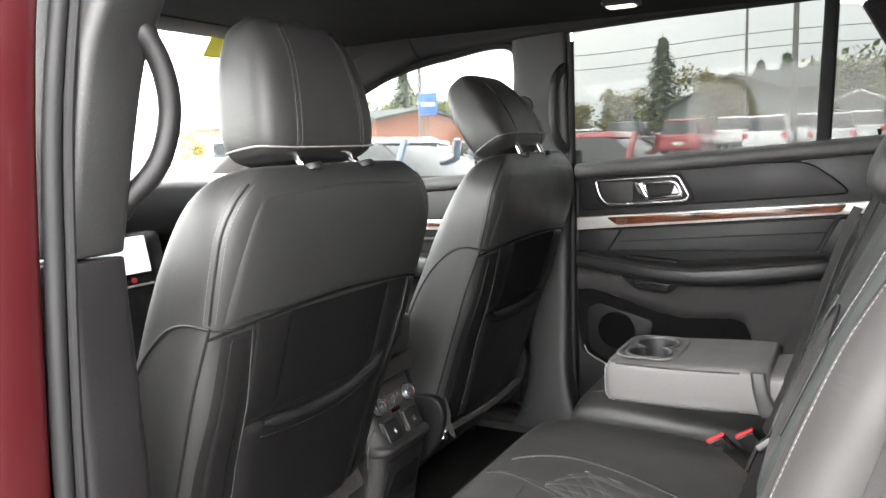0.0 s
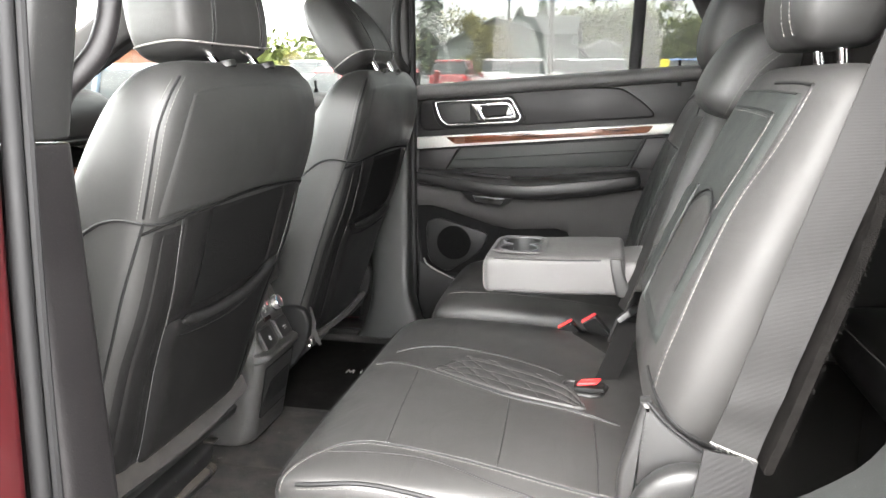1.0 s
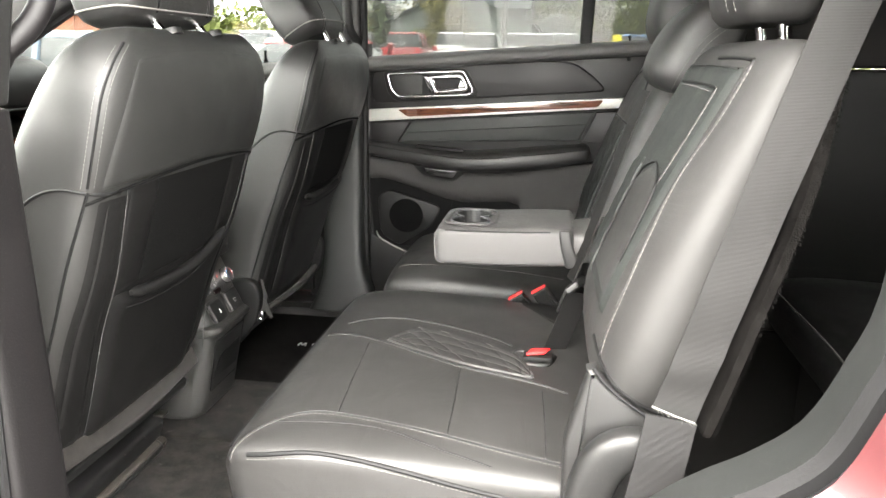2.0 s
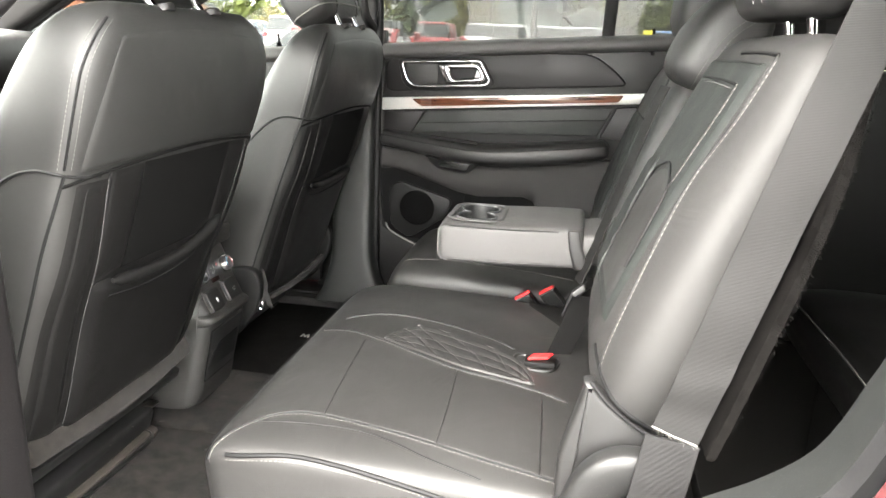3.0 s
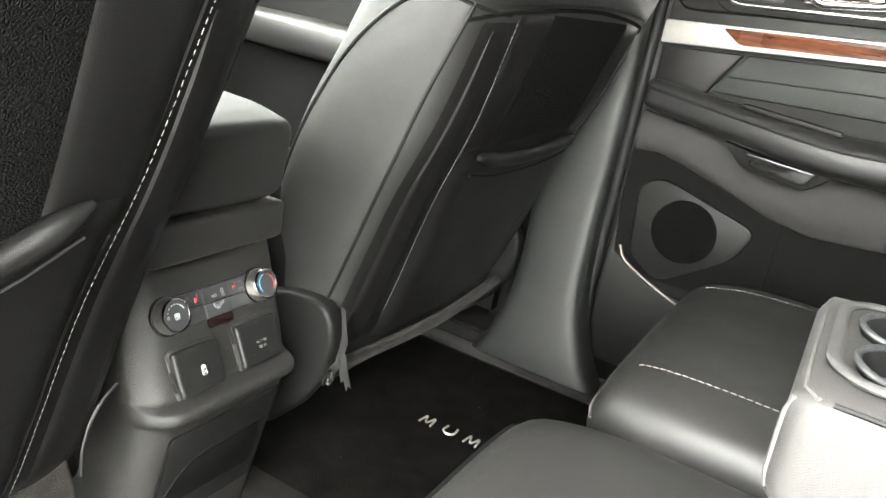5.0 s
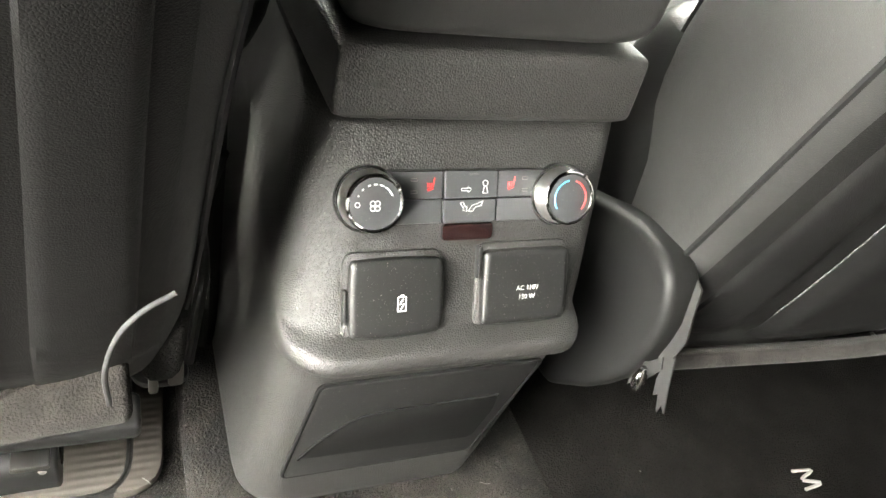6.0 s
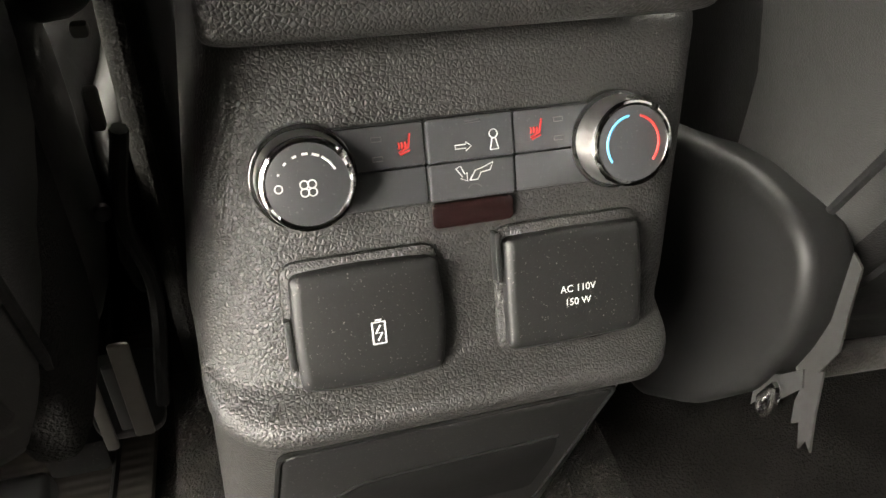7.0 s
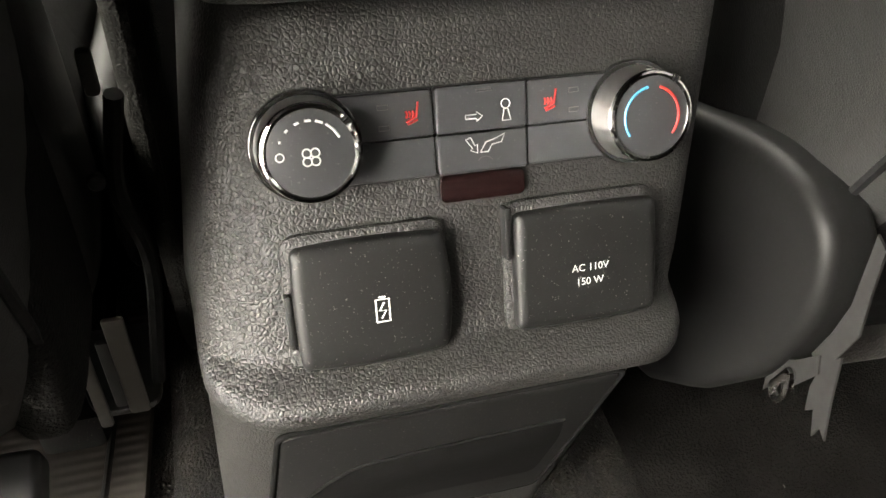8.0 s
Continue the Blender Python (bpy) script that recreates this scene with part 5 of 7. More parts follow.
# panel added along the tunnel to block the bright view into the front footwell
part("tunnel_trim", slab([(-0.95, -0.128, 0.66, 0.016, 0.16), (-0.50, -0.128, 0.66, 0.016, 0.16), (-0.215, -0.124, 0.655, 0.012, 0.155)], m=8, n=24, r0=0.01, r1=0.02, power=6), CARGO_AND_SHADE, console, "dark carpeted side of the tunnel")
# lid with its padded end
part("lid_base", slab([(-0.50, 0, 0.846, 0.090, 0.024), (-0.20, -0.0015, 0.846, 0.0885, 0.022), (-0.066, -0.0015, 0.847, 0.0875, 0.0205)], m=10, n=44, r0=0.006, r1=0.006, power=14), PLASTIC, console, "grained lid base")
lid = part("lid_pad", slab([(-0.50, 0, 0.918, 0.088, 0.048), (-0.22, 0, 0.918, 0.088, 0.048), (-0.12, 0, 0.916, 0.089, 0.047), (-0.068, -0.001, 0.911, 0.0885, 0.0425)], m=18, n=60, r0=0.02, r1=0.010, power=7), LEATHER, console, "padded leather lid", tree=True)
for sgn in (-1, 1):
    stitches(lid, [[(-0.42, sgn * 0.080, 1.2), (-0.2, sgn * 0.083, 1.2), (-0.105, sgn * 0.081, 1.2)]], (0, 0, -1), THREAD, 0.0045, 0.0025, 0.0006)


def plate(name, y0, u0, y1, u1, depth, material, parent, label="", r=0.004, bevel=0.0012, n0=0.0):
    o = rounded([C(y0, u0, n0), C(y1, u0, n0), C(y1, u1, n0), C(y0, u1, n0)], r)
    return part(name, prism(o, CN, depth, bevel), material, parent, label)


panel = plate("climate_panel", -0.062, -0.0215, 0.062, 0.0100, 0.0006, RUBBER, console, "", 0.004, 0, -0.0002)
plate("seat_heat_button", -0.055, -0.0065, -0.0172, 0.0092, 0.0028, PLASTIC_BUTTON, panel, "black seat heating button", 0.001, 0.0006)
plate("blank_button", -0.055, -0.0208, -0.0172, -0.0070, 0.0026, PLASTIC_BUTTON, panel, "", 0.001, 0.0006)
plate("seat_heat_button", 0.0172, -0.0065, 0.055, 0.0092, 0.0028, PLASTIC_BUTTON, panel, "black seat heating button", 0.001, 0.0006)
plate("blank_button", 0.0172, -0.0208, 0.055, -0.0070, 0.0026, PLASTIC_BUTTON, panel, "", 0.001, 0.0006)
plate("vent_button", -0.0166, -0.0065, 0.0166, 0.0096, 0.0042, PLASTIC_BUTTON, panel, "black air direction button", 0.0012, 0.001)
plate("vent_button", -0.0166, -0.0210, 0.0166, -0.0070, 0.0038, PLASTIC_BUTTON, panel, "black air direction button", 0.0012, 0.001)
plate("sensor_window", -0.0164, -0.0312, 0.0158, -0.0214, 0.0034, BROWN_WINDOW, console, "dark brown sensor window", 0.003, 0.001, -0.0002)


def ink(name, strokes, n0, r, material, parent):
    """Printed lines on the console: each stroke is a row of (across, up)."""
    bm = bmesh.new()
    for st in strokes:
        tube([C(y, u, n0) for y, u in st], r, 5, bm, 1.0)
    o = part(name, bm, material, parent)
    o["kind"] = "stuff"
    return o


def arc(y, u, r, a0, a1, k=14):
    return [(y + r * math.cos(radians(a0 + (a1 - a0) * i / k)), u + r * math.sin(radians(a0 + (a1 - a0) * i / k))) for i in range(k + 1)]


for y in (-0.0243, 0.0262):
    ink("seat_symbol", [[(y + 0.0020, 0.0055), (y + 0.0012, 0.0005), (y - 0.0024, -0.0012)], [(y - 0.0020, -0.002), (y + 0.0016, -0.0006)]] +
        [[(y - 0.0024 + k * 0.0012, 0.0002), (y - 0.0020 + k * 0.0012, 0.0014), (y - 0.0024 + k * 0.0012, 0.0026)] for k in range(3)], 0.0030, 0.00042, RED_INK, panel)
for y in (-0.0345, 0.0350):
    for u in (0.0045, -0.0025):
        ink("indicator", [[(y - 0.0018, u - 0.0008), (y + 0.0018, u - 0.0008), (y + 0.0018, u + 0.0008), (y - 0.0018, u + 0.0008), (y - 0.0018, u - 0.0008)]], 0.0029, 0.00018, THREAD, panel)
ink("flow_symbol", [[(-0.0062, -0.0006), (-0.0022, -0.0006), (-0.0022, 0.0003), (0.0, -0.0013), (-0.0022, -0.003), (-0.0022, -0.002), (-0.0062, -0.002), (-0.0062, -0.0006)],
                    arc(0.0086, 0.0022, 0.0016, 0, 360), [(0.0072, -0.0036), (0.0104, -0.0036), (0.0094, 0.0004), (0.0080, 0.0004), (0.0072, -0.0036)]], 0.0044, 0.00022, WHITE_INK, panel)
ink("flow_symbol", [[(-0.0064, -0.0092), (-0.0046, -0.0085), (-0.0030, -0.0116), (-0.0022, -0.0110), (-0.0022, -0.0142), (-0.0048, -0.0130), (-0.0040, -0.0124), (-0.0064, -0.0092)],
                    [(-0.0012, -0.0140), (0.0010, -0.0106), (0.0040, -0.0098), (0.0080, -0.0082), (0.0068, -0.0110), (0.0032, -0.0116), (0.0018, -0.0140), (-0.0012, -0.0140)]], 0.0040, 0.00022, WHITE_INK, panel)
ink("indicator", [arc(0.0005, -0.0185, 0.0030, 30, 150)], 0.0040, 0.0002, THREAD_DIM, panel)
ink("indicator", [[(-0.002, 0.0070), (0.004, 0.0072), (0.0035, 0.0080), (-0.002, 0.0078)]], 0.0044, 0.0002, THREAD_DIM, panel)


def knob(y, u, label, pointer):
    k = part("knob", disc(C(y, u, 0.0), CN, 0.0190, 0.0035, 40, 0.001), GLOSS_BLACK, console, label)
    part("grip", disc(C(y, u, 0.003), CN, 0.0172, 0.0125, 40, 0.0015, None, 0.0160), KNOB_SILVER, k, "worn silver knob body")
    ring = [C(y + 0.0150 * math.cos(a), u + 0.0150 * math.sin(a), 0.0156) for a in np.linspace(0, 2 * math.pi, 48, endpoint=False)]
    part("ring", hoop(ring, 0.0012, 8), CHROME, k, "polished chrome ring")
    part("cap", disc(C(y, u, 0.0150), CN, 0.0141, 0.0012, 40, 0.0006), PLASTIC_BUTTON, k, "charcoal knob cap")
    a = radians(pointer)
    part("pointer", slab([(*C(y + 0.0140 * math.cos(a), u + 0.0140 * math.sin(a), 0.0150), 0.0012, 0.0012), (*C(y + 0.0166 * math.cos(a), u + 0.0166 * math.sin(a), 0.0150), 0.0012, 0.0012)], across=CN, m=3, n=10, r0=0.0004, r1=0.0004), CHROME, k)
    return k


fan = knob(-0.0611, -0.0059, "fan speed knob", 38)
ku, ky = -0.0059, -0.0611
ink("fan_symbol", [arc(ky + 0.0012 * dx, ku - 0.0012 + 0.0012 * dz + 0.0000, 0.0014, 0, 360) for dx, dz in ((-1.1, 1.1), (1.1, 1.1), (-1.1, -1.1), (1.1, -1.1))], 0.0163, 0.00028, WHITE_INK, fan)
ink("scale_mark", [arc(ky - 0.0098, ku - 0.0004, 0.0013, 0, 360)], 0.0163, 0.00025, WHITE_INK, fan)
for i, a in enumerate((155, 132, 110, 90, 70, 50, 33)):
    w = 0.0004 + 0.0002 * i
    cy, cu = ky + 0.0103 * math.cos(radians(a)), ku + 0.0103 * math.sin(radians(a))
    ty, tu = -math.sin(radians(a)), math.cos(radians(a))
    ink("scale_mark", [[(cy - ty * w, cu - tu * w), (cy + ty * w, cu + tu * w)]], 0.0163, 0.00045, WHITE_INK, fan)
heat = knob(0.0588, -0.0058, "temperature knob", 55)
ink("cold_arc", [arc(0.0588, -0.0058, 0.0105, 100, 215)], 0.0163, 0.0005, BLUE_INK, heat)
ink("warm_arc", [arc(0.0588, -0.0058, 0.0105, 75, -40)], 0.0163, 0.0005, RED_INK, heat)


def socket(y0, y1, u0, u1, bow, label):
    plate("socket_frame", y0 - 0.0035, u0 - 0.004, y1 + 0.0025, u1 + 0.0045, 0.0035, PLASTIC, console, "", 0.007, 0.0018, -0.0005)
    bm = bmesh.new()
    rings = []
    for n, e in ((0.002, 0.0), (0.0068, 0.0), (0.0083, 0.0012), (0.0088, 0.004)):
        # sides that swell outwards between rounded corners, and a face that is slightly domed
        ring = [(y0 + e, u0 + e), (y1 - e, u0 + e), (y1 - e, u1 - e), (y0 + e, u1 - e)]
        swell = [(0, -bow * 0.7), (bow, 0), (0, bow * 0.5), (-bow * 0.35, 0)]
        flat_ring = []
        for k in range(4):
            a, b = ring[k], ring[(k + 1) % 4]
            for f in (0.0, 0.15, 0.3, 0.5, 0.7, 0.85):
                w = 4 * f * (1 - f)
                flat_ring.append((a[0] + (b[0] - a[0]) * f + swell[k][0] * w, a[1] + (b[1] - a[1]) * f + swell[k][1] * w))
        rings.append(rounded([C(y, u, n) for y, u in flat_ring], [0.005 - e * 0.4 if k % 6 == 0 else 0.001 for k in range(24)], 5))
    bridge(bm, rings)
    return part("socket_cover", bm, PLASTIC_SMOOTH, console, label)


usb = socket(-0.0712, -0.0178, -0.0840, -0.0400, 0.0024, "dusty black charging socket cover with a battery symbol")
ac = socket(0.0098, 0.0658, -0.0828, -0.0378, 0.0010, "dusty black mains socket cover with white lettering")
for y, u in ((-0.0735, -0.066), (0.0075, -0.045)):
    plate("hinge_tab", y - 0.0012, u - 0.010, y + 0.0012, u + 0.010, 0.006, PLASTIC_SMOOTH, console, "", 0.001, 0.0005)
by_, bu_ = -0.0415, -0.0645
ink("battery_symbol", [[(by_ - 0.0024, bu_ - 0.0048), (by_ + 0.0024, bu_ - 0.0048), (by_ + 0.0024, bu_ + 0.0036), (by_ - 0.0024, bu_ + 0.0036), (by_ - 0.0024, bu_ - 0.0048)],
                       [(by_ - 0.0012, bu_ + 0.0044), (by_ + 0.0012, bu_ + 0.0044)],
                       [(by_ + 0.0006, bu_ + 0.0024), (by_ - 0.0012, bu_ - 0.0006), (by_ + 0.0012, bu_ - 0.0006), (by_ - 0.0006, bu_ - 0.0036)]], 0.0090, 0.00036, WHITE_INK, usb)


def lettering(text, y, u, n0, size, material, parent):
    cu = bpy.data.curves.new("lettering", "FONT")
    cu.body, cu.size, cu.extrude, cu.align_x = text, size, 0.00005, "CENTER"
    tmp = bpy.data.objects.new("lettering", cu)
    dg = bpy.context.evaluated_depsgraph_get()
    me = bpy.data.meshes.new_from_object(tmp.evaluated_get(dg))
    bm = bmesh.new()
    bm.from_mesh(me)
    bpy.data.objects.remove(tmp)
    m = Matrix(((0, CU.x, CN.x, 0), (1, CU.y, CN.y, 0), (0, CU.z, CN.z, 0), (0, 0, 0, 1)))
    m.translation = C(y, u, n0)
    bmesh.ops.transform(bm, matrix=m, verts=bm.verts)
    part("lettering", bm, material, parent)


lettering("AC 110V", 0.0384, -0.0622, 0.0090, 0.0040, WHITE_INK, ac)
lettering("150 W", 0.0382, -0.0677, 0.0090, 0.0040, WHITE_INK, ac)
# drawer front below the ledge; its gap and arched recess are dark shapes painting shade
dr = [(-0.083, 0.670), (0.064, 0.672), (0.056, 0.62), (0.046, 0.560), (-0.094, 0.560)]


def lowface(z):
    return np.interp(z, [0.50, 0.56, 0.674], [-0.060, -0.048, -0.0315])


part("drawer_gap_shade", hoop(rounded([(lowface(z) + 0.0002, y, z) for y, z in dr], 0.006), 0.0014, 8), DEEP_BLACK, console, "dark line for the shade in the drawer's gap")
part("drawer_front", prism(rounded([(lowface(z) - 0.003, y * 0.985 - 0.0004, z - 0.001) for y, z in dr], 0.006), (1, 0, -0.2), 0.0042, 0.0012), PLASTIC_SMOOTH, console, "smooth drawer front")
arch_line = [(-0.086, 0.585), (-0.074, 0.606), (-0.056, 0.626), (-0.036, 0.632), (0.010, 0.634), (0.044, 0.635), (0.046, 0.615), (0.040, 0.580)]
part("drawer_recess_shade", prism(rounded([(lowface(z) + 0.0009, y, z) for y, z in arch_line], 0.006), (1, 0, -0.2), 0.0008, 0.0003), VALANCE, console, "dark arched plate for the shade in the grip recess")
part("recess_lip_shade", tube([V((lowface(p.y) + 0.0014, p.x, p.y)) for p in dense([(y, z, 0) for y, z in arch_line[:6]], 0.006)], 0.0012, 8), DEEP_BLACK, console)

# ---- rear seats ----
bench = thing("bench_seat", (0.5, -0.25, 0.46), "black leather rear seat with quilted insert and white stitching", "car seat", "rear seats")
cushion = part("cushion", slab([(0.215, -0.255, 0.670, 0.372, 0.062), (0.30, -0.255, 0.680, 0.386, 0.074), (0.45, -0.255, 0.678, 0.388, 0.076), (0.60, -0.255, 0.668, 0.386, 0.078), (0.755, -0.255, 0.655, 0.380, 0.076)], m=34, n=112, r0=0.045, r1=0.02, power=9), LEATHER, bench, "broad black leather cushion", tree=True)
DN = (0, 0, -1)
Z = 0.9


def P(rows):
    return [(x, y, Z) for x, y in rows]


A = [(0.232, -0.628), (0.246, -0.604), (0.272, -0.572), (0.310, -0.545), (0.36, -0.538), (0.473, -0.556), (0.593, -0.582), (0.695, -0.596)]
B = [(0.250, -0.196), (0.300, -0.205), (0.370, -0.238), (0.438, -0.276), (0.521, -0.318), (0.600, -0.334), (0.668, -0.352), (0.70, -0.366)]
for row in (A, B):
    seam("seam", cushion, P(row), DN, RUBBER, 0.0022, 0.0)
    stitches(cushion, [P([(x, y - 0.0050) for x, y in row])], DN, THREAD, 0.0045, 0.0022, 0.00042, 0.0002)
    stitches(cushion, [P([(x, y + 0.0050) for x, y in row])], DN, THREAD_DIM, 0.0045, 0.0012, 0.0005, 0.0002)
Cc = [(0.274, -0.138), (0.32, -0.112), (0.385, -0.102), (0.476, -0.124), (0.566, -0.164), (0.60, -0.19)]
seam("seam", cushion, P(Cc), DN, RUBBER, 0.0018)
stitches(cushion, [P([(x, y - 0.006) for x, y in Cc])], DN, THREAD_DIM, 0.005, 0.0025, 0.0006)
for row in ([(0.519, -0.325), (0.526, -0.45), (0.530, -0.568)], [(0.341, -0.245), (0.352, -0.40), (0.364, -0.538)], [(0.660, -0.372), (0.666, -0.48), (0.670, -0.594)]):
    seam("panel_seam", cushion, P(row), DN, VINYL, 0.0010)
Dg = [(0.287, -0.570), (0.425, -0.566), (0.528, -0.603), (0.599, -0.622)]
seam("panel_seam", cushion, P(Dg), DN, RUBBER, 0.0010, 0.0)
# seam round the cushion's rim
rim_pts = [(0.262, -0.9, 0.731), (0.344, -0.9, 0.742), (0.42, -0.9, 0.739), (0.493, -0.9, 0.729), (0.56, -0.9, 0.716), (0.70, -0.9, 0.690)]
seam("rim_seam", cushion, rim_pts, (0, 1, 0), RUBBER, 0.0032)
stitches(cushion, [[(x, y, z - 0.006) for x, y, z in rim_pts]], (0, 1, 0), THREAD, 0.0040, 0.0024, 0.0004, 0.0002)
seam("rim_seam", cushion, [(-0.2, -0.60, 0.722), (-0.2, -0.4, 0.728), (-0.2, -0.1, 0.728), (-0.2, 0.10, 0.722)], (1, 0, 0), RUBBER, 0.0030)


def quilt_relief(s, t):
    a, b = s * 7.6 + t * 1.4, t * 3.6
    g = min(abs(a - round(a)) * 1.3, abs(b - round(b)))
    return 0.0022 * min(g / 0.30, 1.0) ** 0.7


def fine(curve, s):
    x = s * (len(curve) - 1)
    i = min(int(x), len(curve) - 2)
    return V(curve[i]).lerp(V(curve[i + 1]), x - i)


near_edge = curve_through([(0.372, -0.234, Z), (0.438, -0.268, Z), (0.521, -0.307, Z), (0.594, -0.322, Z), (0.642, -0.330, Z)], 60)
far_edge = curve_through([(0.372, -0.229, Z), (0.384, -0.196, Z), (0.408, -0.158, Z), (0.437, -0.150, Z), (0.537, -0.192, Z), (0.609, -0.236, Z), (0.636, -0.290, Z), (0.645, -0.326, Z)], 60)
quilt = part("quilted_insert", patch(cushion, lambda s, t: fine(near_edge, s).lerp(fine(far_edge, s), t), DN, 0.002, 84, 36, 0.04, quilt_relief), LEATHER, cushion, "diamond quilted insert", tree=True)
stitches(quilt, [[fine(near_edge, (k - t * 1.4) / 7.6).lerp(fine(far_edge, (k - t * 1.4) / 7.6), t) for t in np.linspace(0.04, 0.96, 8)] for k in range(2, 8)] +
         [[fine(near_edge, s).lerp(fine(far_edge, s), k / 3.6) for s in np.linspace(0.04, 0.96, 16)] for k in range(1, 4)], DN, THREAD_DIM, 0.0045, 0.0012, 0.0003, 0.0003)
seam("quilt_piping", cushion, [p for p in far_edge[::6]] + [far_edge[-1]], DN, THREAD_DIM, 0.0010, 0.0012)
# a black patch paints the shaded gap between cushion and arm rest
part("buckle_gap_shade", patch(cushion, quad((0.600, 0.075, Z), (0.710, -0.10, Z), (0.715, 0.19, Z), (0.590, 0.17, Z)), DN, 0.0015, 10, 10, 0.2), CARGO_AND_SHADE, cushion, "dark patch for the shaded gap round the buckles")
part("base", box((0.275, -0.60, 0.502), (0.74, 0.10, 0.61), 0.02, 3), PLASTIC_SMOOTH, bench)
part("seat_leg", box((0.30, -0.58, 0.476), (0.70, -0.55, 0.50), 0.006), DARK_STEEL, bench)

# backrest
BW = (1, 0, -0.25)
backrest = part("backrest", slab([(0.775, -0.385, 0.812, 0.236, 0.050), (0.792, -0.385, 0.89, 0.274, 0.070), (0.848, -0.385, 1.04, 0.278, 0.070), (0.902, -0.385, 1.18, 0.272, 0.060), (0.940, -0.385, 1.292, 0.255, 0.046)], m=40, n=72, r0=0.035, r1=0.045, power=3.5), DULLED_LEATHER, bench, "reclined black leather backrest", tree=True)


def Q(dy, z):
    return (0.3, dy, z + 0.14)


ins = part("insert", patch(backrest, quad(Q(-0.545, 0.90), Q(-0.20, 0.90), Q(-0.21, 1.268), Q(-0.575, 1.268)), BW, 0.006, 30, 40, 0.03), LEATHER_PERF, backrest, "greenish black insert", tree=True)
edge_run = [Q(-0.400, 1.276), Q(-0.500, 1.277), Q(-0.560, 1.276), Q(-0.580, 1.268), Q(-0.580, 1.20), Q(-0.562, 1.12), Q(-0.572, 1.03), Q(-0.585, 0.95), Q(-0.590, 0.865)]
seam("edge_piping", backrest, [(x, y - 0.006, z) for x, y, z in edge_run], BW, RUBBER, 0.0024)
stitches(backrest, [edge_run[3:]], BW, THREAD_DIM, 0.0050, 0.0022, 0.0005)
stitches(backrest, [[(x, y - 0.010, z) for x, y, z in edge_run[3:]]], BW, THREAD, 0.0050, 0.0024, 0.00055)
stitches(backrest, [edge_run[:3]], BW, THREAD_DIM, 0.005, 0.002, 0.0007)
inner_run = [Q(-0.25, 1.235), Q(-0.40, 1.236), Q(-0.515, 1.234), Q(-0.528, 1.225), Q(-0.525, 1.17), Q(-0.512, 1.09)]
seam("panel_seam", ins, inner_run, BW, RUBBER, 0.0018)
stitches(ins, [[(x, y - 0.006, z + 0.003) for x, y, z in inner_run[2:]]], BW, THREAD, 0.005, 0.0024, 0.00055)
stitches(ins, [[(x, y, z - 0.006) for x, y, z in inner_run[:3]]], BW, THREAD_DIM, 0.005, 0.0024, 0.0007)
seam("panel_seam", ins, [Q(-0.22, 1.262), Q(-0.40, 1.264), Q(-0.56, 1.262)], BW, RUBBER, 0.0016)
part("lumbar_panel", patch(ins, lambda s, t: V(Q(-0.535 + 0.20 * s, 0.92 + (0.155 + 0.035 * math.sin(math.pi * s)) * t)), BW, 0.002, 20, 20, 0.12), LEATHER, backrest, "raised lumbar pad", tree=True)


seam("lumbar_seam", ins, [Q(-0.535, 0.98), Q(-0.532, 1.04)] + [Q(-0.535 + 0.20 * f, 1.078 + 0.035 * math.sin(math.pi * f)) for f in (0.08, 0.3, 0.5, 0.7, 0.92)] + [Q(-0.338, 1.03), Q(-0.34, 0.95)], BW, RUBBER, 0.0016, 0.002)


def back_quilt(s, t):
    a, b = (s * 3 + t * 2.0), (t * 4.0 - s * 1.2)
    g = min(abs(a - round(a)), abs(b - round(b)))
    return 0.002 * min(g / 0.22, 1.0) ** 0.6


part("quilted_insert", patch(ins, quad(Q(-0.33, 0.89), Q(-0.20, 0.88), Q(-0.20, 1.09), Q(-0.32, 1.11)), BW, 0.001, 40, 56, 0.04, back_quilt), LEATHER_PERF, backrest, "diamond quilted insert")
seam("bolster_seam", backrest, [(0.724, -0.9, 0.908), (0.735, -0.9, 0.890), (0.755, -0.9, 0.872), (0.792, -0.9, 0.848), (0.83, -0.9, 0.83)], (0, 1, 0), RUBBER, 0.0026)
board_keys = [(0.866, 0.822), (0.884, 0.880), (0.904, 0.950), (0.934, 1.055), (0.953, 1.135), (0.963, 1.22), (0.968, 1.265)]
part("back_board", slab([(x - 0.008, -0.385, z, 0.279, 0.008) for x, z in board_keys], m=24, n=40, r0=0.01, r1=0.02, power=8), BOARD_FELT, bench, "charcoal carpeted seat back")
# loose pile standing out along the board's cut edge
fz, bm = random.Random(17), bmesh.new()
for k in range(1300):
    z = fz.uniform(0.826, 1.262)
    x = np.interp(z, [q[1] for q in board_keys], [q[0] for q in board_keys]) - 0.008 + fz.uniform(-0.007, 0.009)
    p = V((x, -0.662 + fz.uniform(-0.001, 0.002), z))
    d = V((fz.uniform(-0.2, 1.0), fz.uniform(-0.9, -0.1), fz.uniform(-0.7, 0.5))).normalized() * fz.uniform(0.0015, 0.0036)
    tube([p, p + d * 0.6, p + d + V((0, 0, -0.001))], [0.0004, 0.0003, 0.00015], 3, bm)
part("frayed_edge", bm, BOARD_FELT, bench, "loose carpet pile on the cut edge")
side_low = rounded([(0.718, -0.655, 0.905), (0.735, -0.655, 0.884), (0.755, -0.655, 0.866), (0.792, -0.655, 0.842), (0.830, -0.655, 0.822), (0.832, -0.655, 0.68), (0.690, -0.655, 0.64), (0.690, -0.655, 0.80)], 0.012)
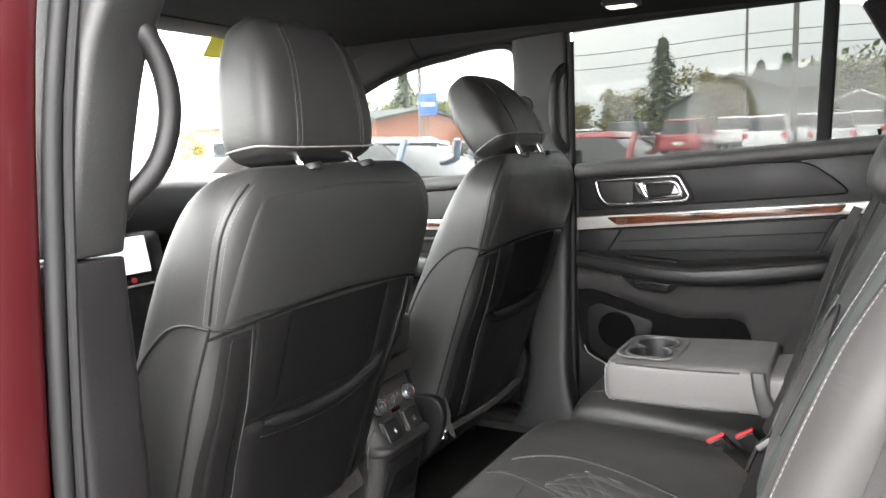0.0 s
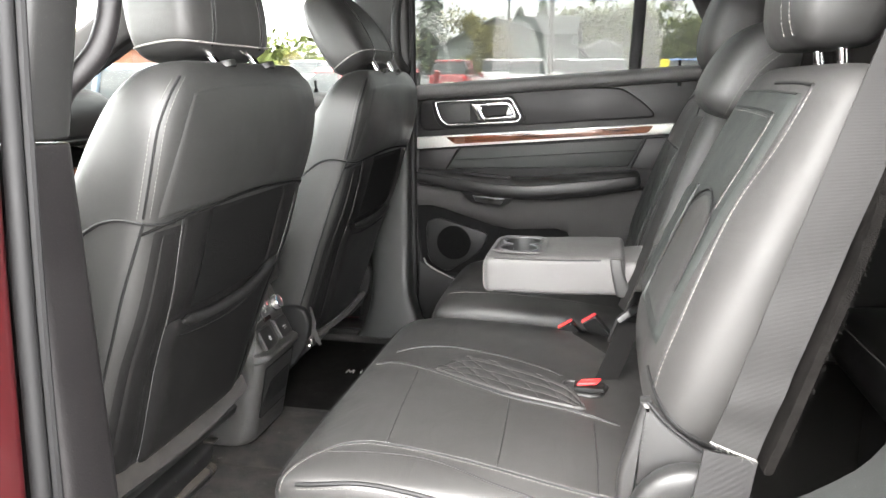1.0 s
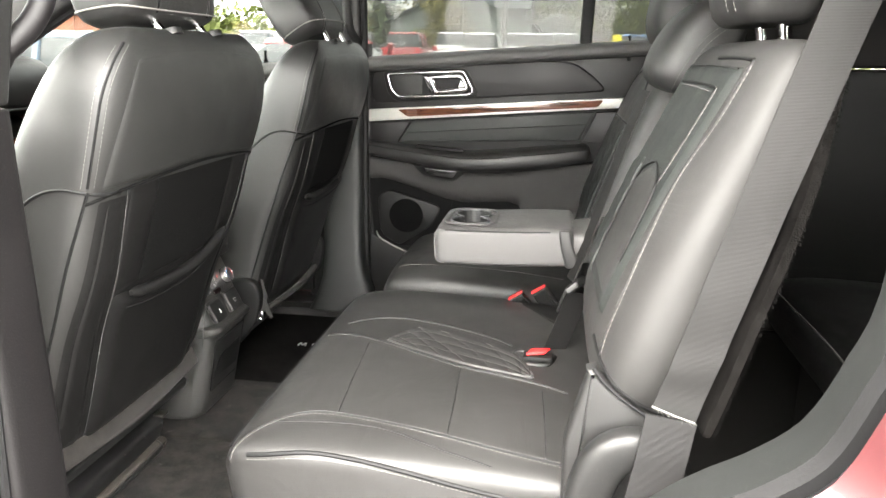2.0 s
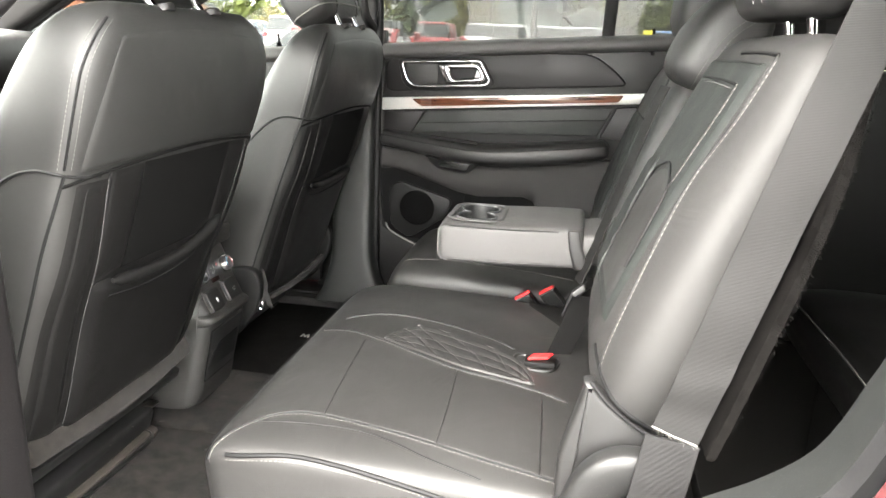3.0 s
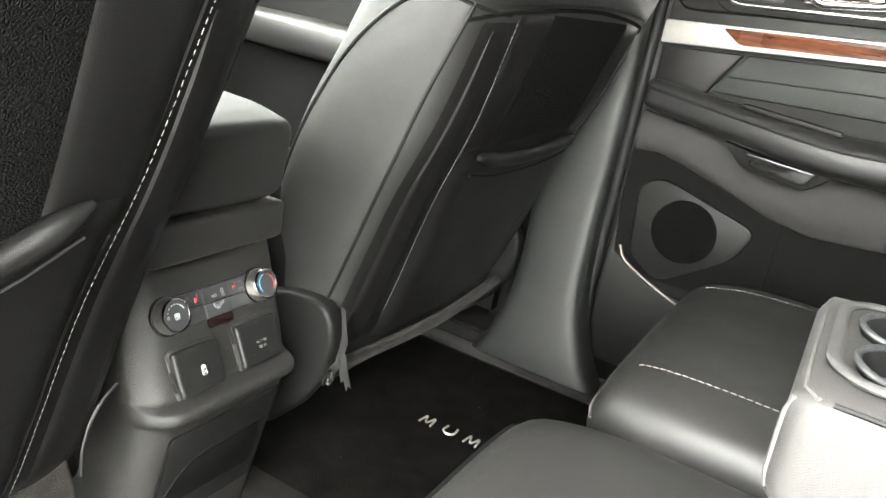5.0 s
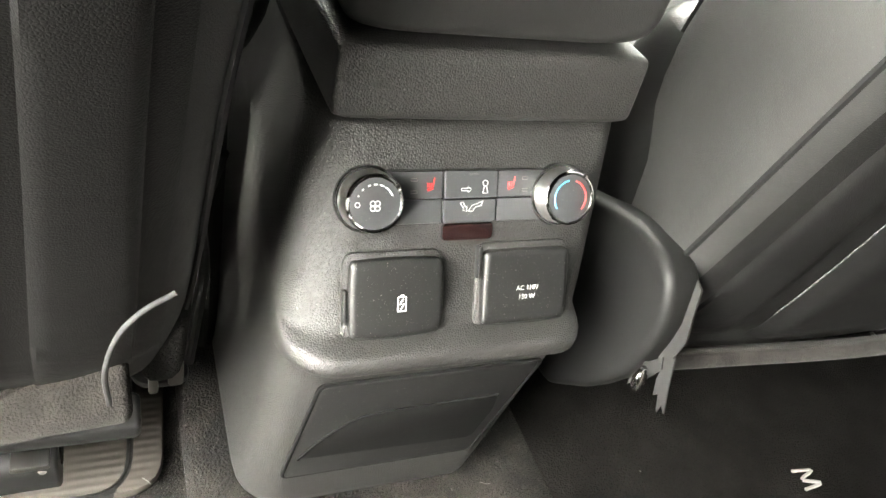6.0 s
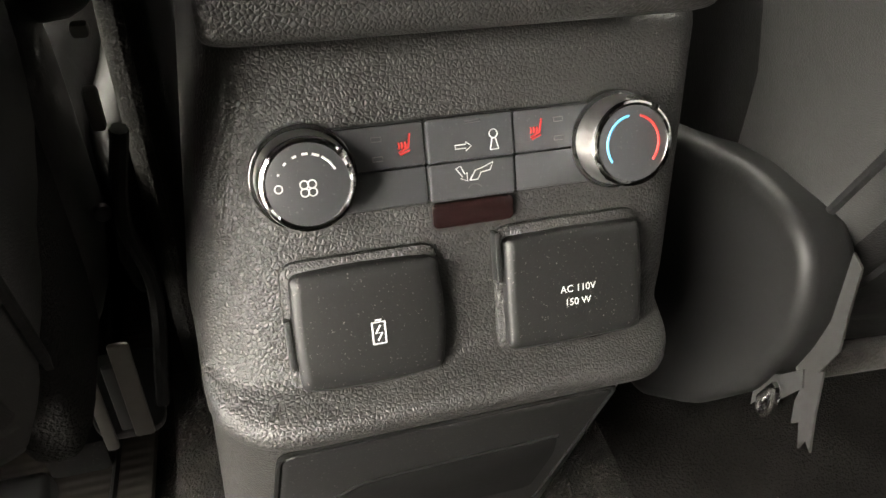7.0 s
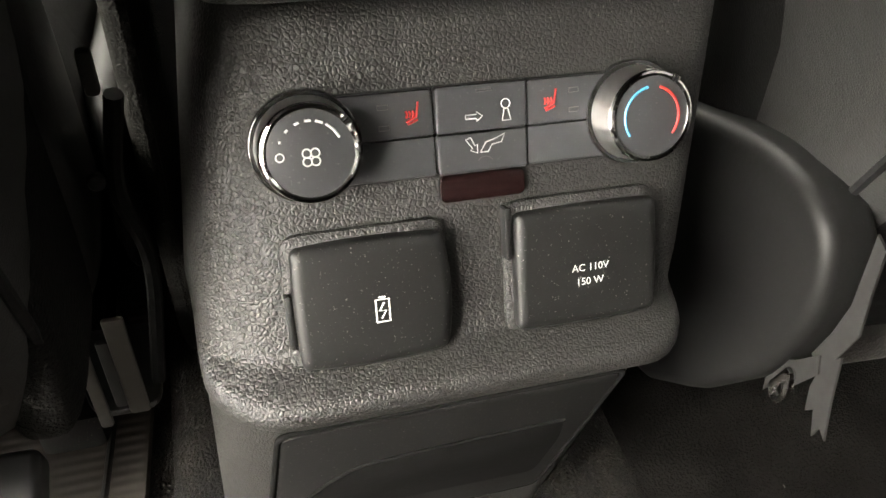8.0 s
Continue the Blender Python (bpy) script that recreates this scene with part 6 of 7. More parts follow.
part("side_flap", prism(side_low, (0, 1, 0), 0.03, 0.008, 3), VINYL, bench, "dull brown-black side flap")
part("flap_piping", rod([(0.720, -0.656, 0.902), (0.740, -0.658, 0.880), (0.765, -0.658, 0.860), (0.800, -0.658, 0.838)], 0.0022, 20, 8), RUBBER, bench)
# side hinge cover
part("hinge_cover", slab([(0.712, -0.682, 0.60, 0.018, 0.026), (0.720, -0.682, 0.73, 0.020, 0.028), (0.738, -0.682, 0.790, 0.020, 0.028), (0.770, -0.682, 0.812, 0.020, 0.026), (0.812, -0.680, 0.806, 0.018, 0.024)], m=24, n=24, r0=0.012, r1=0.012, power=3.5), PLASTIC_SMOOTH, bench, "black plastic hinge cover")
part("hinge_boot", slab([(0.728, -0.620, 0.62, 0.026, 0.034), (0.730, -0.620, 0.74, 0.026, 0.036), (0.752, -0.615, 0.826, 0.020, 0.028)], m=16, n=24, r0=0.012, r1=0.012, power=3), VINYL, bench)
part("recline_slot", box((0.60, -0.650, 0.60), (0.68, -0.640, 0.665), 0.004), PLASTIC_GREY, bench)
# head restraint of the outer seat
hr = part("head_restraint", slab([(0.935, -0.385, 1.315, 0.118, 0.048), (0.935, -0.385, 1.36, 0.134, 0.062), (0.945, -0.385, 1.43, 0.134, 0.064), (0.955, -0.385, 1.51, 0.118, 0.048)], m=20, n=40, r0=0.015, r1=0.03, power=4), LEATHER, bench, "black leather head restraint", tree=True)
for y in (-0.47, -0.435):
    stitches(hr, [[(0.5, y, 1.33), (0.5, y, 1.40), (0.5, y, 1.49)]], (1, 0, 0), THREAD, 0.0050, 0.0024, 0.0006)
for y in (-0.445, -0.325):
    part("post", tube([(0.955, y, 1.27), (0.945, y, 1.34)], 0.007, 14), CHROME, bench, "chrome head restraint post")

# seat beside the far door
far = thing("bench_seat", (0.5, 0.40, 0.46), "black leather outer rear seat beyond the arm rest", "car seat", "rear seats")
fc = part("cushion", slab([(0.27, 0.40, 0.690, 0.235, 0.065), (0.36, 0.40, 0.705, 0.248, 0.078), (0.55, 0.40, 0.700, 0.25, 0.08), (0.755, 0.40, 0.68, 0.245, 0.078)], m=26, n=56, r0=0.05, r1=0.02, power=5), LEATHER, far, "black leather cushion", tree=True)
for row in ([(0.30, 0.235), (0.40, 0.222), (0.70, 0.222)], [(0.30, 0.56), (0.5, 0.575), (0.70, 0.58)]):
    stitches(fc, [P(row)], DN, THREAD, 0.0055, 0.0025, 0.0008)
seam("rim_seam", fc, [(0.0, 0.18, 0.72), (0.0, 0.4, 0.735), (0.0, 0.62, 0.72)], (1, 0, 0), THREAD_DIM, 0.0018)
fb = part("backrest", slab([(0.768, 0.405, 0.74, 0.225, 0.060), (0.800, 0.405, 0.88, 0.252, 0.068), (0.856, 0.405, 1.04, 0.256, 0.070), (0.912, 0.405, 1.18, 0.250, 0.068), (0.950, 0.405, 1.275, 0.235, 0.055)], m=36, n=56, r0=0.035, r1=0.045, power=4.5), LEATHER, far, "reclined black leather backrest", tree=True)
part("quilted_insert", patch(fb, quad(Q(0.24, 0.86), Q(0.56, 0.86), Q(0.57, 1.12), Q(0.24, 1.12)), BW, 0.001, 50, 50, 0.04, lambda s, t: 0.003 * min(min(abs((s * 3 + t * 2) - round(s * 3 + t * 2)), abs((t * 3 - s * 2) - round(t * 3 - s * 2))) / 0.22, 1.0) ** 0.6), LEATHER_PERF, fb, "diamond quilted insert")
seam("panel_seam", fb, [Q(0.22, 0.84), Q(0.21, 1.0), Q(0.235, 1.20), Q(0.40, 1.245), Q(0.57, 1.20), Q(0.59, 1.0)], BW, RUBBER, 0.002)
part("head_restraint", slab([(0.925, 0.405, 1.30, 0.118, 0.048), (0.925, 0.405, 1.35, 0.134, 0.062), (0.935, 0.405, 1.42, 0.134, 0.06), (0.945, 0.405, 1.48, 0.118, 0.045)], m=18, n=36, r0=0.015, r1=0.03, power=4), LEATHER, far, "black leather head restraint")
part("base", box((0.33, 0.20, 0.47), (0.74, 0.62, 0.63), 0.02, 3), PLASTIC_SMOOTH, far)

# middle: recess behind the folded arm rest, low head restraint, arm rest
mid = thing("middle_rear_bench_seat", (0.85, 0.02, 0.75), "black centre rear seat with a low head restraint", "car seat", "rear seats")
part("recess_panel", slab([(0.82, 0.02, 0.74, 0.122, 0.03), (0.87, 0.02, 0.95, 0.122, 0.035), (0.955, 0.02, 1.24, 0.125, 0.045)], m=16, n=32, r0=0.02, r1=0.03, power=5), VINYL, mid, "dark panel behind the arm rest")
ch = part("head_restraint", slab([(0.880, 0.012, 1.205, 0.118, 0.058), (0.893, 0.012, 1.255, 0.124, 0.066), (0.926, 0.012, 1.312, 0.122, 0.062), (0.975, 0.012, 1.350, 0.115, 0.048)], m=22, n=40, r0=0.035, r1=0.04, power=4), LEATHER, mid, "low leather head restraint with white stitching", tree=True)
side_arc = [(0.858, -0.5, 1.205), (0.872, -0.5, 1.245), (0.905, -0.5, 1.300), (0.950, -0.5, 1.335), (0.985, -0.5, 1.350)]
stitches(ch, [side_arc, [(x + 0.008, y, z - 0.006) for x, y, z in side_arc]], (0, 1, 0), THREAD, 0.0045, 0.002, 0.0007)

arm = thing("centre_arm_rest", (0.58, -0.02, 0.88), "folded-down grey-black leather arm rest with two cup holders", "arm rest")
ab = bmesh.new()
ar = part("pad", slab([(0.440, -0.020, 0.912, 0.103, 0.036), (0.56, -0.020, 0.915, 0.107, 0.039), (0.64, -0.020, 0.919, 0.108, 0.039), (0.705, -0.020, 0.921, 0.107, 0.038)], m=26, n=56, r0=0.014, r1=0.01, power=9, bm=ab), LEATHER_GREY, arm, "leather arm rest pad", tree=True)
for z in (0.945, 0.882):
    pts = [(0.66, -0.9, z + 0.006), (0.56, -0.9, z + 0.002), (0.46, -0.9, z)]
    seam("piping", ar, pts, (0, 1, 0), RUBBER, 0.0016)
    seam("piping", ar, [(0.0, -0.118, z), (0.0, 0.0, z), (0.0, 0.08, z)], (1, 0, 0), THREAD_DIM, 0.0016)
seam("piping", ar, [(0.0, -0.112, 0.885), (0.0, -0.112, 0.94)], (1, 0, 0), THREAD_DIM, 0.0016, smooth=False)
part("hinge_gusset", slab([(0.686, -0.124, 0.956, 0.011, 0.007), (0.692, -0.127, 0.925, 0.012, 0.007), (0.706, -0.126, 0.884, 0.015, 0.007)], across=(1, 0, 0), m=10, n=14, r0=0.004, r1=0.004), VINYL, arm, "dark hinge gusset")
part("hinge_block", slab([(0.700, -0.040, 0.918, 0.080, 0.030), (0.76, -0.040, 0.924, 0.082, 0.032), (0.83, -0.038, 0.932, 0.082, 0.032)], m=12, n=36, r0=0.006, r1=0.01, power=7), LEATHER_GREY, arm, "narrower leather hinge end")
ctop = 0.9545
cup_out = rounded([(0.468, -0.102, ctop), (0.538, -0.102, ctop), (0.552, -0.082, ctop), (0.552, 0.030, ctop), (0.540, 0.052, ctop), (0.468, 0.050, ctop), (0.454, 0.030, ctop), (0.454, -0.082, ctop)], 0.016)
CUP = V((0.503, -0.026, ctop))


def cup_hole(scale, z, half=0.033, r=0.037, k=72):
    """The outline of two round wells run together."""
    out = []
    for i in range(k):
        a = 2 * math.pi * i / k
        d = half * abs(math.sin(a)) + math.sqrt(r * r - (half * math.cos(a)) ** 2)
        out.append(V((CUP.x + math.cos(a) * d * scale, CUP.y + math.sin(a) * d * scale, z)))
    return out


def carve(ob, cutters):
    """Cuts the closed forms in `cutters` out of ob's mesh for good."""
    old = ob.data
    for bm_ in cutters:
        bmesh.ops.recalc_face_normals(bm_, faces=bm_.faces)
        bmesh.ops.translate(bm_, vec=-ORG[ob], verts=bm_.verts)
        me_ = bpy.data.meshes.new("cutter")
        bm_.to_mesh(me_)
        bm_.free()
        tmp = new("cutter", me_)
        tmp.matrix_world = Matrix.Translation(ORG[ob])
        mod = ob.modifiers.new("cut", "BOOLEAN")
        mod.operation, mod.object, mod.solver = "DIFFERENCE", tmp, "EXACT"
        dg = bpy.context.evaluated_depsgraph_get()
        dg.update()
        cut = bpy.data.meshes.new_from_object(ob.evaluated_get(dg))
        ob.modifiers.remove(mod)
        ob.data = cut
        bpy.data.objects.remove(tmp)
    ob.data.polygons.foreach_set("use_smooth", [True] * len(ob.data.polygons))
    ob.data.set_sharp_from_angle(angle=radians(40))


carve(ar, [prism(cup_hole(1.0, 0.886), (0, 0, 1), 0.10)])
part("cup_rim", hoop(cup_out, 0.0042, 10, flat=0.6), LEATHER_GREY, arm, "grey cup holder rim")
part("cup_edge", hoop(cup_hole(1.02, ctop), 0.0022, 8), PLASTIC_BUTTON, arm, "satin grey edge of the cup wells")
bm = bmesh.new()
rows = [[bm.verts.new(p) for p in cup_hole(f, z)] for z, f in ((ctop, 0.995), (0.945, 0.985), (0.905, 0.95), (0.892, 0.90), (0.889, 0.80))]
for r, q in zip(rows, rows[1:]):
    for i in range(len(r)):
        bm.faces.new((r[i], r[(i + 1) % len(r)], q[(i + 1) % len(r)], q[i]))
bm.faces.new(rows[-1])
part("cup_tray", bm, PLASTIC_SMOOTH, arm, "dark cup holder tray", sharp=20)
for dy in (-0.033, 0.033):
    part("cup_well", disc((CUP.x, CUP.y + dy, 0.8895), (0, 0, 1), 0.029, 0.0016, 28, 0.0005), RUBBER, arm, "dark cup well")
    for x in (-1, 1):
        part("cup_finger", slab([(CUP.x + x * 0.034, CUP.y + dy * 1.05, 0.925, 0.007, 0.006), (CUP.x + x * 0.022, CUP.y + dy * 1.25, 0.938, 0.008, 0.004)], across=(0, 1, 0), m=5, n=14, r0=0.003, r1=0.003, power=3), PLASTIC_GREY, arm, "sprung cup finger")
part("cup_divider", slab([(CUP.x, CUP.y, 0.890, 0.030, 0.012), (CUP.x, CUP.y, 0.915, 0.022, 0.010), (CUP.x, CUP.y, 0.936, 0.026, 0.009)], across=(1, 0, 0), m=8, n=24, r0=0.001, r1=0.004, power=3), PLASTIC_SMOOTH, arm, "dark saddle between the cups")


# ---- seat belts ----
def strap(bm, pts, w, thick=0.0012, across=None, slack=0.0):
    """A flat band along points; `across`: its width direction at each point, or one for all."""
    rows = []
    P3 = [V(p) for p in curve_through(pts, 60)]
    for i, p in enumerate(P3):
        t = (P3[min(i + 1, 59)] - P3[max(i - 1, 0)]).normalized()
        a = across(i / 59) if callable(across) else V(across)
        a = (a - t * a.dot(t)).normalized()
        nrm = t.cross(a)
        u = i / 59
        lag = [slack * u * (math.sin(u * 31 + ph) + 0.6 * math.sin(u * 53 + 2 * ph)) for ph in (0.0, 1.3, 2.9)]
        rows.append([p - a * w / 2 + nrm * (lag[0] - thick), p + nrm * (lag[1] - thick), p + a * w / 2 + nrm * (lag[2] - thick), p + a * w / 2 + nrm * (lag[2] + thick), p + nrm * (lag[1] + thick), p - a * w / 2 + nrm * (lag[0] + thick)])
    bridge(bm, rows)
    return bm


belt = thing("seat_belt", (0.82, -0.70, 0.60), "grey ribbed seat belt hanging beside the rear seat", "seat belt", "rear seat belts")
wide = V((0.95, 0, -0.30))
part("webbing", strap(bmesh.new(), [(1.000, -0.720, 1.52), (0.9455, -0.712, 1.336), (0.896, -0.710, 1.167), (0.8535, -0.708, 1.018), (0.830, -0.707, 0.935), (0.811, -0.706, 0.872)], 0.051, 0.001, wide, 0.0014), WEBBING, belt, "ribbed grey webbing")
part("lower_webbing", strap(bmesh.new(), [(0.809, -0.708, 0.868), (0.797, -0.711, 0.79), (0.778, -0.715, 0.70), (0.75, -0.72, 0.60)], 0.058, 0.002, wide, 0.0015), WEBBING_DARK, belt, "dark doubled webbing end")
part("stitched_edge", tube([(0.786, -0.709, 0.882), (0.810, -0.7095, 0.873), (0.835, -0.709, 0.865)], 0.0010, 8), THREAD, belt, "pale stitched edge")
# loose threads below the bar tack
fz, bm = random.Random(23), bmesh.new()
for k in range(26):
    f = k / 25
    p = V((0.787 + 0.047 * f, -0.7100, 0.881 - 0.016 * f))
    d = V((fz.uniform(-0.3, 0.9), -0.05, fz.uniform(-1.0, -0.4))) * fz.uniform(0.003, 0.008)
    tube([p, p + d * 0.5, p + d], [0.00035, 0.0003, 0.0002], 4, bm)
part("bar_tack", bm, THREAD_DIM, belt, "frayed pale stitching")
part("anchor", box((0.72, -0.725, 0.56), (0.78, -0.715, 0.62), 0.004), DARK_STEEL, belt)

cbelt = thing("seat_belt", (0.74, -0.13, 0.75), "dark seat belt lying across the inner edge of the backrest", "seat belt", "rear seat belts")
part("webbing", strap(bmesh.new(), [(0.816, -0.119, 1.214), (0.803, -0.122, 1.183), (0.780, -0.126, 1.112), (0.755, -0.132, 1.028), (0.727, -0.136, 0.940), (0.701, -0.145, 0.868)], 0.044, 0.001, (0.20, -0.97, -0.08)), WEBBING, cbelt, "grey webbing")
part("lap_webbing", strap(bmesh.new(), [(0.712, -0.168, 0.850), (0.704, -0.170, 0.813), (0.688, -0.172, 0.765), (0.671, -0.174, 0.718)], 0.046, 0.001, (0.9, 0.5, -0.3)), WEBBING_DARK, cbelt, "dark lap webbing")
part("tongue", slab([(0.700, -0.165, 0.862, 0.020, 0.004), (0.682, -0.172, 0.815, 0.014, 0.003)], across=(0.3, 1, 0), m=6, n=14, r0=0.004, r1=0.004), VALANCE, cbelt, "black belt tongue")
part("tongue_grip", slab([(0.722, -0.160, 0.872, 0.026, 0.008), (0.700, -0.166, 0.855, 0.026, 0.007)], across=(0.3, 1, 0), m=5, n=16, r0=0.004, r1=0.004), PLASTIC_SMOOTH, cbelt)


def buckle(x, y, z, lean, label):
    """A flat boxy buckle with a thin red release strip at its upper end."""
    b = thing("belt_buckle", (x, y, z), label, "seat belt buckle", "belt buckles")
    ax = V((-0.45, lean, 0.6)).normalized()
    p0 = V((x, y, z))
    part("body", slab([(*(p0 - ax * 0.06), 0.012, 0.019), (*(p0 - ax * 0.03), 0.012, 0.019), (*p0, 0.011, 0.018)], across=(0, 1, 0.2), m=8, n=20, r0=0.004, r1=0.003, power=6), GLOSS_BLACK, b, "black buckle body")
    part("button", slab([(*(p0 - ax * 0.001), 0.0055, 0.019), (*(p0 + ax * 0.004), 0.0045, 0.018)], across=(0, 1, 0.2), m=4, n=18, r0=0.001, r1=0.002, power=6), BUCKLE_RED, b, "red release button")
    return b


b1 = thing("belt_buckle", (0.64, -0.235, 0.745), "red-buttoned belt buckle sunk in the cushion", "seat belt buckle", "belt buckles")
part("pocket_rim", hoop(rounded([(0.598, -0.266, 0.7445), (0.668, -0.268, 0.7425), (0.682, -0.212, 0.7430), (0.606, -0.208, 0.7450)], 0.016), 0.004, 8), VINYL, b1, "leather pocket rim")
part("body", box((0.622, -0.256, 0.738), (0.676, -0.222, 0.753), 0.004), VALANCE, b1)
part("button", prism(rounded([(0.628, -0.252, 0.7532), (0.662, -0.244, 0.7545), (0.670, -0.226, 0.757), (0.636, -0.234, 0.756)], 0.003), (0, 0, 1), 0.005, 0.002), BUCKLE_RED, b1, "red release button")
buckle(0.590, 0.098, 0.756, -0.15, "black belt buckle with a red button below the arm rest")
buckle(0.640, 0.112, 0.768, -0.10, "black belt buckle with a red button beside the arm rest")

# ---- floor mats ----
mat = thing("floor_mat", (0.05, 0.42, 0.46), "black pile floor mat with metal lettering", "floor mat", "floor mats")
part("carpet_face", prism(rounded([(-0.34, 0.128, 0.476), (-0.34, 0.64, 0.476), (0.42, 0.64, 0.476), (0.42, 0.128, 0.476)], 0.05), (0, 0, 1), 0.010, 0.004), MATPILE, mat, tree=True)
part("edging", hoop(rounded([(-0.34, 0.128, 0.482), (-0.34, 0.64, 0.482), (0.42, 0.64, 0.482), (0.42, 0.128, 0.482)], 0.05), 0.005, 8), VINYL, mat)
for k in range(4):
    x = -0.004 + k * 0.038
    if k % 2 == 0:
        run = [(x - 0.010, 0.384, 0.4878), (x - 0.007, 0.405, 0.4878), (x, 0.388, 0.4878), (x + 0.007, 0.405, 0.4878), (x + 0.010, 0.384, 0.4878)]
    else:
        run = [(x - 0.008, 0.405, 0.4878), (x - 0.009, 0.391, 0.4878), (x, 0.384, 0.4878), (x + 0.009, 0.391, 0.4878), (x + 0.008, 0.405, 0.4878)]
    part("metal_mark", rod(run, 0.0017, 20, 6), SATIN, mat, "small bright metal mark")
mat2 = thing("floor_mat", (0.05, -0.42, 0.46), "ribbed grey floor mat in the near footwell", "floor mat", "floor mats")
part("carpet_face", prism(rounded([(-0.34, -0.64, 0.476), (-0.34, -0.150, 0.476), (-0.105, -0.165, 0.476), (-0.105, -0.64, 0.476)], 0.03), (0, 0, 1), 0.010, 0.004), RIBBED, mat2)
part("edging", hoop(rounded([(-0.30, -0.64, 0.482), (-0.30, -0.175, 0.482), (-0.105, -0.19, 0.482), (-0.105, -0.64, 0.482)], 0.03), 0.005, 8), VINYL, mat2)

# third row, dimly seen behind; its shadow is put into the colour
third = thing("third_row_seat", (1.5, -0.3, 0.5), "black leather third-row seat with shadow put into its colour", "car seat")
t3 = part("cushion", slab([(1.085, -0.28, 0.800, 0.29, 0.055), (1.20, -0.28, 0.805, 0.30, 0.062), (1.6, -0.28, 0.78, 0.30, 0.065)], m=16, n=40, r0=0.045, r1=0.02, power=6), SHADED_VINYL, third, tree=True)
seam("piping", t3, [(0.8, -0.55, 0.840), (0.8, -0.3, 0.844), (0.8, -0.02, 0.840)], (1, 0, 0), THREAD_DIM, 0.0016)
stitches(t3, [P([(1.13, -0.40), (1.3, -0.42), (1.58, -0.42)])], DN, THREAD_DIM)
part("backrest", slab([(1.62, -0.35, 0.75, 0.30, 0.07), (1.75, -0.35, 1.2, 0.28, 0.06)], m=10, n=32, r0=0.03, r1=0.04, power=4), SHADED_VINYL, third)
part("base", box((1.16, -0.54, 0.501), (1.6, -0.02, 0.735), 0.02), CARGO_AND_SHADE, third)

# lint and threads on the carpet and the seat
def lint(name, n, seed, lo, hi, z, size, label):
    g, bm = random.Random(seed), bmesh.new()
    for _ in range(n):
        p, a, l = V((g.uniform(lo[0], hi[0]), g.uniform(lo[1], hi[1]), z)), g.uniform(0, 6.28), size * g.uniform(0.3, 1.5)
        d, e = V((math.cos(a), math.sin(a), 0)), V((-math.sin(a), math.cos(a), 0)) * g.uniform(-0.3, 0.3)
        tube([p - d * l, p + e * l, p + d * l], 0.0003 * g.uniform(0.6, 1.6), 4, bm)
    tagged(part(name, bm, TAG), label, "lint", kind="stuff")


lint("carpet_lint", 55, 5, (-0.14, -0.32), (0.30, 0.10), 0.5035, 0.0030, "pale lint and threads scattered on the carpet")
lint("mat_lint", 14, 6, (-0.20, 0.14), (0.30, 0.60), 0.4866, 0.0020, "pale lint on the black floor mat")

# ---- outdoors ----
ASPHALT = shade("grey_asphalt", (0.13, 0.128, 0.125), 0.9, grain=0.5, grain_scale=60, dist=0.01, spread=0.25, blotch=0.6)
LEAF_SPRING = shade("spring_leaves", (0.11, 0.13, 0.03), 0.8, spread=0.35, blotch=1.2)
LEAF_YELLOW = shade("yellow_green_leaves", (0.19, 0.17, 0.045), 0.8, spread=0.35, blotch=1.2)
LEAF_DARK = shade("conifer_needles", (0.06, 0.085, 0.04), 0.8, spread=0.3, blotch=1.5)
BARK = shade("grey_bark", (0.12, 0.10, 0.085), 0.9, grain=0.6, grain_scale=40, dist=0.02)
SIDING = shade("grey_green_siding", (0.20, 0.225, 0.21), 0.75, spread=0.08, blotch=0.7)
ROOFING = shade("dark_roof_shingles", (0.05, 0.058, 0.055), 0.95, grain=0.4, grain_scale=20, dist=0.02, spread=0.2)
WHITE_TRIM = shade("white_house_trim", (0.72, 0.72, 0.70), 0.6)
BRICKWORK = shade("orange_brick", (0.30, 0.12, 0.07), 0.85, spread=0.2, blotch=3)
POLE_GREY = shade("weathered_pole", (0.12, 0.115, 0.11), 0.7, spread=0.2, blotch=2)
CABLE = shade("black_cable", (0.03, 0.03, 0.03), 0.6)
TYRE = shade("tyre_rubber", (0.02, 0.02, 0.02), 0.8)
CAR_GLASS = shade("dark_car_glass", (0.02, 0.024, 0.026), 0.08, spread=0.02)
TAIL_RED = shade("red_tail_lamp", (0.45, 0.015, 0.015), 0.15)
MARKER_YELLOW = shade("yellow_plastic", (0.75, 0.62, 0.02), 0.5)
SIGN_BLUE = shade("blue_sign_face", (0.03, 0.10, 0.42), 0.5)
PAINTS = {"white": shade("white_car_paint", (0.70, 0.70, 0.70), 0.3, coat=1.0, spread=0.03), "red": shade("red_car_paint", (0.34, 0.035, 0.04), 0.3, coat=1.0, spread=0.05),
          "silver": shade("silver_car_paint", (0.42, 0.44, 0.45), 0.3, metal=0.4, coat=1.0, spread=0.03), "blue-grey": shade("blue_grey_car_paint", (0.10, 0.14, 0.19), 0.3, coat=1.0, metal=0.3, spread=0.05),
          "dark": shade("dark_car_paint", (0.04, 0.045, 0.05), 0.3, coat=1.0, spread=0.05), "blue": shade("blue_car_paint", (0.04, 0.13, 0.33), 0.3, coat=1.0, spread=0.05)}

gm = bmesh.new()
bmesh.ops.create_grid(gm, x_segments=24, y_segments=24, size=1500)
tagged(part("ground", gm, ASPHALT), "grey asphalt lot reaching to the horizon", "ground", kind="structure")


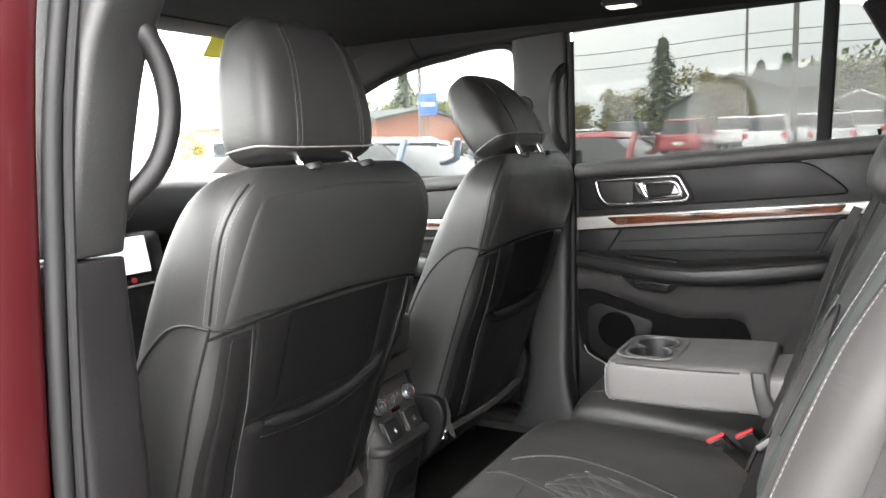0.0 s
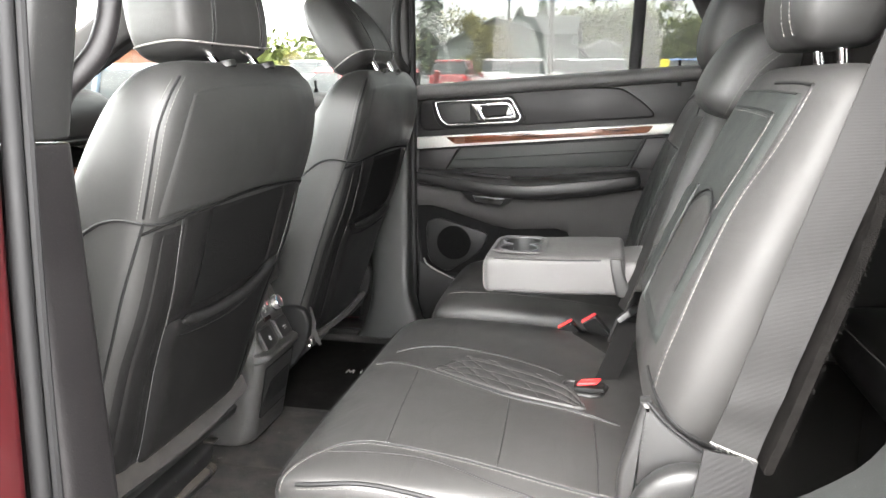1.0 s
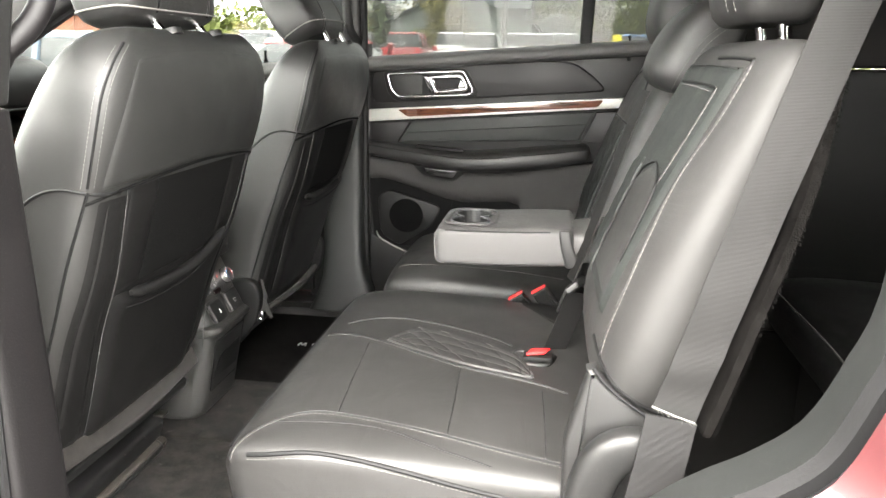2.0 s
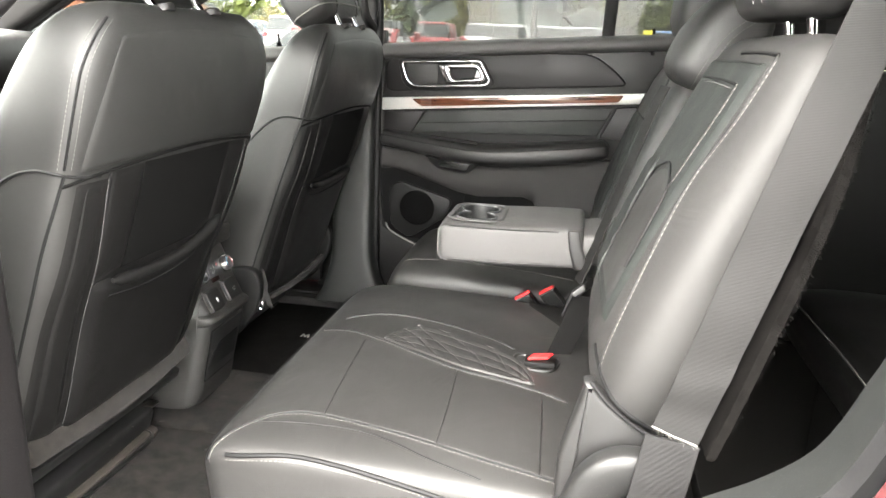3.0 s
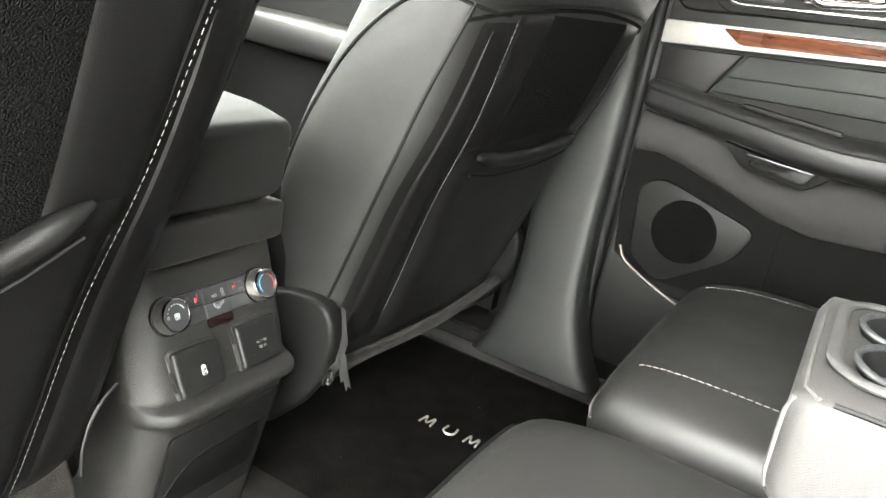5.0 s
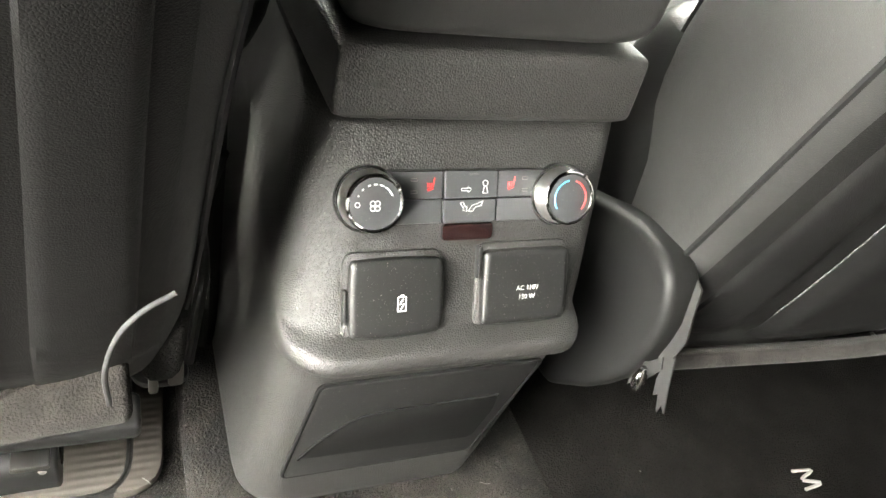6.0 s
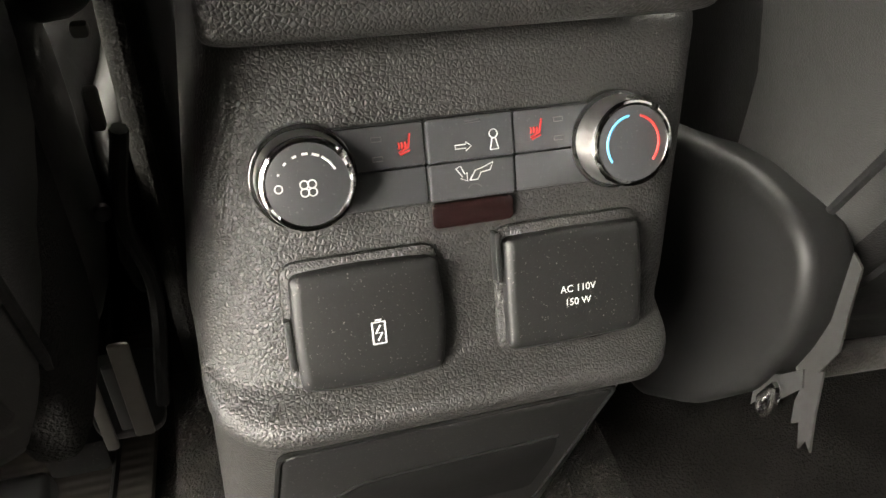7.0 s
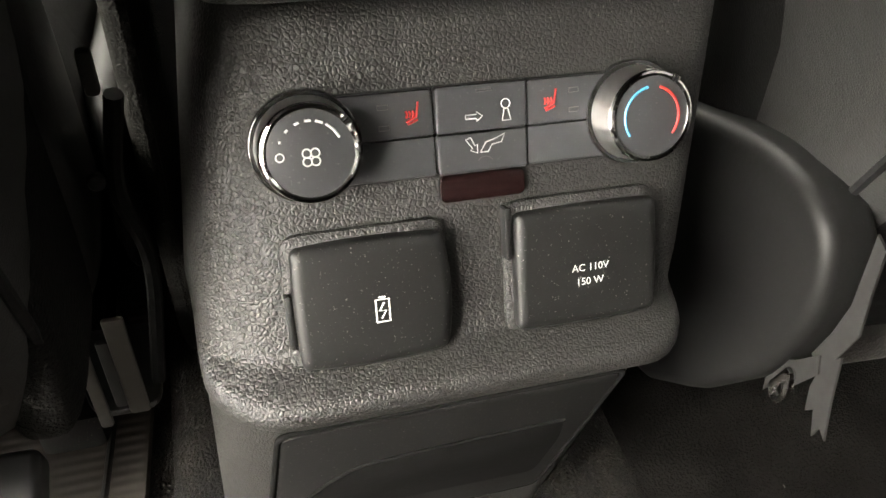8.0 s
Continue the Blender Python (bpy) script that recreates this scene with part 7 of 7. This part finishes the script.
def taper_box(lo, hi, top_in, bevel):
    """A box whose top is drawn in by (front, rear, side)."""
    bm = bmesh.new()
    (x0, y0, z0), (x1, y1, z1) = lo, hi
    f, r, s_ = top_in
    bottom = [(x0, y0, z0), (x1, y0, z0), (x1, y1, z0), (x0, y1, z0)]
    top_ = [(x0 + f, y0 + s_, z1), (x1 - r, y0 + s_, z1), (x1 - r, y1 - s_, z1), (x0 + f, y1 - s_, z1)]
    bridge(bm, [bottom, top_])
    bmesh.ops.recalc_face_normals(bm, faces=bm.faces)
    bmesh.ops.bevel(bm, geom=bm.edges[:], offset=bevel, segments=3, affect="EDGES", profile=0.5)
    return bm


def parked_car(x, y, turn, paint, tall, label):
    """A parked car, nose towards its own -x."""
    c = thing("parked_car", (0, 0, 0), label, "car", "parked cars")
    L, W = 4.7, 1.85
    H, belt = (1.72, 1.02) if tall else (1.46, 0.92)
    m = PAINTS[paint]
    side = [(-L / 2, 0.32), (-L / 2 + 0.02, 0.72), (-L / 2 + 0.25, belt - 0.12), (-0.85, belt), (L / 2 - (0.05 if tall else 0.75), belt + 0.03), (L / 2 - 0.02, belt - 0.05), (L / 2, 0.40), (L / 2 - 0.1, 0.28), (-L / 2 + 0.1, 0.26)]
    body = part("body", prism(rounded([(px, -W / 2, pz) for px, pz in side], 0.12), (0, 1, 0), W, 0.09, 3), m, c)
    x0, x1 = -0.95, (L / 2 - 0.06 if tall else L / 2 - 0.75)
    cab = part("cabin", taper_box((x0, -W / 2 + 0.07, belt - 0.02), (x1, W / 2 - 0.07, H), (0.75, 0.28 if tall else 0.75, 0.16), 0.06), CAR_GLASS, c, "dark glasshouse")
    part("roof", taper_box((x0 + 0.62, -W / 2 + 0.20, H - 0.07), (x1 - (0.20 if tall else 0.62), W / 2 - 0.20, H + 0.02), (0.08, 0.06, 0.04), 0.03), m, c)
    for sy in (-1, 1):
        for px, lean in ((0.15, 0.0), (1.15, 0.10)):
            part("pillar", tube([(px, sy * (W / 2 - 0.065), belt), (px + lean, sy * (W / 2 - 0.225), H - 0.02)], 0.045, 8), m, c)
        part("mirror", slab([(-0.72, sy * (W / 2 + 0.02), belt + 0.08, 0.06, 0.07), (-0.72, sy * (W / 2 + 0.20), belt + 0.10, 0.05, 0.06)], across=(1, 0, 0), m=4, n=12, r0=0.03, r1=0.03), m, c)
        for px in (-L / 2 + 0.88, L / 2 - 0.95):
            w = part("wheel", disc((px, sy * (W / 2 - 0.20), 0.34), (0, sy, 0), 0.34, 0.215, 28, 0.03), TYRE, c)
            part("rim", disc((px, sy * (W / 2 + 0.015), 0.34), (0, sy, 0), 0.23, 0.01, 20, 0.004), SATIN, w)
        part("tail_lamp", box((L / 2 - 0.07, sy * 0.80 - 0.11, 0.74 if tall else 0.68), (L / 2 + 0.012, sy * 0.80 + 0.11, 0.98 if tall else 0.84), 0.02), TAIL_RED, c, "red tail lamp")
        part("headlamp", box((-L / 2 - 0.012, sy * 0.70 - 0.16, 0.64), (-L / 2 + 0.10, sy * 0.70 + 0.16, 0.78), 0.03), CHROME, c, "clear headlamp")
    part("number_plate", box((L / 2 + 0.001, -0.26, 0.56), (L / 2 + 0.014, 0.26, 0.70), 0.004), WHITE_TRIM, c, "plain pale plate")
    part("grille", box((-L / 2 - 0.012, -0.5, 0.42), (-L / 2 + 0.05, 0.5, 0.62), 0.02), TYRE, c)
    c.matrix_basis = pose(x, y, 0, 0, 0, turn)
    ORG[c] = V((x, y, 0))
    return c


parked_car(-3.25, 10.2, 0, "red", False, "faded red sedan parked side-on beyond the window")
# the far rows stand on two low terraces at the end of a ramp
rise = prism([(-60, 20.0, 0.0), (-60, 29.0, 0.57), (-60, 41.2, 0.57), (-60, 41.3, 0.77), (-60, 58.0, 0.77), (-60, 58.0, 0.0)], (1, 0, 0), 110)
tagged(part("raised_lot", rise, ASPHALT), "asphalt lot stepping up behind the near cars", "pavement", kind="structure")
tall_white = "white sport utility parked in a row"
row = [(-6.8, 0, "red", True, "red sport utility parked tail-first"), (-3.1, 0, "white", True, tall_white), (-0.45, 0, "silver", True, "silver sport utility parked in a row"), (3.9, 0, "blue", True, "blue sport utility parked in a row"),
       (-9.4, 0, "dark", True, "dark sport utility parked in a row"), (-11.8, 0, "silver", False, "silver sedan parked in a row"), (-14.2, 0, "white", True, tall_white), (-16.6, 0, "blue-grey", False, "blue-grey sedan parked in a row"),
       (6.6, 0, "white", True, tall_white), (9.2, 0, "silver", True, "silver sport utility parked in a row"), (-5.4, 1, "white", True, tall_white), (-1.6, 1, "white", True, tall_white), (0.75, 1, "silver", True, "silver sport utility parked in the back row"),
       (-8.3, 1, "silver", False, "silver sedan parked in the back row")]
for x, back_row, paint, tall, label in row:
    c = parked_car(x, 38.0 + 6.4 * back_row + random.uniform(-0.3, 0.3), -90, paint, tall, label)
    c.location.z = 0.575 + 0.20 * back_row
parked_car(-5.4, 7.6, 0, "blue-grey", False, "blue-grey sedan parked side-on beyond the front window")
parked_car(-7.6, 12.4, 20, "dark", False, "dark sedan parked behind the blue-grey one")
for x in (-16.5, -19.5, -22.5):
    parked_car(x, 9.0 + random.uniform(-1, 1), 70, random.choice(["white", "silver", "white"]), True, "pale sport utility parked across the lot")


# poles, lamps and overhead cables
def pole(x, y, h, r, label):
    p = thing("utility_pole", (x, y, 0), label, "pole", "poles")
    part("shaft", tube([(x, y, 0), (x, y, h / 2), (x + 0.02, y, h)], [r, r * 0.9, r * 0.75], 14), POLE_GREY, p)
    part("cross_arm", box((x - 0.9, y - 0.05, h - 0.75), (x + 0.9, y + 0.05, h - 0.63), 0.01), POLE_GREY, p)
    for dx in (-0.8, -0.35, 0.35, 0.8):
        part("insulator", disc((x + dx, y, h - 0.63), (0, 0, 1), 0.04, 0.14, 10, 0.02), WHITE_TRIM, p)
    return p


pole(-2.4, 42.0, 11.0, 0.16, "thick weathered utility pole with a cross arm")
pole(-5.2, 46.0, 10.0, 0.09, "thin weathered pole beside the cables")
pole(-24.0, 42.0, 9.0, 0.14, "weathered utility pole near a blue sign")
pole(28.0, 42.0, 10.5, 0.2, "weathered utility pole far along the road")
sign = thing("road_sign", (-20.1, 36, 0), "blue and white sign on a grey post", "sign")
part("post", tube([(-20.1, 36, 0), (-20.1, 36, 4.0)], 0.06, 10), POLE_GREY, sign)
part("face", box((-20.6, 35.93, 3.1), (-19.5, 35.99, 4.3), 0.02), SIGN_BLUE, sign, "blue sign face")
part("bar", box((-20.45, 35.91, 3.6), (-19.65, 35.928, 3.8), 0.004), WHITE_TRIM, sign, "plain white bar")
for k, (z, sag) in enumerate(((6.5, 0.25), (5.75, 0.3))):
    cb = thing("overhead_cable", (-2.4, 42.0, z), "thin black overhead cable sagging between poles", "cable", "cables")
    pts = [(-70, 42.0, z + 0.3), (-47, 42.0, z - 0.3), (-24.0, 42.0, z + 0.1), (-13, 42.0, z - sag), (-2.4, 42.0, z + 0.15), (13, 42.0, z - sag), (28.0, 42.0, z + 0.3), (60, 42.0, z)]
    part("cable", rod(pts, 0.022, 60, 6), CABLE, cb)


# buildings
def house(name, x0, x1, y0, y1, eave, ridge, wall, label, ridge_along="y", windows=(), trim=True, peak=None):
    h = thing(name, ((x0 + x1) / 2, y0, 0), label, "building", "buildings")
    xm, ym = (x0 + x1) / 2 if peak is None else peak, (y0 + y1) / 2
    bm = bmesh.new()
    if ridge_along == "y":
        prism([(x0, y0, 0), (x1, y0, 0), (x1, y0, eave), (xm, y0, ridge - 0.05), (x0, y0, eave)], (0, 1, 0), y1 - y0, 0.0, bm=bm)
        part("wall", bm, wall, h)
        for a, b in ((x0 - 0.4, xm), (xm, x1 + 0.4)):
            za, zb = (eave - 0.2, ridge) if b == xm else (ridge, eave - 0.2)
            part("roof", prism([(a, y0 - 0.5, za), (b, y0 - 0.5, zb), (b, y0 - 0.5, zb + 0.18), (a, y0 - 0.5, za + 0.18)], (0, 1, 0), y1 - y0 + 1), ROOFING, h)
            if trim:
                part("barge_board", prism([(a, y0 - 0.56, za - 0.1), (b, y0 - 0.56, zb - 0.1), (b, y0 - 0.56, zb + 0.12), (a, y0 - 0.56, za + 0.12)], (0, 1, 0), 0.05), WHITE_TRIM, h)
    else:
        prism([(x0, y0, 0), (x0, y1, 0), (x0, y1, eave), (x0, ym, ridge - 0.05), (x0, y0, eave)], (1, 0, 0), x1 - x0, 0.0, bm=bm)
        part("wall", bm, wall, h)
        for a, b in ((y0 - 0.5, ym), (ym, y1 + 0.5)):
            za, zb = (eave - 0.2, ridge) if b == ym else (ridge, eave - 0.2)
            part("roof", prism([(x0 - 0.4, a, za), (x0 - 0.4, b, zb), (x0 - 0.4, b, zb + 0.18), (x0 - 0.4, a, za + 0.18)], (1, 0, 0), x1 - x0 + 0.8), ROOFING, h)
    for wx, wz, ww, wh in windows:
        w = part("window", box((wx - ww / 2, y0 - 0.06, wz - wh / 2), (wx + ww / 2, y0 - 0.004, wz + wh / 2), 0.01), WHITE_TRIM, h)
        part("pane", box((wx - ww / 2 + 0.08, y0 - 0.075, wz - wh / 2 + 0.08), (wx + ww / 2 - 0.08, y0 - 0.062, wz + wh / 2 - 0.08)), CAR_GLASS, w)
    for k in range(1, int(eave / 0.35)):
        part("siding_board", box((x0 - 0.012, y0 - 0.016, k * 0.35), (x1 + 0.012, y0 - 0.003, k * 0.35 + 0.03)), wall, h)
    return h


house("gabled_building", -12.9, -1.7, 62, 84, 3.9, 6.1, SIDING, "grey-green gabled building with a dark shingle roof", windows=[(-10.6, 2.6, 1.8, 0.9), (-5.4, 2.6, 2.0, 1.0)], trim=False, peak=-8.2)
house("rear_wing", -8.0, -2.5, 70, 83.5, 5.4, 7.3, SIDING, "grey-green rear wing with a shingle roof", "x", trim=False)
house("small_house", -3.3, 3.7, 86, 95, 4.2, 5.7, SIDING, "small grey house with white barge boards", windows=[(0.2, 4.2, 1.3, 1.3)])
house("brick_building", -48, -30, 46, 60, 3.6, 4.4, BRICKWORK, "low orange brick building", "x", windows=[(-45, 1.7, 1.6, 1.4), (-41, 1.7, 1.6, 1.4), (-36, 1.7, 1.6, 1.4), (-32.5, 1.7, 1.6, 1.4)])
marker = thing("warning_marker", (3.1, 35.0, 0.57), "yellow marker panel above a parked car", "sign")
part("post", tube([(3.1, 35.0, 0.56), (3.1, 35.0, 2.3)], 0.03, 8), POLE_GREY, marker)
part("panel", box((2.9, 34.95, 1.80), (3.3, 34.99, 2.28), 0.01), MARKER_YELLOW, marker)


# trees
def leaf_cloud(rng, centres, per, spread, size):
    """Small leaf cards scattered round centres, as one mesh."""
    vs, fs = [], []
    for c, k in centres:
        for _ in range(per):
            p = V(c) + V((rng.gauss(0, 1), rng.gauss(0, 1), rng.gauss(0, 0.8))) * spread * k
            n_ = V((rng.gauss(0, 1), rng.gauss(0, 1), rng.gauss(0.3, 1))).normalized()
            u_ = n_.orthogonal().normalized() * size * rng.uniform(0.6, 1.3)
            w_ = n_.cross(u_) * rng.uniform(0.5, 0.9)
            i = len(vs)
            vs += [p - u_, p + w_ * 0.9, p + u_, p - w_ * 0.9]
            fs.append((i, i + 1, i + 2, i + 3))
    bm = bmesh.new()
    me = bpy.data.meshes.new("leaf_cloud")
    me.from_pydata(vs, [], fs)
    bm.from_mesh(me)
    bpy.data.meshes.remove(me)
    return bm


def broadleaf(x, y, h, material, seed, label, per=230):
    rng = random.Random(seed)
    t = thing("tree", (x, y, 0), label, "tree", "trees")
    bm = tube([(x, y, 0), (x + 0.1, y, h * 0.3), (x, y + 0.1, h * 0.65), (x, y, h * 0.9)], [h * 0.02, h * 0.016, h * 0.009, h * 0.003], 8)
    tips = []
    for k in range(11):
        a, z = rng.uniform(0, 6.28), h * rng.uniform(0.25, 0.75)
        reach_ = h * rng.uniform(0.16, 0.32)
        e = V((x + math.cos(a) * reach_, y + math.sin(a) * reach_, z + reach_ * rng.uniform(0.5, 1.1)))
        tube([(x, y, z), V((x, y, z)).lerp(e, 0.5) + V((0, 0, 0.1)), e], [h * 0.008, h * 0.005, h * 0.002], 6, bm)
        tips.append((e, rng.uniform(0.7, 1.2)))
    tips += [(V((x, y, h * f)), 1.0) for f in (0.6, 0.78, 0.9)]
    part("trunk", bm, BARK, t)
    part("crown", leaf_cloud(rng, tips, per, h * 0.075, h * 0.026), material, t)
    return t


def conifer(x, y, h, seed, label):
    rng = random.Random(seed)
    t = thing("tree", (x, y, 0), label, "tree", "trees")
    part("trunk", tube([(x, y, 0), (x, y, h)], [h * 0.018, h * 0.003], 8), BARK, t)
    vs, fs = [], []
    for k in range(52):
        z = h * (0.08 + 0.90 * k / 52)
        for a0 in range(9):
            a = a0 * 0.698 + rng.uniform(-0.3, 0.3)
            reach_ = (h - z) * 0.36 * rng.uniform(0.6, 1.15) + 0.12
            d = V((math.cos(a), math.sin(a), -0.25))
            s_ = V((-math.sin(a), math.cos(a), 0))
            for f in (0.35, 0.65, 0.95):
                p = V((x, y, z)) + d * reach_ * f + V((0, 0, rng.uniform(-0.08, 0.08)))
                q = h * 0.022 * rng.uniform(0.7, 1.3)
                i = len(vs)
                vs += [p - s_ * q, p + d * q * 1.4 + V((0, 0, -q * 0.6)), p + s_ * q, p - d * q]
                fs.append((i, i + 1, i + 2, i + 3))
    me = bpy.data.meshes.new("needles")
    me.from_pydata([tuple(v) for v in vs], [], fs)
    bm = bmesh.new()
    bm.from_mesh(me)
    bpy.data.meshes.remove(me)
    part("crown", bm, LEAF_DARK, t)
    return t


conifer(-14.3, 66, 10.2, 1, "tall dark green spruce behind the parked cars")
conifer(-20.6, 72, 6.6, 2, "smaller dark green spruce")
conifer(-10.2, 98, 10.6, 3, "dark spruce behind the gabled building")
conifer(-7.5, 99, 11.4, 4, "dark spruce behind the rear wing")
conifer(-36.0, 60, 9.0, 5, "dark green pine near the blue sign")
for i, (x, y, h, m) in enumerate([(-18.0, 68, 5.5, LEAF_YELLOW), (-23.5, 70, 5.0, LEAF_YELLOW), (-27.0, 66, 3.6, LEAF_YELLOW), (-16.2, 74, 5.6, LEAF_YELLOW), (-8.8, 60.0, 5.4, LEAF_YELLOW), (-7.2, 60.3, 4.2, LEAF_YELLOW), (-14.6, 88, 8.3, LEAF_YELLOW), (-12.4, 90, 8.0, LEAF_YELLOW), (-3.4, 99, 9.4, LEAF_SPRING), (-1.0, 100, 9.8, LEAF_SPRING), (1.6, 102, 8.4, LEAF_SPRING),
                                  (4.2, 88, 9.0, LEAF_SPRING), (9.0, 90, 8.4, LEAF_SPRING), (14.0, 86, 8.8, LEAF_SPRING), (18.5, 84, 9.0, LEAF_SPRING), (23.0, 86, 8.6, LEAF_DARK), (28.0, 84, 9.0, LEAF_SPRING), (34.0, 86, 9.4, LEAF_SPRING), (12.0, 72, 6.5, LEAF_SPRING), (16.5, 70, 7.2, LEAF_DARK),
                                  (-33.0, 62, 5.6, LEAF_SPRING), (-40.0, 66, 6.5, LEAF_SPRING), (-46, 44, 3.4, LEAF_YELLOW), (-40, 14, 4.2, LEAF_SPRING), (-42, 6, 4.4, LEAF_YELLOW), (-44, -2, 5.0, LEAF_SPRING), (-38, 22, 4.0, LEAF_YELLOW)]):
    broadleaf(x, y, h, m, 20 + i, "young spring tree with thin yellow-green leaves" if m is LEAF_YELLOW else "leafy green tree at the edge of the lot")
rng = random.Random(9)
hedge = []
for k in range(230):
    x = -75 + k * 0.63
    y = 104 + rng.uniform(-5, 5) if x > -30 else 82 + rng.uniform(-5, 5)
    hedge.append((V((x, y, rng.uniform(1.0, 7.0) * (0.6 if x < -4 else 1.35))), 1.0))
far_wood = part("far_wood", leaf_cloud(rng, hedge, 130, 1.5, 0.5), LEAF_SPRING)
tagged(far_wood, "band of spring woodland along the horizon", "woodland", kind="stuff")
